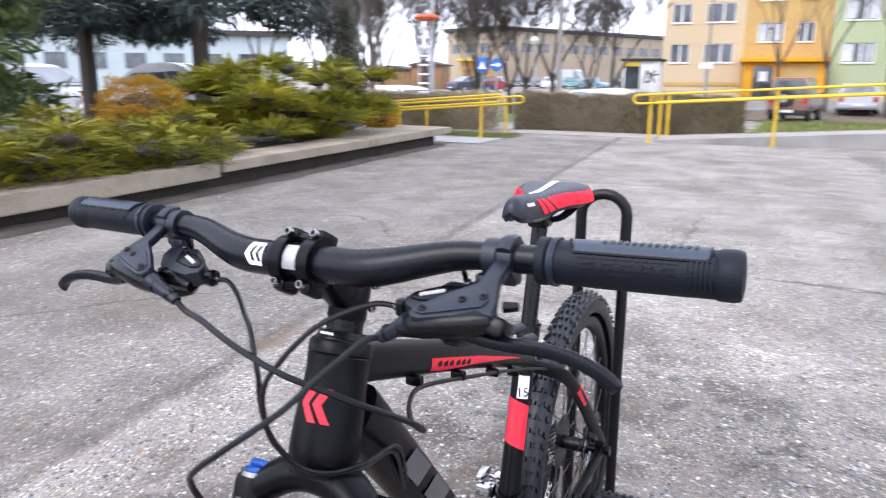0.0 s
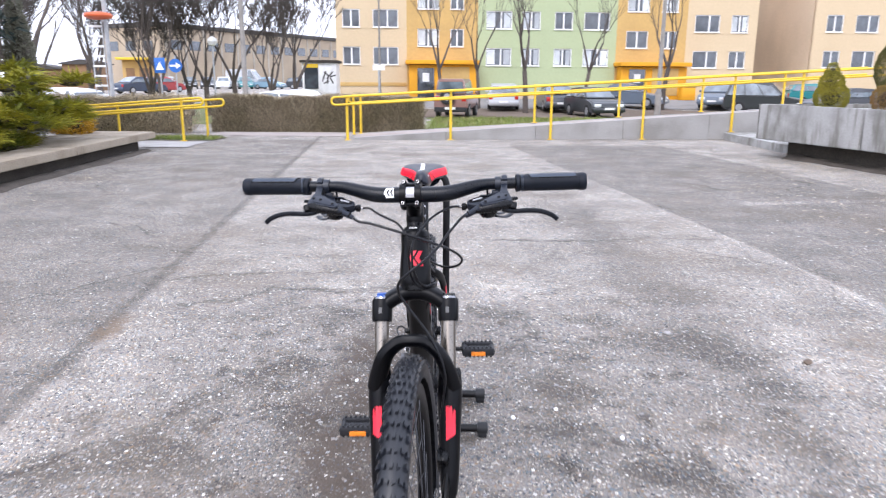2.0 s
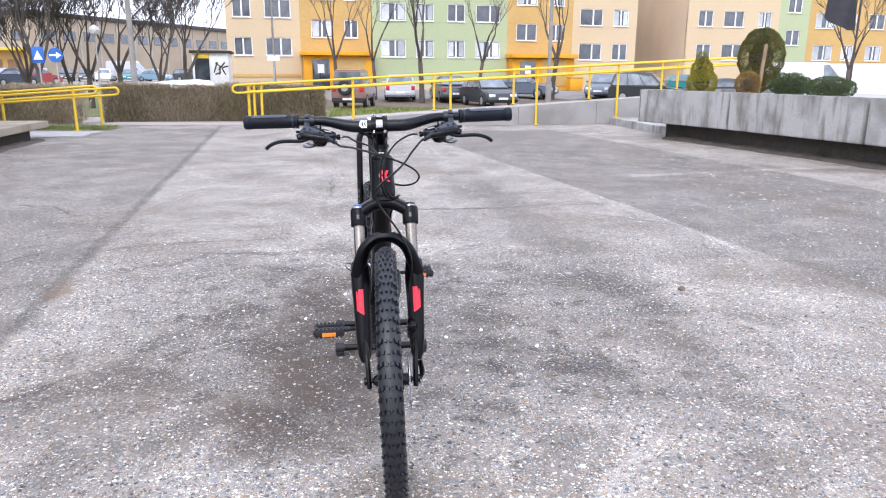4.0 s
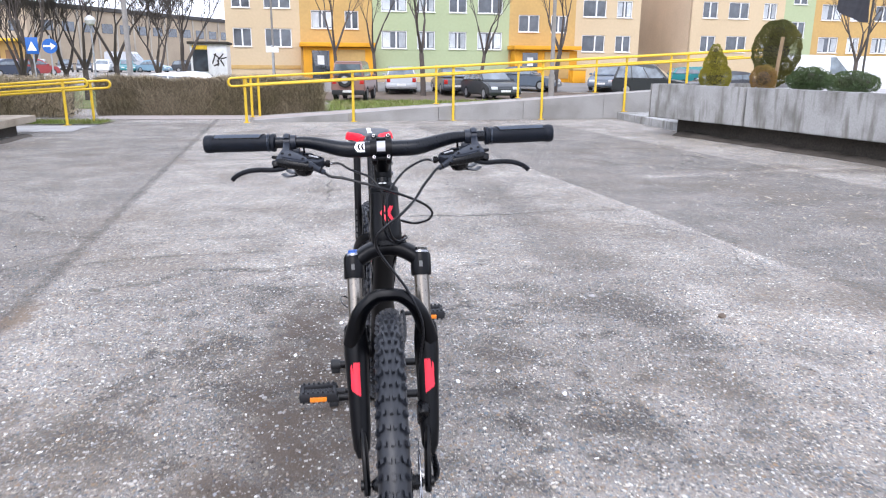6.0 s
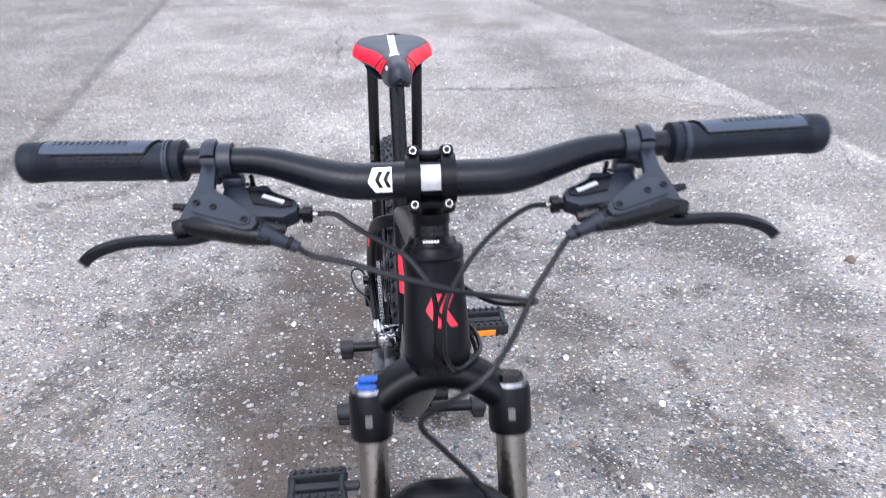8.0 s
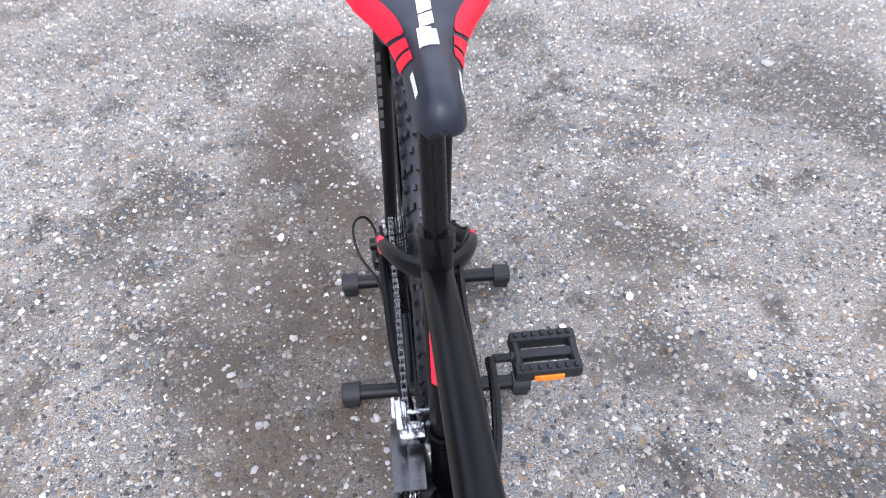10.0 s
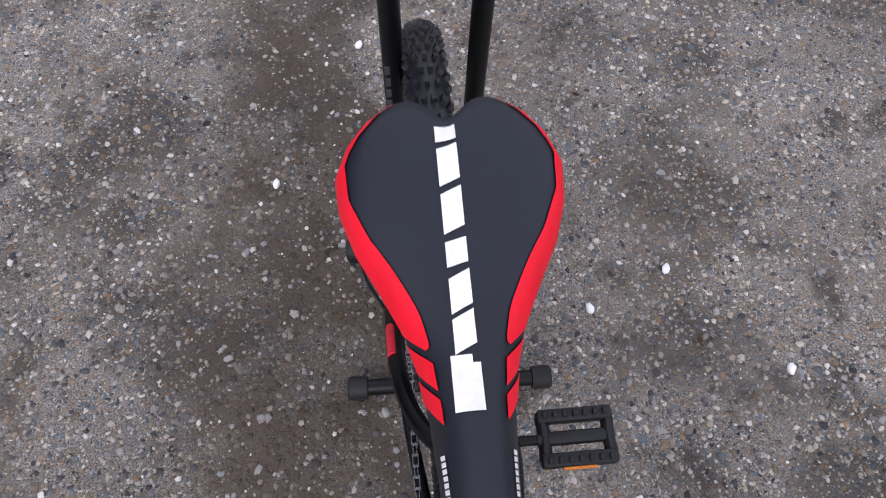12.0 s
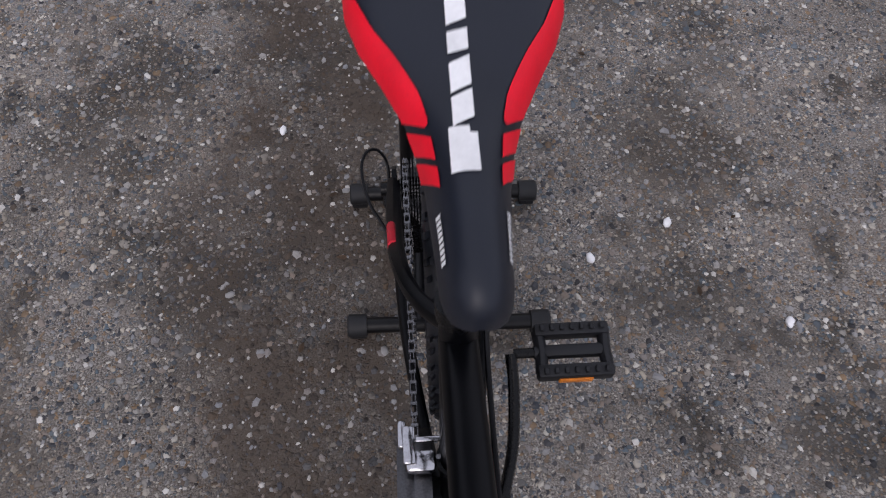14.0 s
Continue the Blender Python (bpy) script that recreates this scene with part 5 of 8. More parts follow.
    for sx in (hl * 0.62, -hl * 0.60):
        for sy in (-1, 1):
            bm = bmesh.new()
            lathe(bm, [(-0.09, wr * 0.62), (-0.09, wr * 0.93), (-0.07, wr), (0.07, wr), (0.09, wr * 0.93), (0.09, wr * 0.62)], (sx, sy * (hw - 0.085), wr), "y", 24)
            w = part("wheel", bm, TYREC, t)
            bm = bmesh.new()
            lathe(bm, [(-0.095, 0.05), (-0.095, wr * 0.6), (0.095, wr * 0.6), (0.095, 0.05)], (sx, sy * (hw - 0.085), wr), "y", 16)
            part("rim", bm, RIMC, w)
    for sy in (-1, 1):
        bm = bmesh.new()
        box(bm, (hl - 0.06, sy * (hw - 0.28), hood - 0.24), (0.14, 0.36, 0.15), 0.03)
        part("headlight", bm, LAMPW, t)
        bm = bmesh.new()
        box(bm, (-hl + 0.03, sy * (hw - 0.16), hood - 0.12), (0.08, 0.2, 0.24), 0.02)
        part("tail_light", bm, LAMPR, t)
        bm = bmesh.new()
        box(bm, (hl * 0.36, sy * (hw + 0.06), belt + 0.08), (0.1, 0.18, 0.12), 0.03)
        part("wing_mirror", bm, paint_mat, t)
    for sx, z in ((hl, 0.44), (-hl, 0.46)):
        bm = bmesh.new()
        box(bm, (sx, 0, z - 0.06), (0.12, W - 0.06, 0.22), 0.04)
        part("bumper", bm, TYREC if style in ("suv", "van") else paint_mat, t)
        bm = bmesh.new()
        box(bm, (sx + (0.065 if sx > 0 else -0.065), 0, z), (0.02, 0.5, 0.11))
        part("number_plate", bm, PLATE, t)
    if spare:
        bm = bmesh.new()
        lathe(bm, [(-0.1, 0.12), (-0.1, 0.30), (-0.06, 0.34), (0.06, 0.34), (0.1, 0.30), (0.1, 0.12)], (-hl - 0.12, 0.12, 0.98), "x", 24)
        w = part("spare_wheel", bm, TYREC, t)
        bm = bmesh.new()
        lathe(bm, [(-0.108, 0.03), (-0.108, 0.17), (0.0, 0.17)], (-hl - 0.12, 0.12, 0.98), "x", 16)
        part("rim", bm, RIMC, w)
    return t


P_MAROON = paint("maroon_car_paint", (0.20, 0.105, 0.085))
P_SILVER = paint("silver_car_paint", (0.42, 0.43, 0.45))
P_BLACK = paint("black_car_paint", (0.018, 0.022, 0.024))
P_GREY = paint("slate_car_paint", (0.10, 0.125, 0.16))
P_DGREY = paint("charcoal_car_paint", (0.05, 0.055, 0.065))
P_WHITE = paint("white_car_paint", (0.72, 0.73, 0.74))
P_TEAL = paint("teal_car_paint", (0.02, 0.18, 0.19))
P_BLUE = paint("pale_blue_car_paint", (0.16, 0.27, 0.35))
P_NAVY = paint("navy_car_paint", (0.03, 0.045, 0.08))
P_RED = paint("red_car_paint", (0.35, 0.03, 0.03))

car(0.05, 34.6, 80, P_MAROON, "brownish maroon off-road car with a spare wheel on its back", 3.7, 1.6, 1.82, "suv", spare=True)
car(2.7, 41.2, 88, P_SILVER, "silver hatchback parked nose to the flats", 4.2, 1.74, 1.45, "hatch")
car(5.6, 40.4, 93, P_DGREY, "charcoal saloon parked nose to the flats", 4.4, 1.74, 1.42, "sedan")
car(7.0, 35.8, -78, P_BLACK, "black hatchback facing the ramp", 4.0, 1.72, 1.45, "hatch")
car(10.3, 42.5, -30, P_GREY, "slate-grey saloon parked at an angle", 4.4, 1.74, 1.42, "sedan")
car(15.7, 42.5, -120, P_GREY, "slate-blue hatchback beside a dark estate", 4.0, 1.7, 1.45, "hatch")
car(17.3, 39.5, -30, P_BLACK, "dark tall hatchback with a pale windscreen", 4.3, 1.75, 1.75, "hatch")
car(22.2, 43.5, -10, P_TEAL, "teal car partly behind another", 4.0, 1.7, 1.4, "hatch")
car(20.6, 38.0, -160, P_DGREY, "dark estate car behind the planter", 4.4, 1.75, 1.45, "hatch")
car(30.4, 44.0, -160, P_DGREY, "dark grey car behind the planter shrubs", 4.4, 1.75, 1.6, "suv")
car(26.0, 37.5, -8, P_WHITE, "white panel van behind the planter", 5.4, 1.95, 2.35, "van")
car(31.0, 38.5, -20, P_WHITE, "white panel van behind the planter", 5.4, 1.95, 2.3, "van")
car(-27.0, 60.0, 62, P_NAVY, "dark saloon on the verge", 4.4, 1.75, 1.42, "sedan")
car(-27.4, 66.0, 62, P_RED, "red hatchback on the verge", 3.9, 1.68, 1.45, "hatch")
car(-14.3, 24.0, 160, P_WHITE, "white hatchback beside a path", 4.1, 1.72, 1.45, "hatch")
car(-5.2, 24.5, 10, P_WHITE, "white car half hidden by the hedge", 4.1, 1.72, 1.42, "hatch")
for x, y, rz, p, kind in ((-37.4, 92, -75, P_SILVER, "hatch"), (-34.6, 92.5, -70, P_BLACK, "sedan"), (-32.2, 92, -72, P_DGREY, "hatch"), (-29.9, 91.5, -78, P_WHITE, "hatch"), (-27.6, 93, -70, P_TEAL, "sedan"), (-24.2, 92, -20, P_BLUE, "sedan"), (-20.4, 94, 10, P_DGREY, "hatch")):
    car(x, y, rz, p, "parked car seen between tree trunks", 4.1, 1.72, 1.5, kind)
car(-28.5, 97, -10, P_SILVER, "pale delivery van seen between tree trunks", 5.4, 1.95, 2.5, "van")
car(-12.0, 11.6, 14, P_WHITE, "white saloon behind the spruces", 4.3, 1.75, 1.42, "sedan")
car(-16.8, 11.2, 10, P_SILVER, "pale saloon behind the spruces", 4.3, 1.75, 1.42, "sedan")


# ---- posts and signs ----
def ladder_mast():
    x, y = -9.85, 19.0
    t = thing("ladder_mast", pose(x, y, fall(x, y)), "grey mast with white rungs and an orange bowl on top", "mast")
    bm = bmesh.new()
    rod(bm, V(0.16, 0, 0), V(0.16, 0, 4.4), 0.06, 12)
    part("pole", bm, GREYPOLE, t)
    for k in range(11):
        bm = bmesh.new()
        box(bm, (-0.12, 0, 0.20 + 0.268 * k), (0.36, 0.05, 0.06), 0.005)
        part("rung", bm, UPVC, t)
    for sx in (-0.29, 0.05):
        bm = bmesh.new()
        rod(bm, V(sx, 0, 0), V(sx, 0, 3.3), 0.02, 8)
        part("upright", bm, GREYPOLE, t)
    bm = bmesh.new()
    lathe(bm, [(0.0, 0.20), (0.05, 0.36), (0.10, 0.38), (0.16, 0.34), (0.2, 0.12)], (0, -0.05, 3.06), "z", 24)
    part("bowl", bm, ORBOWL, t, "orange bowl-shaped planter")


ladder_mast()


def lamp_post(x, y, h, label, r=0.09):
    t = thing("street_lamp", pose(x, y, fall(x, y)), label, "street lamp", "street lamps")
    bm = bmesh.new()
    tube(bm, [V(0, 0, -0.1), V(0, 0, 1.2), V(0, 0, 1.3), V(0, 0, h)], [r, r, r * 0.7, r * 0.5], 12)
    part("pole", bm, CONCPOLE, t)
    bm = bmesh.new()
    box(bm, (0, -0.5, h), (0.3, 1.0, 0.14), 0.05)
    part("lamp_head", bm, GREYPOLE, t)


lamp_post(10.6, 37.0, 8.5, "grey tapered street lamp before the flats", 0.17)
lamp_post(-4.2, 38.5, 8.0, "thin grey street lamp before the flats", 0.09)
lamp_post(-7.66, 25.0, 8.0, "concrete street lamp among trees", 0.14)


def globe_lamp(x, y, h):
    t = thing("globe_lamp", pose(x, y, fall(x, y)), "slim lamp post with a pale globe on top", "street lamp")
    bm = bmesh.new()
    tube(bm, [V(0, 0, -0.1), V(0, 0, 1.0), V(0, 0, h)], [0.06, 0.045, 0.035], 10)
    part("pole", bm, GREYPOLE, t)
    bm = bmesh.new()
    lathe(bm, [(-0.22, 0.06), (-0.16, 0.17), (0.0, 0.23), (0.12, 0.19), (0.22, 0.04)], (0, 0, h + 0.2), "z", 20)
    part("globe", bm, PLATE, t, "pale opal globe")


globe_lamp(-11.45, 33.0, 3.3)


def sign(x, y, z, kind, label):
    t = thing("road_sign", pose(x, y, fall(x, y)), label, "road sign", "road signs")
    bm = bmesh.new()
    rod(bm, V(0, 0, 0), V(0, 0, z + 0.4), 0.03, 8)
    part("pole", bm, GREYPOLE, t)
    bm = bmesh.new()
    if kind == "square":
        box(bm, (0, -0.04, z), (0.44, 0.02, 0.60), 0.005)
    else:
        lathe(bm, [(-0.05, 0.27), (-0.03, 0.27)], (0, 0, z), "y", 28)
    p = part("plate", bm, BLUESIGN, t)
    bm = bmesh.new()
    if kind == "square":
        prism(bm, [(-0.17, z - 0.18), (0.17, z - 0.18), (0, z + 0.16)], -0.062, -0.054)
    else:
        prism(bm, [(-0.22, z - 0.035), (0.04, z - 0.035), (0.04, z - 0.13), (0.22, z), (0.04, z + 0.13), (0.04, z + 0.035), (-0.22, z + 0.035)], -0.062, -0.054)
    part("symbol", bm, WHITE, p)


sign(-11.95, 28.0, 2.31, "square", "blue and white square crossing sign on a pole")
sign(-11.32, 28.0, 2.30, "round", "blue round arrow sign on a pole")


def board_sign():
    t = thing("sign_post", pose(-3.97, 36, fall(0, 36)), "blank white board on a thin post", "sign")
    bm = bmesh.new()
    rod(bm, V(0, 0, 0), V(0, 0, 2.6), 0.05, 8)
    part("pole", bm, GREYPOLE, t)
    bm = bmesh.new()
    box(bm, (0, -0.06, 2.38), (0.62, 0.03, 0.26))
    part("board", bm, UPVC, t)


board_sign()


def banner():
    t = thing("banner_flag", pose(14.5, 18.0, 0), "dark grey cloth banner hanging from a dark pole", "banner")
    bm = bmesh.new()
    rod(bm, V(0, 0, -0.4), V(0.02, 0, 4.2), 0.03, 8)
    part("pole", bm, ROOFD, t)
    bm = bmesh.new()
    n, m2 = 10, 8
    grid = [[bm.verts.new((-0.05 - 1.0 * i / n, 0.07 * math.sin(i * 0.9 + j * 0.4), 2.36 + 0.34 * (i / n) ** 2 + 1.6 * j / m2)) for i in range(n + 1)] for j in range(m2 + 1)]
    for j in range(m2):
        for i in range(n):
            bm.faces.new((grid[j][i], grid[j][i + 1], grid[j + 1][i + 1], grid[j + 1][i]))
    bmesh.ops.solidify(bm, geom=bm.faces[:], thickness=0.004)
    part("cloth", bm, FLAGM, t)


banner()


def grit_box(x, y, label):
    t = thing("grit_bin", pose(x, y, fall(x, y), 0, 0, 6), label, "bin")
    bm = bmesh.new()
    box(bm, (0, 0, 0.45), (1.0, 0.7, 0.9), 0.05)
    part("body", bm, ORANGEP, t)
    bm = bmesh.new()
    box(bm, (0, 0, 0.95), (1.06, 0.76, 0.14), 0.04)
    part("lid", bm, OCHRE, t)


grit_box(16.2, 50.3, "yellow grit bin before the flats")

# ---- the bicycle ----
LEAN = 0.8
bike = thing("bicycle", pose(0.029, 0, 0, 0, -LEAN, 1.0), "matt black mountain bike with red decals in a wheel stand", "bicycle")
HEAD = V(0, 0.025, 0.81)
AXIS = V(0, 0.358, 0.934)
STEER = Matrix.Translation(HEAD) @ Matrix.Rotation(radians(-4.2), 4, AXIS) @ Matrix.Translation(-HEAD)
# the drawing below is stretched a little to the true size of this frame
AFF = Matrix(((1, 0, 0, 0), (0, 1.045, 0, 0.012), (0, -0.018, 1.03, 0.015), (0, 0, 0, 1)))
STEER_W = AFF @ STEER @ AFF.inverted()
R_TYRE = 0.345
FRONT_AXLE = V(0, -0.205, R_TYRE)
REAR_AXLE = V(0, 0.940, R_TYRE)
BB = V(0, 0.465, 0.323)
RA = AFF.inverted() @ REAR_AXLE
FA = AFF.inverted() @ FRONT_AXLE


def bpart(name, bm, mat, parent, label="", smooth=True):
    return part(name, moved(bm, AFF), mat, parent, label, smooth)


def on_axis(z):
    return V(0, HEAD.y + (z - HEAD.z) * AXIS.y / AXIS.z, z)


# the bar and stem sit a shade lower on one side than the fork
BAR_HEAD = V(0, -0.006, 0.938)
STEER_BAR = STEER @ Matrix.Translation(BAR_HEAD + V(0, 0, -0.003)) @ Matrix.Rotation(radians(0.5), 4, "Y") @ Matrix.Translation(-BAR_HEAD)
TURN = STEER


def steered(name, bm, mat, parent, label="", smooth=True):
    return part(name, moved(bm, AFF @ TURN), mat, parent, label, smooth)


# frame
def frame_tubes():
    bm = bmesh.new()
    # head tube, flared towards the bottom
    zs = [0.742, 0.747, 0.756, 0.775, 0.795, 0.812, 0.826, 0.836, 0.8372, 0.8385, 0.847, 0.850]
    rr = [0.0300, 0.0325, 0.0332, 0.0328, 0.0314, 0.0300, 0.0297, 0.0306, 0.0297, 0.0308, 0.0306, 0.0285]
    tube(bm, [on_axis(z) for z in zs], rr, 28)
    # down tube, squarish and deep
    dt = spline([(0, 0.050, 0.775), (0, 0.130, 0.680), (0, 0.27, 0.512), (0, 0.39, 0.382), (0, 0.452, 0.318)], 6)
    n = len(dt)
    tube(bm, dt, [(0.0235 + 0.004 * math.sin(i / n * 3.1), 0.030 - 0.005 * i / n) for i in range(n)], 20, power=3.2)
    # top tube, bent down to the seat tube
    tt = spline([(0, 0.050, 0.825), (0, 0.16, 0.790), (0, 0.33, 0.735), (0, 0.46, 0.688), (0, 0.565, 0.645)], 6)
    n = len(tt)
    tube(bm, tt, [(0.0175, 0.0215 - 0.005 * i / n) for i in range(n)], 24, power=3.0)
    # seat tube
    tube(bm, [BB, V(0, 0.53, 0.545), V(0, 0.575, 0.69)], [0.019, 0.0178, 0.0178], 20)
    # bottom bracket shell
    rod(bm, BB + V(-0.036, 0, 0), BB + V(0.036, 0, 0), 0.024, 24)
    return bm


main_frame = bpart("bike_frame", frame_tubes(), BLACK, bike, "matt black aluminium frame")


def stay(side, kind):
    bm = bmesh.new()
    if kind == "seat":
        pts = spline([(0.0, 0.575, 0.632), (0.034 * side, 0.612, 0.612), (0.052 * side, 0.665, 0.575), (0.060 * side, 0.75, 0.490), (0.064 * side, 0.885, 0.352)], 6)
        tube(bm, pts, [(0.0085, 0.012)] * len(pts), 12, power=2.6)
    else:
        pts = spline([(0.022 * side, 0.485, 0.312), (0.040 * side, 0.58, 0.314), (0.056 * side, 0.70, 0.322), (0.064 * side, 0.885, 0.334)], 6)
        tube(bm, pts, [(0.0085, 0.0125)] * len(pts), 12, power=2.6)
    return bm


for sd in (-1, 1):
    s = bpart("seat_stay", stay(sd, "seat"), BLACK, bike)
    bm = bmesh.new()
    p = [V(0.0590 * sd, 0.690, 0.555), V(0.0620 * sd, 0.735, 0.510)]
    tube(bm, p, [(0.0060, 0.0112)] * 2, 12, power=2.6)
    bpart("red_band", bm, RED, s)
    bpart("chain_stay", stay(sd, "chain"), BLACK, bike)
    bm = bmesh.new()
    prism(bm, [(0.862, 0.318), (0.915, 0.312), (0.925, 0.338), (0.905, 0.362), (0.870, 0.362)], 0.060 * sd, 0.066 * sd, "yz")
    bpart("dropout", bm, BLACK, bike)


# decals
def wrap(bm, cells, centre, radius, lift, axis_up, x_dir, n=6):
    """Lays flat shapes (quads in u, v metres) on a tube wall: u runs round it, v along it."""
    up = Vector(axis_up).normalized()
    front = Vector(x_dir).normalized()
    side = up.cross(front)
    for (u0, v0), (u1, v1), (u2, v2), (u3, v3) in cells:
        rows = []
        for j in range(n + 1):
            w = j / n
            row = []
            for i in range(n + 1):
                t = i / n
                u = (u0 + (u1 - u0) * t) * (1 - w) + (u3 + (u2 - u3) * t) * w
                v = (v0 + (v1 - v0) * t) * (1 - w) + (v3 + (v2 - v3) * t) * w
                r = radius(v) + lift
                row.append(bm.verts.new(centre(v) + front * (r * math.cos(u / r)) + side * (r * math.sin(u / r))))
            rows.append(row)
        for x, y in zip(rows, rows[1:]):
            for i in range(n):
                bm.faces.new((x[i], x[i + 1], y[i + 1], y[i]))
    return bm


def head_radius(z):
    zs = [0.742, 0.747, 0.756, 0.775, 0.795, 0.812, 0.826, 0.850]
    rr = [0.0300, 0.0325, 0.0332, 0.0328, 0.0314, 0.0300, 0.0297, 0.0306]
    return float(np.interp(z, zs, rr))


bm = bmesh.new()
for u in (-0.0125, 0.0005):
    s = 0.0085
    wrap(bm, [((u, 0.795), (u + s, 0.795), (u + s + 0.008, 0.809), (u + 0.008, 0.809)), ((u, 0.795), (u + s, 0.795), (u + s + 0.011, 0.780), (u + 0.011, 0.780))], on_axis, head_radius, 0.0007, AXIS, (0, -0.934, 0.358))
bpart("head_badge", bm, RED, main_frame, "red double-arrow emblem")


def side_patch(quads, x):
    """Thin shapes on the flat side of a tube; quads in (y, z)."""
    bm = bmesh.new()
    for q in quads:
        lo = [bm.verts.new((x, y, z)) for y, z in q]
        hi = [bm.verts.new((x + (0.0006 if x > 0 else -0.0006), y, z)) for y, z in q]
        bm.faces.new(lo)
        bm.faces.new(hi[::-1])
        for i in range(len(q)):
            bm.faces.new((lo[i], lo[(i + 1) % len(q)], hi[(i + 1) % len(q)], hi[i]))
    return bm


def tt_z(y):
    return float(np.interp(y, [0.05, 0.16, 0.33, 0.46, 0.565], [0.825, 0.790, 0.735, 0.688, 0.645]))


for sx in (1,):
    def side_x(y, dz):
        h = 0.0215 - 0.005 * (y - 0.05) / 0.515
        return 0.0175 * (1 - min(abs(dz) / h, 0.95) ** 3) ** (1 / 3)

    def tt_patch(outline, lift):
        """outline: rows of (y, low, high) over the tube's middle line."""
        q = bmesh.new()
        prev = None
        for y, lo, hi in outline:
            cur = [q.verts.new((sx * (side_x(y, lo + (hi - lo) * k / 5) + lift), y, tt_z(y) + lo + (hi - lo) * k / 5)) for k in range(6)]
            if prev:
                for k in range(5):
                    q.faces.new((prev[k], cur[k], cur[k + 1], prev[k + 1]))
            prev = cur
        return q
    d = bpart("red_wedge_decal", tt_patch([(y, min(0.0, 0.001 - 0.019 * (1 - (y - 0.19) / 0.32)), 0.001) for y in [0.19 + 0.02 * i for i in range(16)]], 0.0005), RED, main_frame, "red wedge-shaped decal")
    for y in (0.205, 0.221, 0.237, 0.256, 0.272, 0.288):
        bpart("print_bar", tt_patch([(y, -0.010, -0.005), (y + 0.006, -0.010, -0.003), (y + 0.011, -0.009, -0.002)], 0.0010), BLACK, d)


for sx in (-1, 1):
    # grey slanted blocks along the down tube
    def dtp(s, off):
        a, b = V(0, 0.110, 0.703), V(0, 0.40, 0.368)
        d2 = (b - a).normalized()
        o = V(0, -d2.z, d2.y)
        p = a + (b - a) * s + o * off
        return (p.y, p.z)
    quads = []
    for s0 in (0.0, 0.17, 0.34, 0.50, 0.67, 0.84):
        quads.append([dtp(s0, -0.016), dtp(s0 + 0.115, -0.016), dtp(s0 + 0.15, 0.015), dtp(s0 + 0.035, 0.015)])
    bpart("grey_block_decal", side_patch(quads, 0.0281 * sx), GREYD, main_frame, "grey slanted block lettering decal", False)


def seat_c(z):
    return V(0, 0.458 + (z - 0.311) * (0.575 - 0.458) / (0.69 - 0.311), z)


def seat_decals():
    bm = bmesh.new()
    up = (V(0, 0.575, 0.69) - BB).normalized()
    wrap(bm, [((-0.015, 0.587), (0.026, 0.575), (0.026, 0.505), (-0.015, 0.517))], seat_c, lambda z: 0.0180, 0.0006, up, (0, -1, 0.3), 10)
    bpart("red_panel", bm, RED, main_frame, "red painted panel on the seat tube")
    bm = bmesh.new()
    wrap(bm, [((0.0, 0.622), (0.020, 0.622), (0.020, 0.586), (0.0, 0.586))], seat_c, lambda z: 0.0180, 0.0011, up, (0, -1, 0.3), 8)
    lab = bpart("size_label", bm, WHITE, main_frame, "white frame size label")
    cu = bpy.data.curves.new("size_number", "FONT")
    cu.body = "15"
    cu.size = 0.021
    cu.align_x = "CENTER"
    cu.extrude = 0.0002
    tmp = new("size_number", cu)
    me = bpy.data.meshes.new_from_object(tmp.evaluated_get(bpy.context.evaluated_depsgraph_get()))
    bpy.data.objects.remove(tmp)
    me.materials.append(BLACK)
    ob = new("size_number", me)
    ob.parent = lab
    a = 0.010 / 0.019
    ob.matrix_basis = Matrix.Translation(AFF @ (seat_c(0.594) + V(math.sin(a) * 0.0198, -math.cos(a) * 0.0198, 0))) @ Matrix.Rotation(a, 4, "Z") @ Matrix.Rotation(radians(90 - 17), 4, "X")


seat_decals()


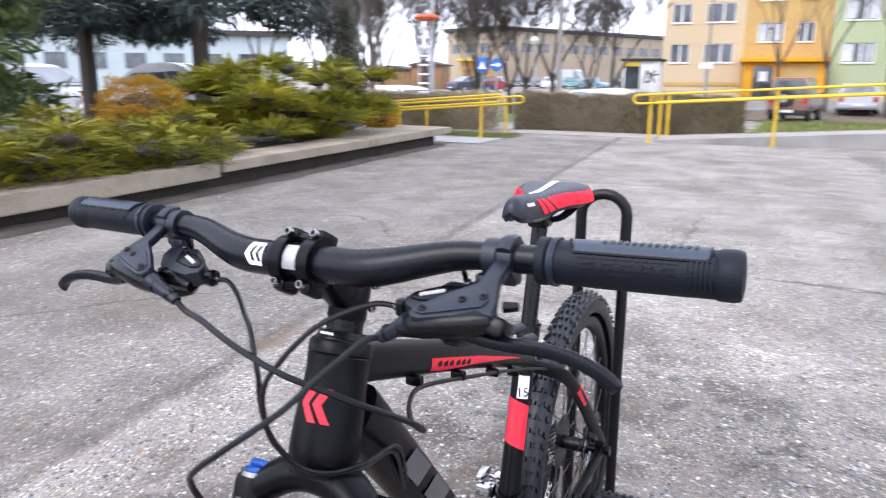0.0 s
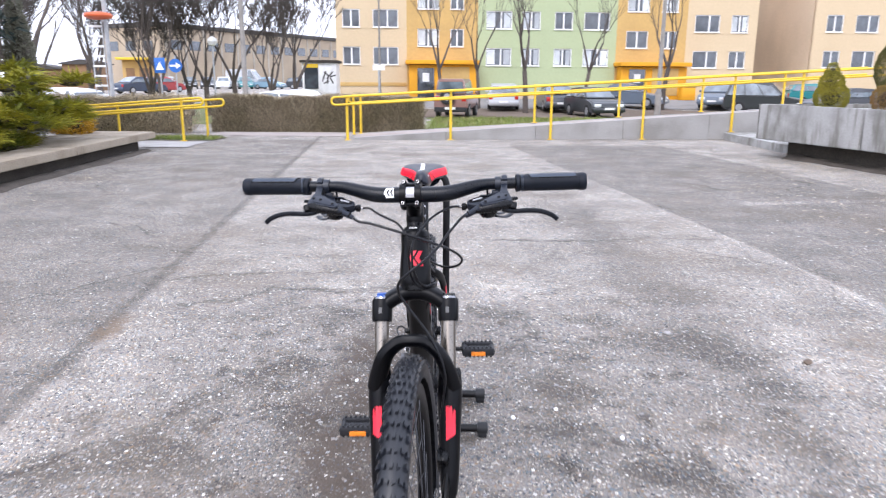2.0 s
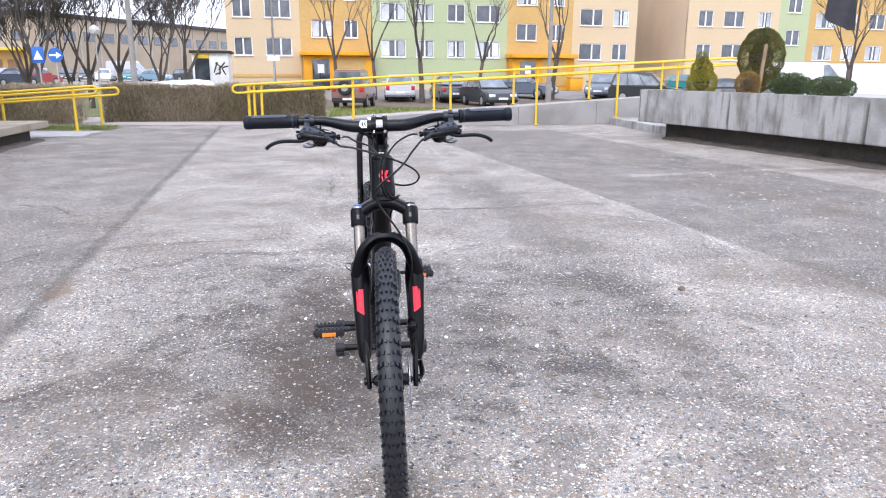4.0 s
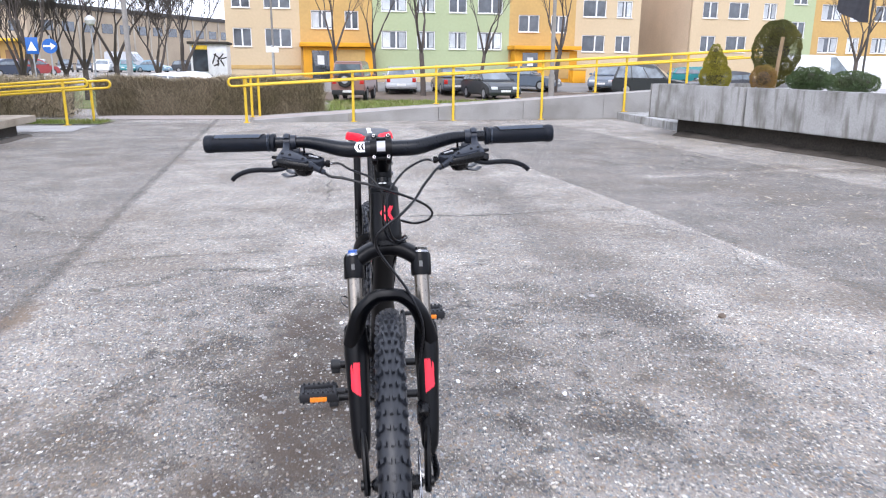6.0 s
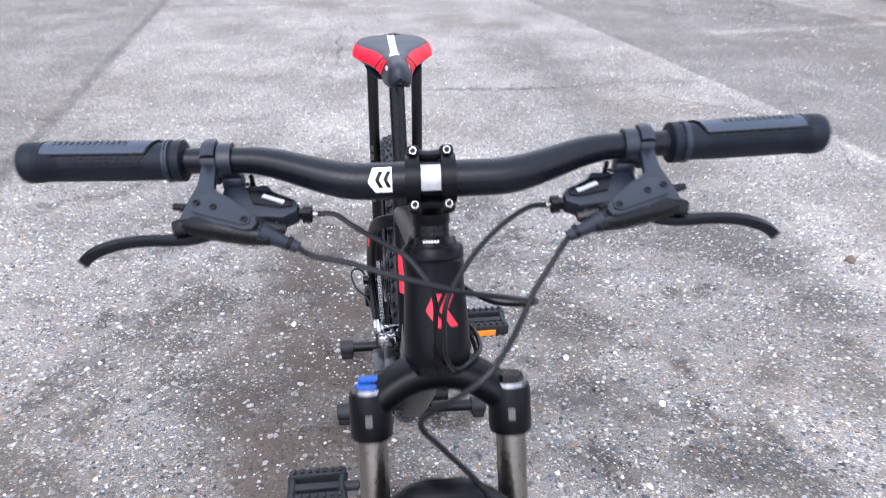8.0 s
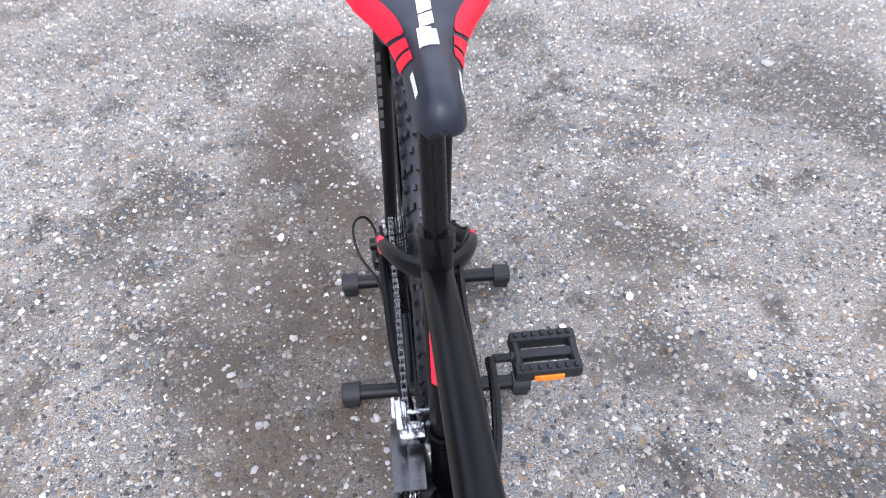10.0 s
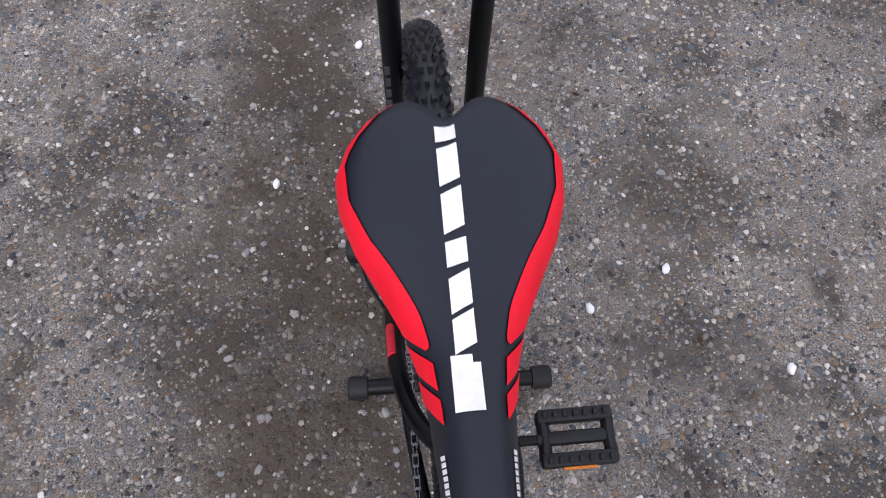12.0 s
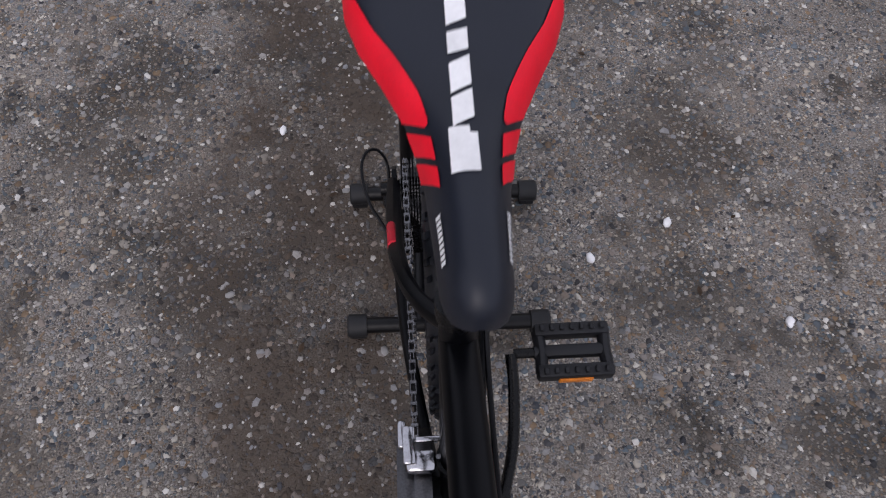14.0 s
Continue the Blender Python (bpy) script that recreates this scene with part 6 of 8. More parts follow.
# wheels
def wheel(name, c, rear):
    hub = bmesh.new()
    w = 0.05 if not rear else 0.062
    lathe(hub, [(-w, 0.009), (-w + 0.01, 0.016), (-0.030, 0.016), (-0.029, 0.027), (-0.025, 0.027), (-0.024, 0.015), (0.024, 0.015), (0.025, 0.027), (0.029, 0.027), (0.030, 0.016), (w - 0.01, 0.016), (w, 0.009)], c, "x", 24)
    if not rear:
        moved(hub, STEER_W)
    root = part(name, hub, GLOSS, bike, "black hub of the %s wheel" % ("rear" if rear else "front"))

    def add(nm, bm, mat, label="", smooth=True):
        return part(nm, bm if rear else moved(bm, STEER_W), mat, root, label, smooth)
    bm = bmesh.new()
    prof = []
    for k in range(15):
        a = -2.25 + 4.5 * k / 14
        prof.append((0.0262 * math.sin(a), R_TYRE - 0.0062 - 0.0262 + 0.0262 * math.cos(a)))
    lathe(bm, prof, c, "x", 96)
    bmesh.ops.delete(bm, geom=[f for f in bm.faces if len(f.verts) > 4], context="FACES")
    add("tyre", bm, RUBBER, "black knobbly tyre")
    bm = bmesh.new()
    lathe(bm, [(-0.0125, 0.286), (-0.0135, 0.272), (-0.008, 0.262), (0, 0.2585), (0.008, 0.262), (0.0135, 0.272), (0.0125, 0.286), (0.010, 0.284), (0, 0.276), (-0.010, 0.284)], c, "x", 80, True)
    add("rim", bm, BLACK, "black double-wall rim")
    # tread knobs: centre pairs, inner and outer shoulders
    verts, faces = [], []
    n = 84
    g = random.Random(4)

    def knob(a, x, wx, lt, h, twist):
        lean = x / 0.0262
        lean = max(-1.15, min(1.15, lean * 1.05))
        rr = R_TYRE - 0.0062 - 0.0262
        base = len(verts)
        for dx, dt, dr in ((-1, -1, -0.001), (1, -1, -0.001), (1, 1, -0.001), (-1, 1, -0.001), (-0.8, -0.8, h), (0.8, -0.8, h), (0.8, 0.8, h), (-0.8, 0.8, h)):
            ang = lean + dx * wx / 0.0262
            rad = 0.0262 + dr
            xx, r = rad * math.sin(ang), rr + rad * math.cos(ang)
            th = a + (dt * lt + dx * twist) / R_TYRE
            verts.append((c[0] + xx, c[1] + r * math.cos(th), c[2] + r * math.sin(th)))
        for f in ((0, 1, 5, 4), (1, 2, 6, 5), (2, 3, 7, 6), (3, 0, 4, 7), (4, 5, 6, 7)):
            faces.append(tuple(base + i for i in f))
    for k in range(n):
        a = 2 * math.pi * k / n
        if k % 2:
            knob(a, -0.0048, 0.0030, 0.0044, 0.0060, 0.001)
            knob(a, 0.0048, 0.0030, 0.0044, 0.0060, -0.001)
        else:
            knob(a, 0, 0.0030, 0.0052, 0.0062, 0)
        for s in (-1, 1):
            if k % 2:
                knob(a, s * 0.0148, 0.0032, 0.0048, 0.0058, s * 0.002)
            if k % 2 == 0:
                knob(a, s * 0.0105, 0.0026, 0.0046, 0.0056, 0)
            knob(a + 0.012 * (k % 2), s * 0.0232, 0.0030, 0.0050, 0.0058, s * 0.002)
    q = bmesh.new()
    vs = [q.verts.new(v) for v in verts]
    for f in faces:
        q.faces.new([vs[i] for i in f])
    t = add("tread", q, RUBBER, "", False)
    t["kind"] = "stuff"
    for k in range(32):
        a = 2 * math.pi * (k + 0.5) / 32
        s = -1 if k % 2 else 1
        b = a + (0.9 if (k // 2) % 2 else -0.9)
        bm = bmesh.new()
        rod(bm, V(c[0] + 0.027 * s, c[1] + 0.024 * math.cos(b), c[2] + 0.024 * math.sin(b)), V(c[0] + 0.003 * s, c[1] + 0.262 * math.cos(a), c[2] + 0.262 * math.sin(a)), 0.0010, 4)
        add("spoke", bm, DSTEEL)
    bm = bmesh.new()
    lathe(bm, [(0.0435, 0.064), (0.0435, 0.080), (0.0455, 0.080), (0.0455, 0.064)], c, "x", 48, True)
    add("brake_disc", bm, STEEL, "steel brake disc")
    for k in range(6):
        a = k * math.pi / 3
        bm = bmesh.new()
        tube(bm, [V(c[0] + 0.0445, c[1] + 0.018 * math.cos(a), c[2] + 0.018 * math.sin(a)), V(c[0] + 0.0445, c[1] + 0.066 * math.cos(a + 0.5), c[2] + 0.066 * math.sin(a + 0.5))], [(0.003, 0.001)] * 2, 6)
        add("disc_arm", bm, STEEL)
    bm = bmesh.new()
    rod(bm, V(c[0] - w - 0.018, c[1], c[2]), V(c[0] + w + 0.018, c[1], c[2]), 0.006, 10)
    lathe(bm, [(w + 0.010, 0.011), (w + 0.022, 0.011)], c, "x", 12)
    lathe(bm, [(-w - 0.022, 0.011), (-w - 0.010, 0.011)], c, "x", 12)
    add("axle", bm, GLOSS)
    if not rear:
        bm = bmesh.new()
        box(bm, (c[0] + 0.010, c[1] - 0.175, c[2] - 0.075), (0.010, 0.020, 0.075), 0.004, Matrix.Rotation(radians(-66), 4, "X"))
        add("spoke_reflector", bm, ORANGE, "amber spoke reflector")
        bm = bmesh.new()
        tube(bm, spline([(w + 0.02, c[1], c[2]), (w + 0.028, c[1] + 0.012, c[2] + 0.01), (w + 0.024, c[1] + 0.045, c[2] + 0.03)], 5), [(0.007, 0.004)] * 11, 8)
        add("quick_release", bm, GLOSS, "black quick release lever")
    return root


wheel("front_wheel", FRONT_AXLE, False)
rear_wheel = wheel("rear_wheel", REAR_AXLE, True)


# fork
def fork():
    x0, xl = 0.0698, 0.0730

    def crown(name, bm, mat, parent, label=""):
        return steered(name, moved(bm, Matrix.Translation((0, 0, -0.006))), mat, parent, label)

    # stanchion line, parallel to the steering axis
    def st(z, x=0.0, fwd=0.0):
        return V(x, -0.024 + (z - 0.70) * AXIS.y / AXIS.z - fwd, z)
    bm = bmesh.new()
    pts = spline([(-x0, st(0.708).y, 0.708), (-0.058, st(0.722).y, 0.722), (-0.030, -0.006, 0.736), (0, -0.002, 0.740), (0.030, -0.006, 0.736), (0.058, st(0.722).y, 0.722), (x0, st(0.708).y, 0.708)], 6)
    n = len(pts)
    tube(bm, pts, [(0.021 - 0.004 * abs(i / (n - 1) * 2 - 1), 0.0165 - 0.001 * abs(i / (n - 1) * 2 - 1)) for i in range(n)], 20, up=(0, 0, 1), power=2.6)
    root = crown("fork", bm, BLACK, bike, "black suspension fork crown")
    for s in (-1, 1):
        bm = bmesh.new()
        tube(bm, [st(0.684, s * x0), st(0.688, s * x0), st(0.722, s * x0), st(0.727, s * x0)], [0.0205, 0.0215, 0.0215, 0.0200], 24)
        crown("crown_leg", bm, BLACK, root)
        bm = bmesh.new()
        tube(bm, [st(0.58, s * x0), st(0.69, s * x0)], 0.0150, 24)
        steered("stanchion", bm, STANC, root, "polished steel stanchion")
        bm = bmesh.new()
        tube(bm, [st(0.727, s * x0), st(0.731, s * x0)], [0.0185, 0.0178], 20)
        crown("cap_ring", bm, STEEL, root, "silver cap ring")
        bm = bmesh.new()
        if s < 0:
            tube(bm, [st(0.7305, s * x0), st(0.732, s * x0), st(0.734, s * x0)], [0.0150, 0.0150, 0.0120], 16)
            box(bm, st(0.7365, s * x0 + 0.004), (0.030, 0.009, 0.006), 0.002)
            crown("lockout_dial", bm, BLUE, root, "blue lockout dial")
        else:
            tube(bm, [st(0.731, s * x0), st(0.737, s * x0)], [0.0150, 0.0140], 6)
            crown("top_cap", bm, GLOSS, root, "black air cap")
        # lower leg: broad shoulder at the arch, slimmer towards the axle
        bm = bmesh.new()
        zs = [0.592, 0.587, 0.566, 0.538, 0.50, 0.45, 0.40, 0.365, 0.348]
        rr = [(0.0190, 0.0190), (0.0225, 0.022), (0.0245, 0.025), (0.0255, 0.026), (0.0235, 0.0235), (0.0215, 0.0215), (0.0200, 0.020), (0.017, 0.018), (0.010, 0.013)]
        tube(bm, [st(z, s * xl - s * 0.004 * (0.6 - z) / 0.25) for z in zs], rr, 20, up=(0, 1, 0))
        leg = steered("lower_leg", bm, BLACK, root)
        bm = bmesh.new()
        tube(bm, spline([st(0.40, s * 0.066, 0.006), V(s * 0.062, FA.y + 0.022, 0.365), V(s * 0.060, FA.y, FA.z), V(s * 0.060, FA.y - 0.004, FA.z - 0.016)], 5), [(0.007, 0.015)] * 16, 10, up=(0, 1, 0))
        steered("fork_dropout", bm, BLACK, root)
        # red decal on the front of the leg
        bm = bmesh.new()
        cx = s * xl - s * 0.004 * 0.5
        wrap(bm, [((-0.010 + 0.004 * s, 0.522), (0.010 + 0.004 * s, 0.522), (0.010 + 0.004 * s, 0.466 + 0.006 * s), (-0.010 + 0.004 * s, 0.466 - 0.006 * s))], lambda z: st(z, cx), lambda z: float(np.interp(z, [0.45, 0.5, 0.545], [0.0205, 0.0225, 0.025])), 0.0012, AXIS, (0, -0.934, 0.358), 6)
        steered("red_decal", bm, RED, leg)
        bm = bmesh.new()
        wrap(bm, [((-0.004, 0.710), (0.003, 0.710), (0.003, 0.699), (-0.004, 0.699))], lambda z: st(z, s * x0), lambda z: 0.0215, 0.0006, AXIS, (0, -0.934, 0.358), 4)
        crown("crown_mark", bm, GREYD, root)
    # arch over the tyre, in front of the legs
    bm = bmesh.new()
    pts = spline([(-0.078, st(0.560).y - 0.006, 0.560), (-0.070, st(0.59).y - 0.022, 0.594), (-0.054, st(0.62).y - 0.038, 0.632), (-0.027, st(0.65).y - 0.046, 0.654), (0, st(0.65).y - 0.048, 0.659), (0.027, st(0.65).y - 0.046, 0.654), (0.054, st(0.62).y - 0.038, 0.632), (0.070, st(0.59).y - 0.022, 0.594), (0.078, st(0.560).y - 0.006, 0.560)], 5)
    n = len(pts)
    tube(bm, pts, [(0.020 + 0.002 * abs(i / (n - 1) * 2 - 1), 0.0125 + 0.005 * abs(i / (n - 1) * 2 - 1) ** 2) for i in range(n)], 14, up=(0, 0, 1), power=2.6)
    steered("fork_arch", bm, BLACK, root)
    # steerer below the crown and lower headset race
    bm = bmesh.new()
    tube(bm, [on_axis(0.735), on_axis(0.745)], [0.029, 0.031], 24)
    steered("headset_race", bm, GLOSS, root)
    # front brake caliper on the bike's left leg
    bm = bmesh.new()
    box(bm, (0.058, -0.135, 0.425), (0.026, 0.034, 0.052), 0.008, Matrix.Rotation(0.5, 4, "X"))
    box(bm, (0.060, -0.118, 0.452), (0.018, 0.024, 0.02), 0.004)
    steered("brake_caliper", bm, GLOSS, root, "black disc brake caliper")


fork()


# handlebar, stem, grips
TURN = STEER_BAR
BC = BAR_HEAD


def bar_point(x):
    a = abs(x)
    k = min(max((a - 0.055) / 0.11, 0), 1)
    k = k * k * (3 - 2 * k)
    return V(x, BC.y + 0.019 * k + 0.06 * max(a - 0.16, 0), BC.z + 0.0165 * k + 0.004 * max(a - 0.16, 0))


def bar_radius(x):
    return float(np.interp(abs(x), [0, 0.075, 0.165, 0.40], [0.0159, 0.0157, 0.0112, 0.0111]))


def handlebar():
    bm = bmesh.new()
    xs = [-0.352 + 0.704 * i / 64 for i in range(65)]
    tube(bm, [bar_point(x) for x in xs], [bar_radius(x) for x in xs], 22)
    root = steered("handlebar", bm, ANOD, bike, "black riser handlebar")
    # square mark and centre plate on the bar
    bm = bmesh.new()
    face = (0, -0.90, 0.43)
    wrap(bm, [((-0.011, -0.049), (-0.011, -0.033), (0.002, -0.033), (0.002, -0.0535)), ((0.002, -0.0535), (0.002, -0.033), (0.011, -0.033), (0.011, -0.0475))], lambda v: bar_point(v), lambda v: bar_radius(v), 0.0006, (1, 0, 0), face, 6)
    mk = steered("bar_mark", bm, WHITE, root, "white square mark with dark arrows")
    bm = bmesh.new()
    for v in (-0.0475, -0.0405):
        wrap(bm, [((0.000, v), (0.000, v + 0.0035), (0.007, v + 0.007), (0.007, v + 0.0035)), ((0.000, v), (0.000, v + 0.0035), (-0.007, v + 0.007), (-0.007, v + 0.0035))], lambda q: bar_point(q), lambda q: bar_radius(q), 0.0012, (1, 0, 0), face, 4)
    steered("arrow_print", bm, BLACK, mk)
    for s in (-1, 1):
        # grip with an end collar, a flange and a smooth raised palm panel
        bm = bmesh.new()
        st = [(0.213, 0.0145), (0.2145, 0.0178), (0.221, 0.0178), (0.2225, 0.0156), (0.229, 0.0162), (0.26, 0.0168), (0.32, 0.0168), (0.340, 0.0165), (0.3415, 0.0176), (0.352, 0.0178), (0.3562, 0.0164), (0.3575, 0.010)]
        tube(bm, [bar_point(s * a) for a, _ in st], [r for _, r in st], 28)
        g = steered("grip", bm, GRIPD, root, "dark rubber grip with ribs and raised panels")
        up_f = (0, -0.30, 0.954)
        # palm panel with a raised border, ribs across its top and blocks along the front
        bm = bmesh.new()
        wrap(bm, [((-0.016, s * 0.234), (-0.016, s * 0.334), (0.010, s * 0.336), (0.010, s * 0.244))], lambda v: bar_point(v), lambda v: 0.0168, 0.0010, (1, 0, 0), up_f, 12)
        panel = steered("palm_panel", bm, GRIP, g)
        edge = [(-0.016, 0.234), (-0.016, 0.334), (0.010, 0.337), (0.010, 0.244)]
        bm = bmesh.new()
        ring = []
        for (u0, v0), (u1, v1) in zip(edge, edge[1:] + edge[:1]):
            for i in range(6):
                u, v = (u0 + (u1 - u0) * i / 6) * s, s * (v0 + (v1 - v0) * i / 6)
                up = Vector(up_f)
                side = Vector((1, 0, 0)).cross(up)
                ring.append(bar_point(v) + (up * math.cos(s * u / 0.018) + side * math.sin(s * u / 0.018)) * 0.0173)
        tube(bm, ring + ring[:1], 0.0012, 6)
        steered("panel_border", bm, GLOSS, g)
        for k in range(13):
            x = s * (0.262 + 0.0052 * k)
            bm = bmesh.new()
            wrap(bm, [((-0.010, x), (-0.010, x + s * 0.0024), (-0.001, x + s * 0.0024), (-0.001, x))], lambda v: bar_point(v), lambda v: 0.0176, 0.0010, (1, 0, 0), up_f, 4)
            steered("rib", bm, GLOSS, panel)
        # rows of small squares, slanted raised bars between them, tall ribs at the outer end
        for k in range(14):
            x = s * (0.246 + 0.0052 * k)
            bm = bmesh.new()
            for u0, u1 in ((0.0122, 0.0142), (0.0232, 0.0256)):
                wrap(bm, [((u0, x), (u0, x + s * 0.0032), (u1, x + s * 0.0032), (u1, x))], lambda v: bar_point(v), lambda v: 0.0166, 0.0016, (1, 0, 0), up_f, 3)
            steered("tread_block", bm, GRIPD, g)
        for k in range(5):
            x = s * (0.250 + 0.0135 * k)
            for x1, x2, u0, u1 in ((0.0, 0.0035, 0.0158, 0.0215), (0.0045, 0.0105, 0.0158, 0.0178), (0.0045, 0.0105, 0.0195, 0.0215)):
                bm = bmesh.new()
                wrap(bm, [((u0, x + s * x1), (u0, x + s * x2), (u1, x + s * (x2 - 0.0015)), (u1, x + s * (x1 - 0.0015)))], lambda v: bar_point(v), lambda v: 0.0166, 0.0017, (1, 0, 0), up_f, 3)
                steered("raised_bar", bm, GRIPD, g)
        for k in range(6):
            x = s * (0.3210 + 0.0033 * k)
            bm = bmesh.new()
            wrap(bm, [((0.0122 - 0.0010 * k, x), (0.0122 - 0.0010 * k, x + s * 0.0017), (0.034, x + s * 0.0017), (0.034, x))], lambda v: bar_point(v), lambda v: 0.0166, 0.0017, (1, 0, 0), up_f, 8)
            steered("end_rib", bm, GRIPD, g)
        for x in (0.2260, 0.2285):
            bm = bmesh.new()
            lathe(bm, [(-0.0006, 0.0168), (-0.0006, 0.0182), (0.0006, 0.0182), (0.0006, 0.0168)], bar_point(s * x), "x", 28, True)
            steered("collar_ridge", bm, GRIP, g)
    return root


bar = handlebar()


def dot(name, p, axis, r, h, mat, parent, hole=0.45):
    """A small round screw head with a sunk centre."""
    bm = bmesh.new()
    q = bmesh.new()
    lathe(q, [(0.0, r), (h * 0.8, r), (h, r * 0.85), (h, r * hole), (h * 0.35, r * hole * 0.8)], (0, 0, 0), "z", 14)
    bmesh.ops.transform(q, matrix=Matrix.Translation(p) @ Vector(axis).to_track_quat("Z", "Y").to_matrix().to_4x4(), verts=q.verts[:])
    join(bm, q)
    return steered(name, bm, mat, parent)


TILT_F = Matrix.Rotation(radians(-29), 4, "X")


def stem():
    bm = bmesh.new()
    tube(bm, [on_axis(0.870), on_axis(0.873), on_axis(0.908), on_axis(0.911)], [0.0175, 0.0190, 0.0190, 0.0175], 24)
    tube(bm, spline([on_axis(0.888), V(0, 0.030, 0.914), V(0, BC.y + 0.016, BC.z - 0.006)], 4), [(0.0150, 0.0165)] * 3 + [(0.0165, 0.0165)] * 3 + [(0.0205, 0.017)] * 3, 20, power=3.0)
    root = steered("stem", bm, BLACK, bike, "black stem with a four-bolt face plate")
    for s in (-1, 1):
        bm = bmesh.new()
        lathe(bm, [(s * 0.0215, 0.0162), (s * 0.0215, 0.0215), (s * 0.0095, 0.0215), (s * 0.0095, 0.0162)], BC, "x", 28, True)
        for z in (-0.0224, 0.0224):
            box(bm, BC + TILT_F @ V(s * 0.0145, 0.004, z), (0.0125, 0.024, 0.0125), 0.004, TILT_F)
        steered("clamp_band", bm, BLACK, root)
        for z in (-0.0224, 0.0224):
            hd = dot("bolt", BC + TILT_F @ V(s * 0.0145, -0.0095, z), TILT_F @ V(0, -1, 0), 0.0038, 0.0048, STEEL, root, 0.62)
            bm = bmesh.new()
            q = bmesh.new()
            lathe(q, [(0, 0.0026), (0.0030, 0.0026)], (0, 0, 0), "z", 6)
            bmesh.ops.transform(q, matrix=Matrix.Translation(BC + TILT_F @ V(s * 0.0145, -0.0095, z)) @ (TILT_F @ V(0, -1, 0)).to_track_quat("Z", "Y").to_matrix().to_4x4(), verts=q.verts[:])
            join(bm, q)
            steered("hex_socket", bm, BLACK, hd)
    for z in (-0.0215, 0.0215):
        bm = bmesh.new()
        tube(bm, spline([BC + TILT_F @ V(-0.013, 0.000, z), BC + TILT_F @ V(0, -0.001, z * 0.93), BC + TILT_F @ V(0.013, 0.000, z)], 4), [(0.0060, 0.0042)] * 9, 10, up=(0, 0, 1), power=2.8)
        steered("plate_bridge", bm, BLACK, root)
    bm = bmesh.new()
    wrap(bm, [((-0.012, -0.0085), (-0.012, 0.0085), (0.011, 0.0085), (0.011, -0.0085))], lambda v: BC + V(v, 0, 0), lambda v: 0.0168, 0.0006, (1, 0, 0), (0, -0.90, 0.43), 6)
    steered("centre_plate", bm, SCALEP, root, "silver-white scale plate")
    for z0, z1, r0, r1 in ((0.850, 0.8535, 0.0280, 0.0272), (0.8538, 0.8600, 0.0255, 0.0230), (0.8602, 0.8650, 0.0178, 0.0178), (0.8653, 0.8700, 0.0178, 0.0178)):
        bm = bmesh.new()
        tube(bm, [on_axis(z0), on_axis(z1)], [r0, r1], 28)
        steered("headset_spacer", bm, GLOSS, root)
    bm = bmesh.new()
    for u in (-0.009, -0.0062, -0.0034, -0.0006, 0.0022, 0.0050):
        wrap(bm, [((u, 0.8557), (u + 0.0020, 0.8557), (u + 0.0020, 0.8580), (u, 0.8580))], on_axis, lambda z: 0.0250, 0.0004, AXIS, (0, -0.934, 0.358), 2)
    steered("headset_print", bm, WHITE, root, "small white printed bars")
    bm = bmesh.new()
    tube(bm, [on_axis(0.911), on_axis(0.9145)], [0.0168, 0.0150], 20)
    steered("top_cap", bm, GLOSS, root)
    for z in (0.880, 0.900):
        c = on_axis(z) + V(0.018, 0.012, 0)
        dot("pinch_bolt", c, (1, 0, 0), 0.0042, 0.004, STEEL, root)
    return root


stem()


# slanted working plane of the brake levers: v runs forward and down from the clamp
PL_O, PL_V, PL_N = V(0, 0.0129, 0.9626), V(0, -0.888, -0.460), V(0, -0.460, 0.888)


def slab(outline, s, top, thick, bevel):
    """A rounded plate on the lever plane; outline in (x, v), top = height over the plane."""
    bm = bmesh.new()
    ring = [PL_O + V(s * x, 0, 0) + PL_V * v for x, v in outline]
    hi = [bm.verts.new(p + PL_N * top) for p in ring]
    lo = [bm.verts.new(p + PL_N * (top - thick)) for p in ring]
    n = len(ring)
    bm.faces.new(hi)
    bm.faces.new(lo[::-1])
    for k in range(n):
        bm.faces.new((hi[k], lo[k], lo[(k + 1) % n], hi[(k + 1) % n]))
    bmesh.ops.recalc_face_normals(bm, faces=bm.faces[:])
    bmesh.ops.bevel(bm, geom=bm.edges[:], offset=bevel, segments=2, affect="EDGES", profile=0.6)
    return bm


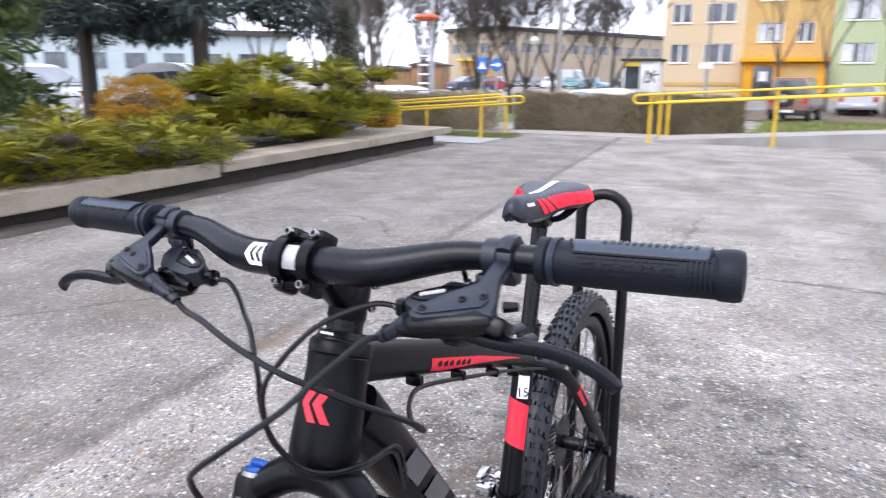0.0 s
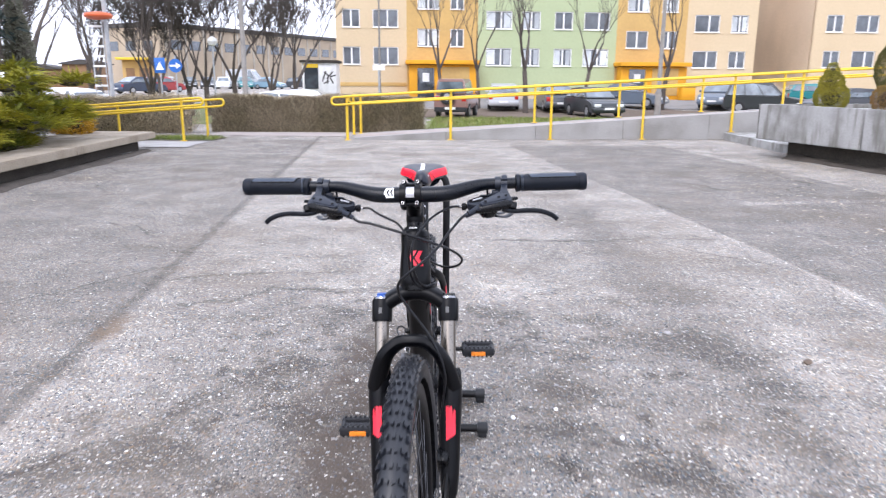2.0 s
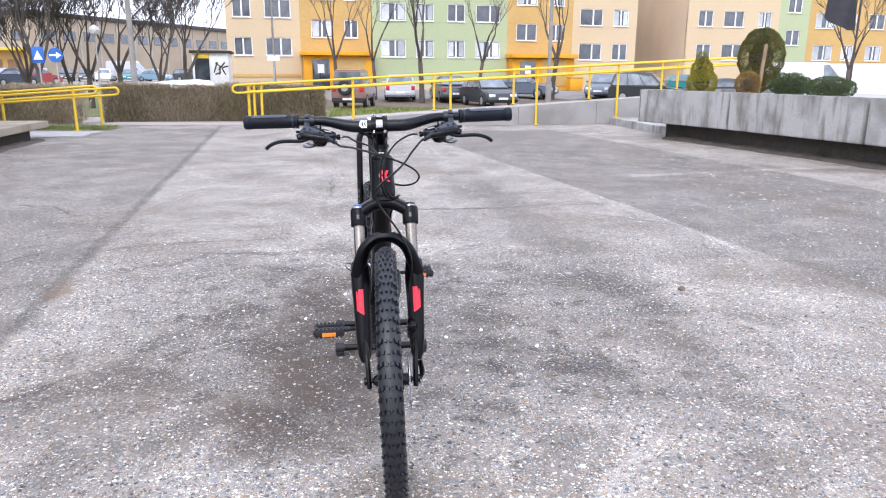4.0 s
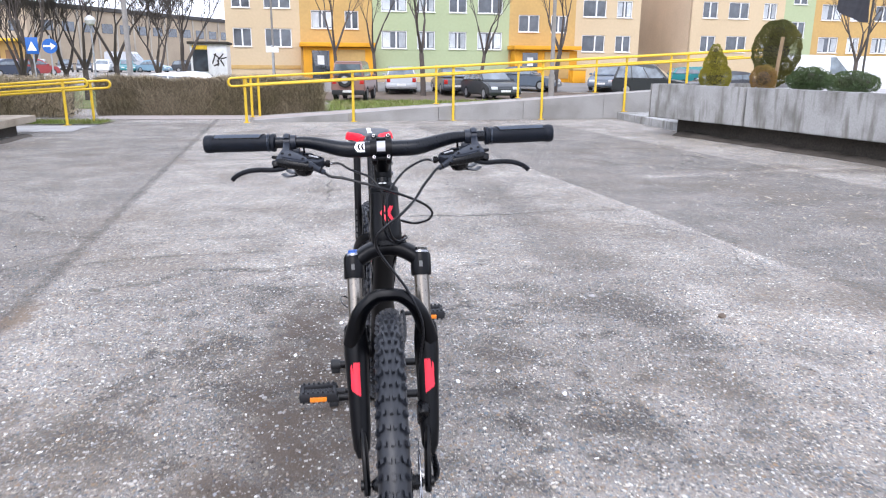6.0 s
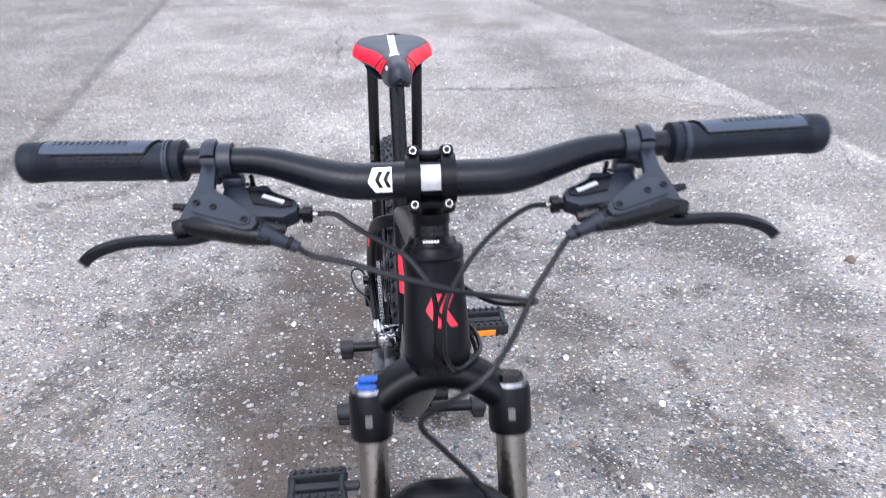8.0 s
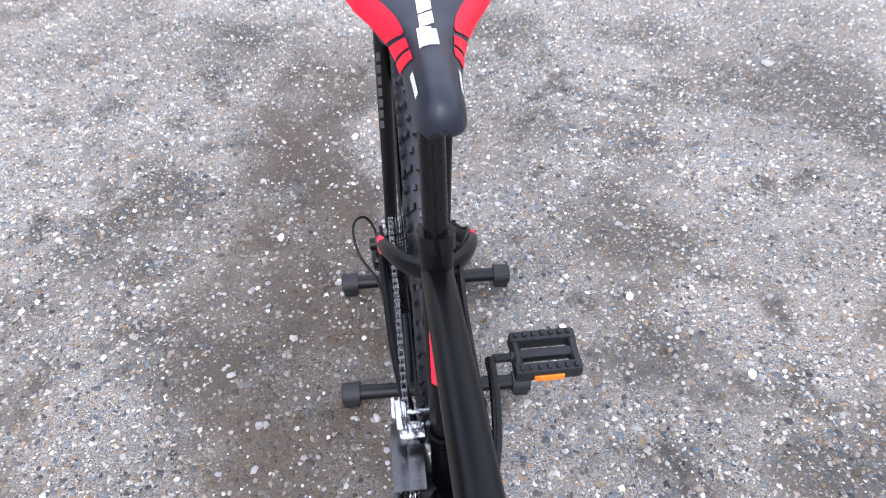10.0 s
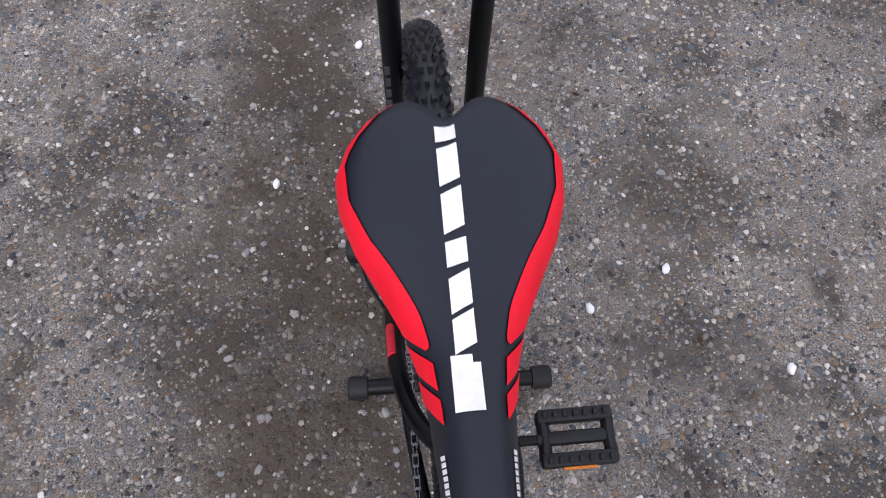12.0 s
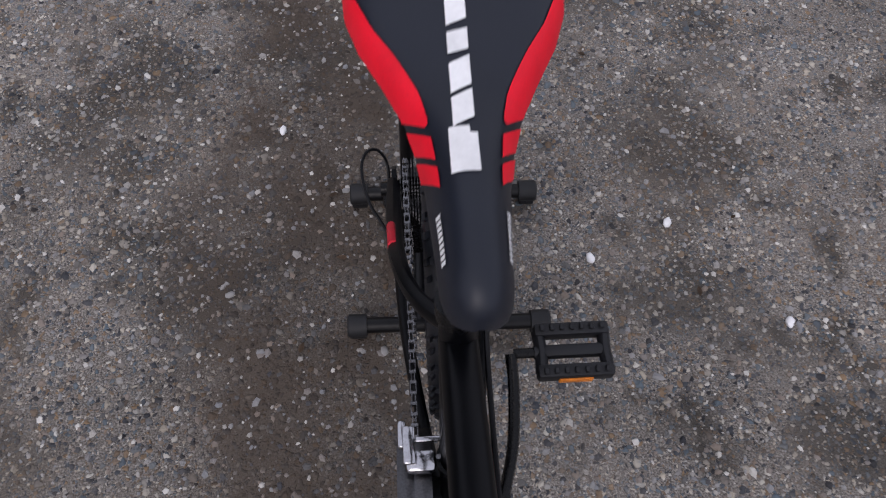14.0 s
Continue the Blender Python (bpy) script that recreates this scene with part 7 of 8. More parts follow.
def controls(s):
    """Brake lever with its cylinder, and the gear shifter beneath; s is the side."""
    cl = bar_point(s * 0.1905)
    bm = bmesh.new()
    lathe(bm, [(-0.0060, 0.0110), (-0.0060, 0.0150), (0.0060, 0.0150), (0.0060, 0.0110)], cl, "x", 28, True)
    box(bm, cl + V(0, 0.002, -0.0170), (0.0115, 0.014, 0.008), 0.002)
    root = steered("brake_lever", bm, PLASTIC, bike, "black hydraulic brake lever")
    # arm from the clamp, widening into the cylinder block
    body = steered("lever_body", slab([(0.1845, 0.006), (0.1815, 0.040), (0.1655, 0.052), (0.1440, 0.071), (0.1420, 0.078), (0.1455, 0.083), (0.1530, 0.0832), (0.1755, 0.0765), (0.1935, 0.0700), (0.2060, 0.0720), (0.2035, 0.058), (0.1965, 0.035), (0.1965, 0.006)], s, 0.0, 0.0085, 0.0026), PLASTIC, root, "", True)
    bm = bmesh.new()
    tube(bm, spline([cl + V(0, 0.006, 0.0135), cl + V(0, -0.004, 0.0135), cl + V(0, -0.014, 0.0075)], 4), [(0.0062, 0.0040)] * 9, 10, up=(0, 0, 1), power=3.2)
    steered("clamp_cap", bm, PLASTIC, root)
    steered("reservoir_cover", slab([(0.1680, 0.0545), (0.1480, 0.0715), (0.1475, 0.0785), (0.1540, 0.0800), (0.1760, 0.0725), (0.1955, 0.0655), (0.1985, 0.0585), (0.1940, 0.0500), (0.1840, 0.0470)], s, 0.0016, 0.003, 0.0010), PLASTIC, body, "grey-black reservoir cover")
    for x, v in ((0.1935, 0.0560), (0.1790, 0.0610), (0.1525, 0.0750)):
        dot("screw", PL_O + V(s * x, 0, 0) + PL_V * v + PL_N * 0.0014, PL_N, 0.0031, 0.0014, GLOSS, body)
    # round cylinder under the plate, down to the hose boot
    bm = bmesh.new()
    a, b = V(s * 0.203, -0.0400, 0.9230), V(s * 0.132, -0.0530, 0.9125)
    tube(bm, [a, a + (b - a) * 0.15, a + (b - a) * 0.7, b], [(0.010, 0.0085), (0.0130, 0.0105), (0.0115, 0.0095), (0.0075, 0.0070)], 14, up=(0, 0, 1), power=2.6)
    steered("cylinder", bm, GLOSS, root)
    bm = bmesh.new()
    e = V(s * 0.1155, -0.0512, 0.9027)
    tube(bm, spline([V(s * 0.142, -0.0540, 0.9180), V(s * 0.128, -0.0525, 0.9095), e, e + V(-s * 0.003, 0, -0.002)], 3), [0.0078, 0.0074, 0.0068, 0.0062, 0.0058, 0.0055, 0.0053, 0.0052, 0.0052, 0.0046][:10], 14)
    boot = steered("hose_boot", bm, PLASTIC, root)
    bm = bmesh.new()
    tube(bm, [e + V(s * 0.006, 0, 0.004), e + V(s * 0.003, 0, 0.002)], 0.0064, 14)
    steered("boot_ring", bm, GLOSS, boot)
    # pivot block, reach knob and lever blade
    bm = bmesh.new()
    box(bm, V(s * 0.2035, -0.0385, 0.9180), (0.022, 0.024, 0.014), 0.004, Matrix.Rotation(radians(-27), 4, "X") @ Matrix.Rotation(s * 0.25, 4, "Y"))
    steered("pivot_block", bm, GLOSS, root)
    bm = bmesh.new()
    tube(bm, [V(s * 0.205, -0.030, 0.930), V(s * 0.216, -0.027, 0.931)], [0.0042, 0.0030], 10)
    steered("reach_knob", bm, GLOSS, root)
    bm = bmesh.new()
    pts = spline([(s * 0.186, -0.0460, 0.9130), (s * 0.200, -0.0445, 0.9095), (s * 0.215, -0.0440, 0.9085), (s * 0.232, -0.0450, 0.9095), (s * 0.250, -0.0465, 0.9095), (s * 0.266, -0.0475, 0.9070), (s * 0.280, -0.0475, 0.9020), (s * 0.2885, -0.0465, 0.8965), (s * 0.2935, -0.0455, 0.8915)], 4)
    n = len(pts)
    ws = [float(np.interp(i / (n - 1), [0, 0.2, 0.45, 0.8, 0.95, 1], [0.0075, 0.0062, 0.0050, 0.0058, 0.0058, 0.0030])) for i in range(n)]
    tube(bm, pts, [(0.0048, w * 0.85) for w in ws], 14, up=(0, 1, 0), power=3.0)
    steered("lever_blade", bm, ANOD, root, "matt black lever blade")
    # gear shifter: clamp band, slanted housing with a badge, round pod below
    c2 = bar_point(s * 0.1775)
    bm = bmesh.new()
    lathe(bm, [(-0.0058, 0.0112), (-0.0058, 0.0146), (0.0058, 0.0146), (0.0058, 0.0112)], c2, "x", 28, True)
    box(bm, c2 + V(-s * 0.004, -0.004, -0.018), (0.018, 0.016, 0.012), 0.003)
    sh = steered("gear_shifter", bm, PLASTIC, bike, "black trigger gear shifter")
    house = steered("housing", slab([(0.181, 0.014), (0.166, 0.015), (0.158, 0.021), (0.143, 0.020), (0.137, 0.028), (0.119, 0.037), (0.1145, 0.042), (0.1155, 0.051), (0.127, 0.0565), (0.150, 0.0545), (0.172, 0.048), (0.182, 0.034)], s, -0.0205, 0.0165, 0.0026), PLASTIC, sh)
    steered("shifter_cap", slab([(0.160, 0.0265), (0.141, 0.0285), (0.1205, 0.0395), (0.1190, 0.0460), (0.1290, 0.0475), (0.1540, 0.0420)], s, -0.0188, 0.004, 0.0012), GLOSS, house)
    bm = bmesh.new()
    rod(bm, PL_O + V(s * 0.156, 0, 0) + PL_V * 0.020 - PL_N * 0.030, PL_O + V(s * 0.156, 0, 0) + PL_V * 0.018 - PL_N * 0.012, 0.0022, 8)
    steered("indicator_peg", bm, GLOSS, house)
    bm = bmesh.new()
    tube(bm, [V(s * 0.170, -0.012, 0.9170), V(s * 0.150, -0.018, 0.9120), V(s * 0.126, -0.020, 0.9070)], [(0.012, 0.006), (0.015, 0.007), (0.008, 0.005)], 14, up=(0, -0.45, 0.89), power=3.0)
    steered("lower_shell", bm, GLOSS, sh)
    bm = bmesh.new()
    lathe(bm, [(-0.018, 0.006), (-0.016, 0.013), (-0.008, 0.019), (0.004, 0.0215), (0.010, 0.019), (0.014, 0.010)], V(s * 0.157, -0.010, 0.9080), "z", 28)
    steered("shifter_pod", bm, GLOSS, sh)
    for x, y, z in ((0.160, 0.0015, 0.9355), (0.1330, -0.0215, 0.9130)):
        dot("screw", V(s * x, y, z), PL_N, 0.0030, 0.0014, DSTEEL, sh)
    bm = bmesh.new()
    tube(bm, [PL_O + V(s * 0.1455, 0, 0) + PL_V * 0.0345 - PL_N * 0.0185, PL_O + V(s * 0.1265, 0, 0) + PL_V * 0.0425 - PL_N * 0.0185], [(0.0020, 0.0006)] * 2, 8, up=PL_N, power=4)
    steered("print_bar", bm, SCALEP, house, "pale printed bar")
    bm = bmesh.new()
    p, q = V(s * 0.1165, -0.0130, 0.9140), V(s * 0.1040, -0.0125, 0.9130)
    tube(bm, [p, p + (q - p) * 0.3, p + (q - p) * 0.35, p + (q - p) * 0.9, q], [0.0050, 0.0050, 0.0072, 0.0072, 0.0058], 12, power=3.0)
    steered("barrel_adjuster", bm, GLOSS, sh)
    bm = bmesh.new()
    tube(bm, [q, q + V(-s * 0.0045, 0, -0.0004)], 0.0029, 10)
    steered("ferrule", bm, STEEL, sh)
    for k, (dx, dz) in enumerate(((0.0, 0.0), (0.010, -0.007))):
        bm = bmesh.new()
        tube(bm, spline([V(s * (0.162 + dx), -0.002, 0.899 + dz), V(s * (0.182 + dx), 0.016, 0.894 + dz), V(s * (0.194 + dx), 0.030, 0.897 + dz)], 4), [(0.0075, 0.0025)] * 9, 8)
        steered("shift_paddle", bm, PLASTIC, sh)
    return TURN @ (e + V(-s * 0.002, 0, -0.0015)), TURN @ (q + V(-s * 0.003, 0, 0))


HOSE_L, CAB_L = controls(1)
HOSE_R, CAB_R = controls(-1)


def cable(name, pts, r, label, mat=None):
    bm = bmesh.new()
    tube(bm, spline(pts, 8), r, 8)
    return bpart(name, bm, mat or CABLE, bike, label)


cable("brake_hose", [HOSE_R, HOSE_R + V(0.012, -0.001, -0.008), (-0.084, -0.051, 0.885), (-0.050, -0.061, 0.877), (-0.020, -0.066, 0.869), (0.015, -0.065, 0.857), (0.045, -0.053, 0.844), (0.070, -0.039, 0.831), (0.090, -0.017, 0.815), (0.099, 0.008, 0.797), (0.090, 0.034, 0.779), (0.064, 0.060, 0.769), (0.038, 0.100, 0.768), (0.022, 0.16, 0.760), (0.020, 0.30, 0.718), (0.022, 0.46, 0.668), (0.030, 0.60, 0.618), (0.055, 0.70, 0.560), (0.062, 0.80, 0.455), (0.060, 0.86, 0.40)], 0.0027, "black rear brake hose")
cable("brake_hose", [HOSE_L, (0.098, -0.070, 0.900), (0.083, -0.083, 0.886), (0.067, -0.096, 0.870), (0.054, -0.112, 0.855), (0.038, -0.131, 0.842), (0.018, -0.144, 0.827), (-0.010, -0.142, 0.805), (-0.026, -0.130, 0.785), (-0.026, -0.119, 0.762), (-0.008, -0.109, 0.730), (0.028, -0.108, 0.680), (0.054, -0.116, 0.630), (0.062, -0.120, 0.590), (0.056, -0.115, 0.53), (0.050, -0.125, 0.46), (0.056, -0.130, 0.44)], 0.0027, "black front brake hose")
cable("gear_cable", [CAB_R, (-0.090, -0.008, 0.908), (-0.072, -0.016, 0.898), (-0.048, -0.036, 0.891), (-0.030, -0.050, 0.884), (-0.014, -0.064, 0.866), (-0.009, -0.067, 0.850), (-0.009, -0.067, 0.830), (-0.009, -0.061, 0.804), (-0.006, -0.050, 0.780), (0.004, -0.036, 0.758), (0.020, -0.022, 0.747), (0.040, 0.006, 0.744), (0.036, 0.07, 0.728), (0.018, 0.12, 0.655)], 0.0024, "black gear cable housing")
cable("gear_cable", [CAB_L, (0.080, -0.024, 0.913), (0.060, -0.033, 0.907), (0.040, -0.045, 0.897), (0.024, -0.053, 0.883), (0.009, -0.062, 0.865), (0.000, -0.069, 0.849), (-0.002, -0.072, 0.832), (-0.001, -0.068, 0.803), (0.004, -0.056, 0.780), (0.012, -0.040, 0.760), (0.026, -0.020, 0.750), (0.044, 0.006, 0.750), (0.040, 0.07, 0.735), (0.022, 0.12, 0.665)], 0.0024, "black gear cable housing")
for y in (0.155, 0.27, 0.385, 0.47):
    bm = bmesh.new()
    box(bm, (0.014, y, tt_z(y) - 0.024), (0.020, 0.010, 0.012), 0.003)
    bpart("cable_guide", bm, BLACK, main_frame)


# seat post and saddle
def seat():
    bm = bmesh.new()
    tube(bm, [V(0, 0.565, 0.66), V(0, 0.575, 0.69), V(0, 0.627, 0.862)], 0.0135, 20)
    bpart("seat_post", bm, GLOSS, bike, "black seat post")
    bm = bmesh.new()
    tube(bm, [V(0, 0.5725, 0.682), V(0, 0.578, 0.700)], 0.0205, 24)
    box(bm, (0, 0.602, 0.694), (0.016, 0.022, 0.014), 0.003)
    col = bpart("seat_clamp", bm, GLOSS, bike, "black seat clamp")
    bm = bmesh.new()
    rod(bm, V(-0.014, 0.605, 0.694), V(0.014, 0.605, 0.694), 0.0035, 10)
    bpart("bolt", bm, STEEL, col)
    bm = bmesh.new()
    box(bm, (0, 0.628, 0.868), (0.036, 0.036, 0.018), 0.005)
    box(bm, (0, 0.628, 0.884), (0.050, 0.030, 0.010), 0.004)
    bpart("saddle_clamp", bm, GLOSS, bike)

    off = -0.0015
    nose, tail = 0.486, 0.747
    ys = [0.0, 0.008, 0.025, 0.05, 0.09, 0.18, 0.32, 0.42, 0.50, 0.58, 0.68, 0.78, 0.87, 0.94, 0.98, 1.0]
    hw = [0.0030, 0.0090, 0.0142, 0.0175, 0.0197, 0.0210, 0.0240, 0.0285, 0.0350, 0.0450, 0.0580, 0.0660, 0.0680, 0.0620, 0.0530, 0.042]
    crown = [0.9040, 0.9120, 0.9185, 0.9225, 0.9250, 0.9250, 0.9215, 0.9190, 0.9180, 0.9185, 0.9200, 0.9225, 0.9240, 0.9235, 0.9215, 0.9180]
    edge = [0.9010, 0.8980, 0.8950, 0.8935, 0.8920, 0.8895, 0.8875, 0.8890, 0.8930, 0.8955, 0.8955, 0.8950, 0.8955, 0.8965, 0.8980, 0.8990]

    def at(u, v, lift=0.0):
        """u from nose to tail, v from -1 to 1 across: the rounded top and side of the saddle."""
        w = float(np.interp(u, ys, hw)) * (1.03 + 0.025 * min(max((u - 0.5) / 0.3, 0), 1))
        c = float(np.interp(u, ys, crown))
        e = float(np.interp(u, ys, edge))
        a = v * 1.42
        x = w * math.sin(a) / math.sin(1.42)
        k = (1 - math.cos(a)) / (1 - math.cos(1.42))
        flat = min(max((u - 0.45) / 0.30, 0), 1)
        z = c - (c - e) * k ** (1.15 + 1.3 * flat * flat * (3 - 2 * flat))
        y = nose + (tail - nose) * u
        # heart-shaped tail: lobes reach further back than the middle
        back = max(u - 0.80, 0) / 0.20
        y += back * back * (0.010 - 0.018 * math.exp(-(x / 0.014) ** 2) - 0.010 * (abs(x) / 0.05) ** 2)
        p = V(x + off, y, z)
        if lift:
            q = V(math.sin(a) * 0.9, 0, math.cos(a))
            p += q.normalized() * lift
        return p

    def sheet(us, v_of, lift, n=8):
        q = bmesh.new()
        rows = []
        for u in us:
            v0, v1 = v_of(u)
            rows.append([q.verts.new(at(u, v0 + (v1 - v0) * i / n, lift)) for i in range(n + 1)])
        for a, b in zip(rows, rows[1:]):
            for i in range(n):
                q.faces.new((a[i], a[i + 1], b[i + 1], b[i]))
        return q
    us = [0.0, 0.004, 0.009, 0.016, 0.025, 0.036] + [0.05 + 0.95 * i / 56 for i in range(57)]
    bm = sheet(us, lambda u: (-1, 1), 0, 28)
    # close the underside
    ext = bmesh.ops.extrude_edge_only(bm, edges=[e for e in bm.edges if e.is_boundary])
    low = [g for g in ext["geom"] if isinstance(g, bmesh.types.BMVert)]
    for v in low:
        v.co = V(off + (v.co.x - off) * 0.80, 0.6 + (v.co.y - 0.6) * 0.95, min(v.co.z, 0.905) - 0.008)
    bmesh.ops.holes_fill(bm, edges=[e for e in bm.edges if e.is_boundary], sides=0)
    sad = bpart("saddle", bm, VINYL, bike, "black vinyl saddle with red sides and white print")
    # red flanks of the wide rear, then two short stripes
    for s in (-1, 1):
        q = bmesh.new()
        rows = []
        for i in range(49):
            f = i / 48
            u = 0.428 + 0.572 * f
            inner = float(np.interp(u, [0.428, 0.436, 0.45, 0.52, 0.62, 0.70, 0.78, 0.9, 1.0], [0.58, 0.525, 0.50, 0.51, 0.60, 0.69, 0.75, 0.745, 0.56]))
            slant = 0.062 * max(0.0, 1 - (u - 0.428) / 0.20)
            rows.append([q.verts.new(at(u + slant * max(inner + (1 - inner) * k / 7 - 0.52, 0) / 0.46, s * (inner + (1 - inner) * k / 7), 0.0009)) for k in range(8)])
        for a, b in zip(rows, rows[1:]):
            for k in range(7):
                q.faces.new((a[k], a[k + 1], b[k + 1], b[k]))
        bpart("red_flank", q, REDV, sad, "red vinyl flank")
        for u0, u1, skew in ((0.350, 0.407, 0.062), (0.283, 0.333, 0.062)):
            q = bmesh.new()
            rows = []
            for i in range(7):
                u = u0 + (u1 - u0) * i / 6
                rows.append([q.verts.new(at(u + skew * k / 5, s * (0.52 + 0.46 * k / 5), 0.0009)) for k in range(6)])
            for a, b in zip(rows, rows[1:]):
                for k in range(5):
                    q.faces.new((a[k], a[k + 1], b[k + 1], b[k]))
            bpart("red_stripe", q, REDV, sad)
        q = bmesh.new()
        for k in range(9):
            u0 = 0.120 + 0.0125 * k
            rows = [[q.verts.new(at(u, s * v, 0.0008)) for v in (0.60, 0.655, 0.71)] for u in (u0, u0 + 0.0045, u0 + 0.009)]
            for a, b in zip(rows, rows[1:]):
                for i in range(2):
                    q.faces.new((a[i], a[i + 1], b[i + 1], b[i]))
        bpart("side_print", q, WHITE, sad, "small white print bars on the nose")

    def block(u0, u1, x0, x1, skew=0.0, n=5):
        q = bmesh.new()
        rows = []
        for i in range(n + 1):
            u = u0 + (u1 - u0) * i / n
            w = float(np.interp(u, ys, hw))
            rows.append([q.verts.new(at(u + skew * (k / 4 - 0.5), (x0 + (x1 - x0) * k / 4) / w / 1.42 * 1.0, 0.0009)) for k in range(5)])
        for a, b in zip(rows, rows[1:]):
            for k in range(4):
                q.faces.new((a[k], a[k + 1], b[k + 1], b[k]))
        return q
    bpart("white_block", block(0.300, 0.395, -0.0102, 0.0048), WHITE, sad)
    bpart("white_block", block(0.395, 0.412, -0.0102, 0.0010), WHITE, sad)
    # plain slanted blocks in place of letters
    for u0, u1, sk in ((0.424, 0.497, 0.022), (0.508, 0.584, 0.022), (0.604, 0.660, 0.012), (0.682, 0.774, 0.020), (0.792, 0.886, 0.020), (0.902, 0.948, 0.014)):
        bpart("print_block", block(u0, u1, -0.0076, 0.0040, sk), WHITE, sad)
    # rails under the saddle
    for s in (-1, 1):
        bm = bmesh.new()
        tube(bm, spline([(off + s * 0.010, 0.515, 0.888), (off + s * 0.020, 0.56, 0.882), (off + s * 0.0215, 0.66, 0.884), (off + s * 0.032, 0.715, 0.900)], 6), 0.0035, 8)
        bpart("saddle_rail", bm, DSTEEL, sad)
    bm = bmesh.new()
    tube(bm, spline([(off - 0.048, 0.705, 0.895), (off - 0.030, 0.66, 0.872), (off, 0.65, 0.868), (off + 0.030, 0.66, 0.872), (off + 0.048, 0.705, 0.895)], 4), [(0.012, 0.003)] * 17, 8)
    bpart("saddle_bridge", bm, PLASTIC, sad)


seat()


# drivetrain
CX = -0.046


def gear(bm, c, x, r, teeth, thick=0.002, hole=0.0):
    out = []
    for k in range(teeth * 4):
        a = 2 * math.pi * k / (teeth * 4)
        rr = r + (0.0025 if k % 4 in (1, 2) else -0.0012)
        out.append((c.y + rr * math.cos(a), c.z + rr * math.sin(a)))
    prism(bm, out, x - thick / 2, x + thick / 2, "yz")
    return bm


def drivetrain():
    bm = bmesh.new()
    rod(bm, BB + V(-0.06, 0, 0), BB + V(0.068, 0, 0), 0.012, 16)
    root = bpart("crankset", bm, GLOSS, bike, "black crankset with three rings")
    for x, r, t in ((CX + 0.008, 0.045, 22), (CX, 0.066, 32), (CX - 0.008, 0.081, 40)):
        bm = bmesh.new()
        gear(bm, BB, x, r, t)
        bpart("chainring", bm, DSTEEL if r < 0.08 else BLACK, root)
    bm = bmesh.new()
    lathe(bm, [(CX - 0.022, 0.072), (CX - 0.022, 0.089), (CX - 0.0185, 0.089), (CX - 0.0185, 0.072)], BB, "x", 48, True)
    bpart("chain_guard", bm, PLASTIC, root, "black plastic chain guard ring")
    d = V(0, 0.160, 0.0465)
    for s, sg in ((1, 1), (-1, -1)):
        bm = bmesh.new()
        a, b = BB + V(0.062 * s, 0, 0), BB + V((0.081 if s > 0 else 0.074) * s, d.y * sg, d.z * sg)
        pts = spline([a, a + (b - a) * 0.35 + V(0.008 * s, 0, 0), a + (b - a) * 0.75 + V(0.006 * s, 0, 0), b], 5)
        n = len(pts)
        tube(bm, pts, [(0.0075, 0.0150 - 0.0040 * math.sin(3.1 * i / (n - 1))) for i in range(n)], 14, up=(0, 0, 1), power=2.8)
        bpart("crank_arm", bm, GLOSS, root)
        pedal(s, b)


def pedal(s, p):
    """A resin platform pedal with a toothed cage and an amber reflector."""
    cx = p.x + (0.081 if s > 0 else -0.100)
    bm = bmesh.new()
    rod(bm, p + V(s * 0.030, 0, 0), V(cx + s * 0.046, p.y, p.z), 0.0085, 14)
    root = bpart("pedal", bm, PEDALP, bike, "black resin pedal with an amber reflector")
    for e in (-1, 1):
        bm = bmesh.new()
        yy = p.y + e * 0.0265
        box(bm, (cx, yy, p.z), (0.098, 0.017, 0.024), 0.004)
        for k in range(7):
            for zz in (-1, 1):
                box(bm, (cx - 0.039 + 0.013 * k, yy + e * 0.001, p.z + zz * 0.0135), (0.006, 0.008, 0.006), 0.001, seg=1)
        cage = bpart("cage_bar", bm, PEDALP, root)
        if e < 0:
            bm = bmesh.new()
            box(bm, (cx, yy + e * 0.0092, p.z - 0.0035), (0.044, 0.004, 0.0125), 0.0015)
            bpart("reflector", bm, ORANGE, cage, "amber reflector")
    for t in (-0.040, 0.040):
        bm = bmesh.new()
        pts = spline([(cx + t * 1.08, p.y - 0.0265, p.z), (cx + t * 1.03, p.y, p.z), (cx + t * 1.08, p.y + 0.0265, p.z)], 4)
        tube(bm, pts, [(0.0085, 0.0100)] * len(pts), 10, up=(0, 0, 1))
        bpart("web", bm, PEDALP, root)
    bm = bmesh.new()
    box(bm, (cx + s * 0.001, p.y, p.z), (0.090, 0.017, 0.017), 0.006)
    bpart("pedal_body", bm, PEDALP, root)
    bm = bmesh.new()
    rod(bm, p + V(s * 0.004, 0, 0), p + V(s * 0.050, 0, 0), 0.0065, 12)
    bpart("spindle", bm, GLOSS, root)


drivetrain()


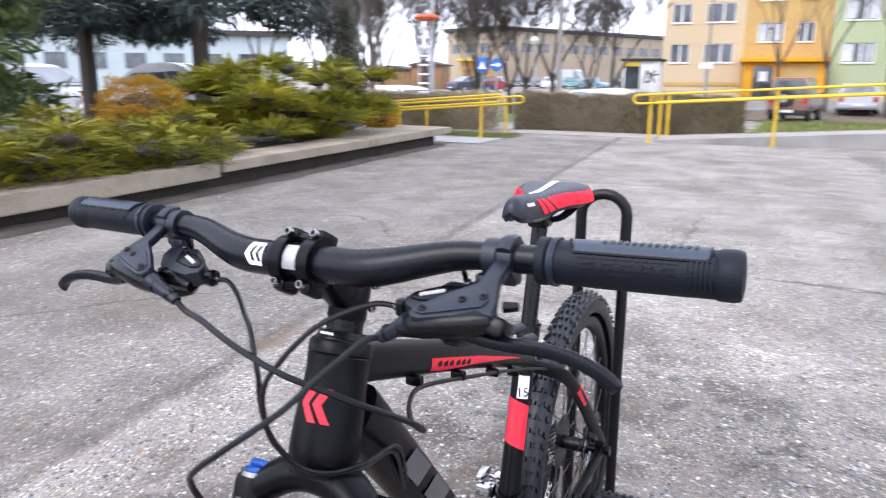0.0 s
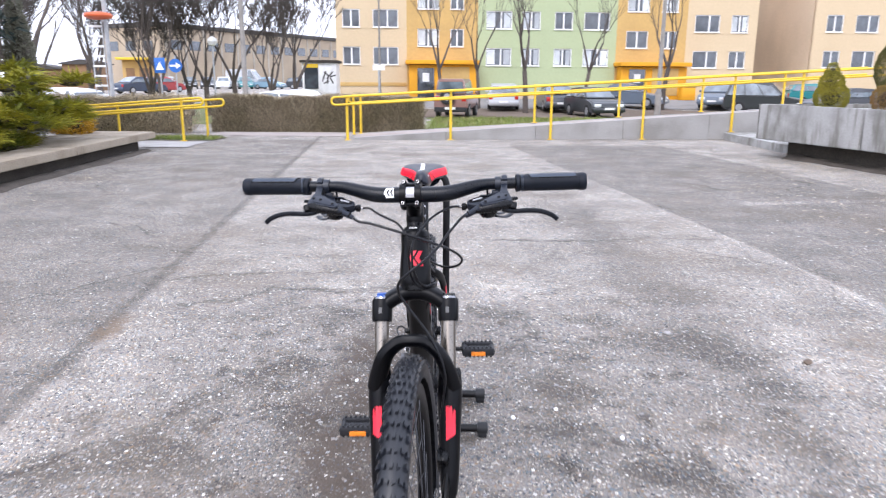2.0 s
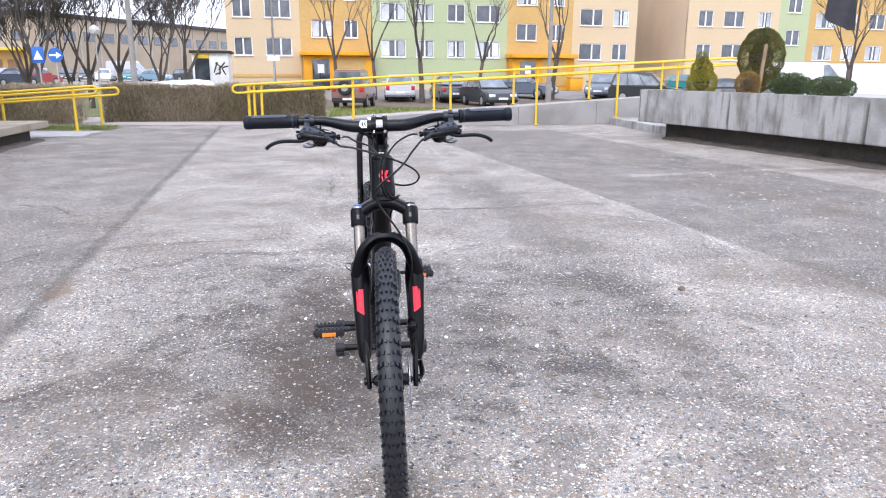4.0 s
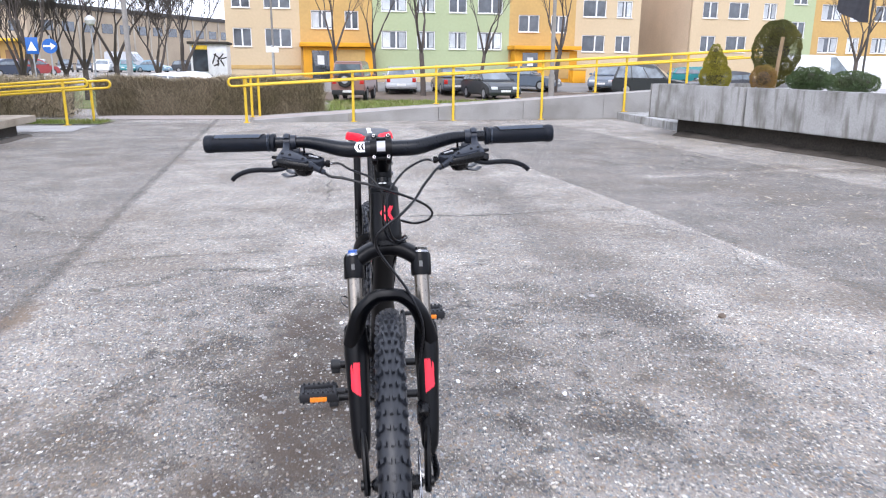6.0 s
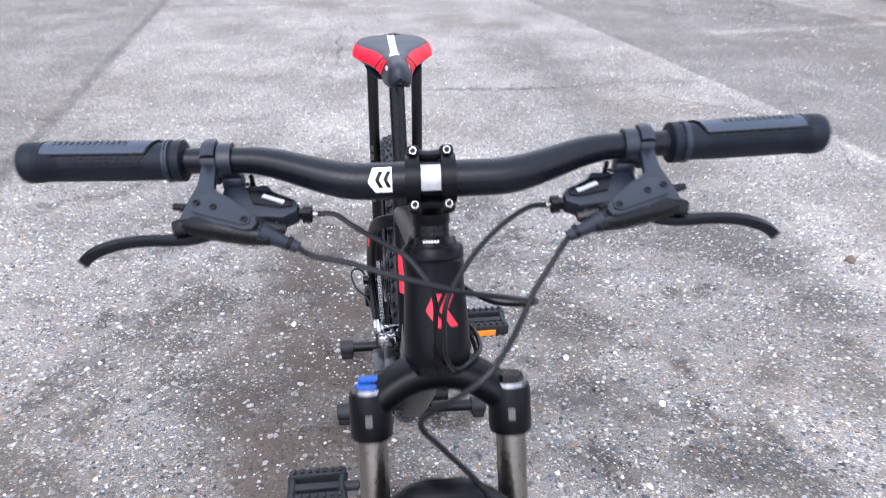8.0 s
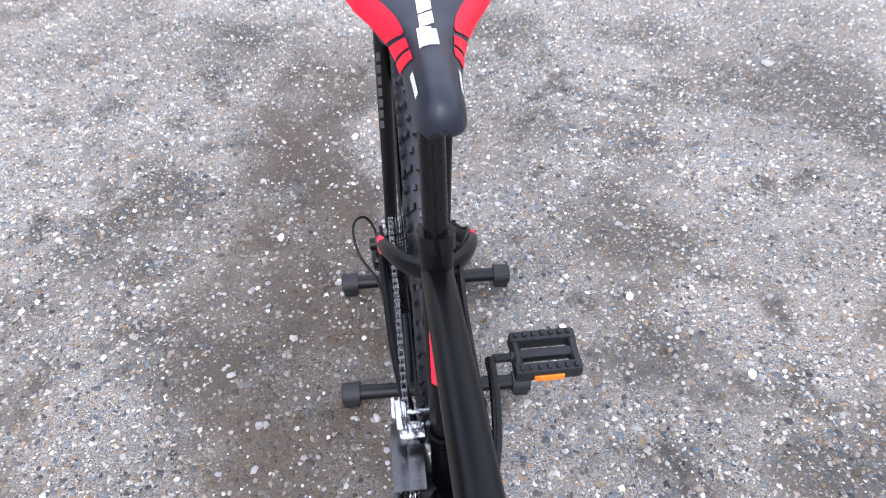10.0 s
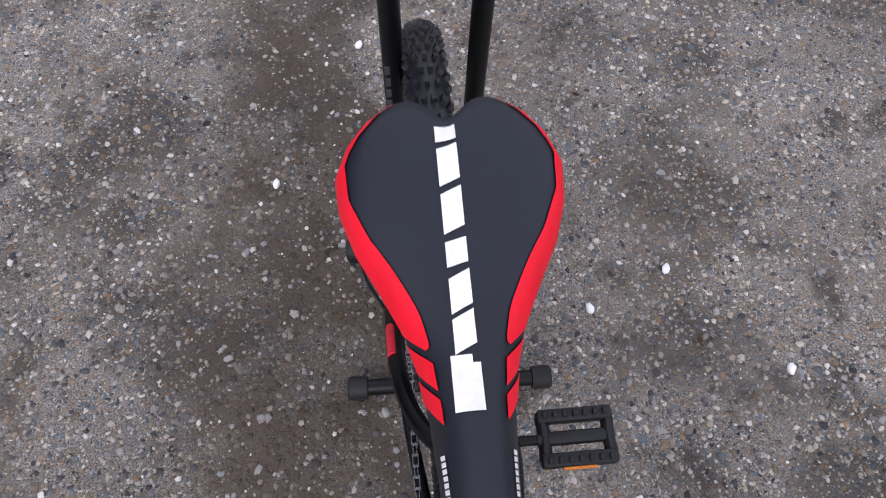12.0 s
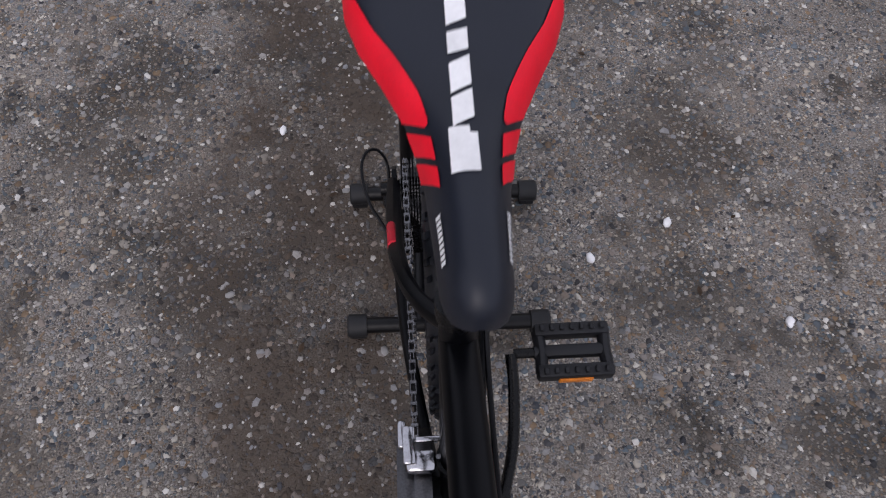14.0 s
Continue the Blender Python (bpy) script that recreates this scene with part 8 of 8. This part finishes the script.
def chain_and_gears():
    for k, r in enumerate((0.024, 0.028, 0.032, 0.036, 0.040, 0.045, 0.051, 0.058)):
        bm = bmesh.new()
        gear(bm, RA, -0.054 + 0.0042 * k, r, 12 + 3 * k, 0.0018)
        bpart("sprocket", bm, DSTEEL, rear_wheel)
    r1, r2 = 0.066, 0.040
    up = [V(CX, BB.y, BB.z + r1), V(CX, RA.y, RA.z + r2)]
    j1 = V(CX + 0.002, RA.y - 0.005, RA.z - 0.075)
    j2 = V(CX + 0.002, RA.y - 0.030, RA.z - 0.150)
    path = []
    for k in range(13):
        a = math.pi / 2 + math.pi * k / 12
        path.append(V(CX, BB.y + r1 * math.cos(a), BB.z + r1 * math.sin(a)))
    path = path[::-1] + [up[1]]
    for k in range(1, 9):
        a = math.pi / 2 - math.pi * k / 9
        path.append(V(CX, RA.y + r2 * math.cos(a), RA.z + r2 * math.sin(a)))
    path += [j1 + V(0, 0.018, 0), j1 + V(0, 0.0, -0.018), j2 + V(0, -0.018, 0.01), j2 + V(0, -0.006, -0.018)]
    # even steps along the closed path
    pts = path + [path[0]]
    seg = [(b - a).length for a, b in zip(pts, pts[1:])]
    total = sum(seg)
    n = int(total / 0.0127)
    bm = bmesh.new()

    def along(d):
        for a, b, l in zip(pts, pts[1:], seg):
            if d <= l:
                return a + (b - a) * (d / l)
            d -= l
        return pts[-1]
    for k in range(n):
        a, b = along(total * k / n), along(total * (k + 1) / n * 0.9999)
        m = (a + b) / 2
        d = (b - a)
        ang = math.atan2(d.z, d.y)
        w = 0.0034 if k % 2 else 0.0021
        for s in (-1, 1):
            box(bm, m + V(s * w, 0, 0), (0.0009, d.length * 1.25, 0.0082), 0, Matrix.Rotation(ang, 4, "X"))
        rod(bm, a + V(-0.0042, 0, 0), a + V(0.0042, 0, 0), 0.0034, 6)
    ch = bpart("chain", bm, STEEL, bike, "steel roller chain", False)
    ch["kind"] = "stuff"
    for p in (j1, j2):
        bm = bmesh.new()
        gear(bm, p, p.x, 0.019, 11, 0.004)
        bpart("jockey_wheel", bm, PLASTIC, bike)
    bm = bmesh.new()
    for dx in (-0.006, 0.007):
        tube(bm, [j1 + V(dx, 0.004, 0.012), (j1 + j2) / 2 + V(dx, 0, 0), j2 + V(dx, 0, -0.012)], [(0.0012, 0.013), (0.0012, 0.010), (0.0012, 0.013)], 8, up=(1, 0, 0))
    box(bm, RA + V(-0.072, 0.012, -0.052), (0.022, 0.034, 0.05), 0.007, Matrix.Rotation(0.35, 4, "X"))
    bpart("rear_derailleur", bm, GLOSS, bike, "black rear derailleur")
    cable("gear_cable", [(-0.064, 0.76, 0.318), (-0.075, 0.82, 0.322), (-0.102, 0.871, 0.326), (-0.113, 0.922, 0.330), (-0.107, 0.953, 0.330), (-0.090, 0.964, 0.322), (-0.076, 0.955, 0.300), (-0.074, 0.93, 0.278)], 0.0024, "black gear cable loop")
    # front derailleur
    bm = bmesh.new()
    lathe(bm, [(-0.010, 0.0185), (-0.010, 0.0225), (0.010, 0.0225), (0.010, 0.0185)], seat_c(0.43), "z", 20, True)
    fd = bpart("front_derailleur", bm, GLOSS, bike, "chromed front derailleur")
    bm = bmesh.new()
    for dx in (-0.012, 0.008):
        pts = []
        for k in range(9):
            a = radians(35 + 75 * k / 8)
            pts.append(V(CX + dx, BB.y + 0.090 * math.cos(a), BB.z + 0.090 * math.sin(a)))
        tube(bm, pts, [(0.0012, 0.010)] * 9, 8, up=(1, 0, 0))
    bpart("cage", bm, DSTEEL, fd, "dark steel cage")
    bm = bmesh.new()
    box(bm, seat_c(0.435) + V(-0.040, -0.004, 0.0), (0.034, 0.024, 0.022), 0.006)
    box(bm, seat_c(0.447) + V(-0.030, 0.014, 0.0), (0.046, 0.006, 0.006), 0.002)
    box(bm, seat_c(0.44) + V(-0.060, 0.022, 0.004), (0.010, 0.030, 0.018), 0.004)
    box(bm, seat_c(0.452) + V(-0.052, 0.006, 0.0), (0.014, 0.040, 0.010), 0.003)
    bpart("linkage", bm, CHROME, fd)
    for dy in (-0.006, 0.006):
        bm = bmesh.new()
        rod(bm, seat_c(0.449) + V(-0.026 + dy, -0.006, 0), seat_c(0.449) + V(-0.026 + dy, -0.006, 0.004), 0.003, 8)
        bpart("screw", bm, STEEL, fd)
    # rear caliper between the stays on the bike's left
    bm = bmesh.new()
    box(bm, (0.054, 0.835, 0.395), (0.026, 0.050, 0.030), 0.008, Matrix.Rotation(-0.6, 4, "X"))
    bpart("brake_caliper", bm, GLOSS, bike, "black disc brake caliper")


chain_and_gears()


# ---- the wheel stand ----
def wheel_stand():
    t = thing("bike_stand", pose(0.032, 0, 0), "black tubular wheel stand with a tall hoop and capped feet", "bike stand")
    for y in (0.831, 1.106):
        bm = bmesh.new()
        rod(bm, V(-0.158, y, 0.030), V(0.158, y, 0.030), 0.0145, 18)
        foot = part("foot", bm, STAND, t)
        for s in (-1, 1):
            bm = bmesh.new()
            lathe(bm, [(s * 0.150, 0.0145), (s * 0.150, 0.0205), (s * 0.182, 0.0215), (s * 0.185, 0.019)], (0, y, 0.030), "x", 24)
            box(bm, (s * 0.168, y, 0.010), (0.030, 0.034, 0.020), 0.004)
            part("end_cap", bm, CAPRUB, foot, "black plastic end cap")
    for x in (-0.052, 0.052):
        bm = bmesh.new()
        rod(bm, V(x, 0.83, 0.032), V(x, 1.11, 0.032), 0.012, 14)
        part("side_bar", bm, STAND, t)
    bm = bmesh.new()
    w, top, y, mid = 0.051, 0.888, 1.080, -0.017
    pts = [V(mid - w - 0.003, y, 0.03), V(mid - w, y, 0.4), V(mid - w, y, top - 0.045)]
    for k in range(1, 8):
        a = math.pi * k / 8
        pts.append(V(mid - w * math.cos(a), y, top - 0.045 + 0.045 * math.sin(a)))
    pts += [V(mid + w, y, top - 0.045), V(mid + w, y, 0.4), V(mid + w + 0.003, y, 0.03)]
    tube(bm, pts, 0.0125, 16)
    hoop = part("hoop", bm, STAND, t)
    bm = bmesh.new()
    for k in range(7):
        box(bm, (mid - w - 0.006, y - 0.0118, 0.50 + 0.022 * k), (0.008, 0.001, 0.015), 0, Matrix.Rotation(0.2, 4, "Z"))
    part("print_bar", bm, GREYD, hoop, "faint grey print")
    bm = bmesh.new()
    tube(bm, [V(mid - w, y, 0.12), V(mid - 0.03, y + 0.03, 0.12), V(mid + 0.03, y + 0.03, 0.12), V(mid + w, y, 0.12)], 0.008, 10)
    part("cross_bar", bm, STAND, t)


wheel_stand()


# ---- loose chips and leaves on the asphalt ----
def chips_on_ground():
    """Pale and dark stone chips that stand a little out of the asphalt, thickest round the bicycle."""
    g = np.random.default_rng(9)
    n1, n2 = 36000, 26000
    x = np.concatenate([g.uniform(-1.5, 1.9, n1), g.uniform(-3.5, 4.5, n2)])
    y = np.concatenate([g.uniform(-1.2, 2.6, n1), g.uniform(-1.5, 8.0, n2)])
    n = n1 + n2
    r = 0.0024 + 0.0046 * g.random(n) ** 2.8
    r[n1:] *= 1.25
    base = np.array([(math.cos(a), math.sin(a), 0) for a in np.linspace(0, 2 * math.pi, 6)[:5]] + [(0.55 * math.cos(a + 0.5), 0.55 * math.sin(a + 0.5), 1) for a in np.linspace(0, 2 * math.pi, 5)[:4]])
    k = len(base)
    V_ = base[None] * (1 + g.uniform(-0.3, 0.3, (n, k, 1)))
    a = g.uniform(0, 6.28, n)
    st = g.uniform(0.65, 1.5, n)
    c, s = np.cos(a)[:, None], np.sin(a)[:, None]
    xx, yy = V_[:, :, 0] * st[:, None], V_[:, :, 1]
    vx = (xx * c - yy * s) * r[:, None] + x[:, None]
    vy = (xx * s + yy * c) * r[:, None] + y[:, None]
    vz = V_[:, :, 2] * r[:, None] * 0.45 - 0.0003
    verts = np.stack([vx, vy, vz], 2).reshape(-1, 3)
    tri = [(0, 1, 6), (0, 6, 5), (1, 2, 6), (2, 7, 6), (2, 3, 7), (3, 8, 7), (3, 4, 8), (4, 5, 8), (4, 0, 5), (5, 6, 7), (5, 7, 8)]
    f = (np.array(tri)[None] + (np.arange(n) * k)[:, None, None]).reshape(-1, 3)
    raw("stone_chips", verts.tolist(), f.tolist(), PEBBLE, None, "pale and dark stone chips set in the asphalt", "gravel", "stuff")


chips_on_ground()


def pebble(x, y, r, mat, label):
    bm = bmesh.new()
    bmesh.ops.create_icosphere(bm, subdivisions=2, radius=1)
    sd = V(x * 7, y * 5, 0)
    for v in bm.verts:
        k = 1 + 0.3 * noise.noise(v.co * 1.3 + sd)
        v.co = Vector((v.co.x * r * k * 1.2, v.co.y * r * k * 0.85, v.co.z * r * k * 0.6))
    single("pebble", bm, mat, label, "pebble", "loose pebbles", m=pose(x, y, r * 0.3, 0, 0, x * 900))


for x, y, r in ((-0.122, 1.636, 0.010), (-0.301, 1.280, 0.009), (0.483, 1.041, 0.010), (0.317, 0.967, 0.010), (0.684, 0.824, 0.010), (-0.380, 0.909, 0.008), (-0.088, 0.790, 0.008)):
    pebble(x, y, r, WHITE if r > 0.0085 else KERB, "pale pebble lying on the asphalt")
pebble(1.653, 1.53, 0.022, DIRT, "dark lump of earth on the asphalt")
pebble(1.139, 1.885, 0.016, KERB, "pale stone on the asphalt")


def leaf(x, y, size, label):
    bm = bmesh.new()
    out = [(-1, 0), (-0.5, 0.4), (0.2, 0.45), (1, 0), (0.2, -0.45), (-0.5, -0.4)]
    vs = [bm.verts.new((a * size, b * size, 0.004 + 0.2 * size * abs(b))) for a, b in out]
    c = bm.verts.new((0, 0, 0.003))
    for i in range(6):
        bm.faces.new((c, vs[i], vs[(i + 1) % 6]))
    bmesh.ops.solidify(bm, geom=bm.faces[:], thickness=0.0012)
    single("fallen_leaf", bm, LEAFM, label, "leaf", "fallen leaves", m=pose(x, y, 0.002, 0, 0, x * 700 + y * 300))


for x, y in ((-0.19, 1.12), (-0.17, 0.98), (0.62, 1.05), (0.52, 0.89), (0.60, 1.25), (-0.24, 0.80), (0.36, 1.47), (-0.30, 1.35), (0.15, 1.0), (0.80, 0.6), (-0.5, 0.5), (1.7, 0.9)):
    leaf(x, y, 0.007 + 0.005 * ((x * 13) % 1), "small brown fallen leaf on the asphalt")


def litter():
    """Pale dry leaf flakes strewn before the planters."""
    g = np.random.default_rng(15)
    k1, k2, k3 = 520, 1100, 260
    x = np.concatenate([g.normal(5.2, 0.45, k1), g.uniform(3.2, 6.6, k2), -4.45 + g.normal(0, 0.18, k3)])
    y = np.concatenate([g.normal(8.8, 0.9, k1), g.uniform(2.6, 9.5, k2), g.uniform(1.0, 11.0, k3)])
    keep = x < 5.15 + (10.6 - y) * 0.21
    x, y = x[keep], y[keep]
    n = len(x)
    r = g.uniform(0.007, 0.028, n)
    a = g.uniform(0, 6.28, n)
    lift = g.uniform(0.002, 0.012, n)
    P = np.stack([x, y, lift], 1)
    u = np.stack([np.cos(a), np.sin(a), g.uniform(-0.2, 0.2, n)], 1) * r[:, None]
    w = np.stack([-np.sin(a), np.cos(a), g.uniform(-0.2, 0.2, n)], 1) * (r * g.uniform(0.35, 0.7, n))[:, None]
    up = np.array([0, 0, 0.003])
    verts = np.stack([P - u, P + w, P + u, P - w, P + up], 1).reshape(-1, 3)
    i = np.arange(n)[:, None, None] * 5
    f = (np.array([(0, 1, 4), (1, 2, 4), (2, 3, 4), (3, 0, 4)])[None] + i).reshape(-1, 3)
    raw("leaf_litter", verts.tolist(), f.tolist(), LITTER, None, "pale dry leaf flakes strewn on the asphalt", "leaf litter", "stuff")


litter()
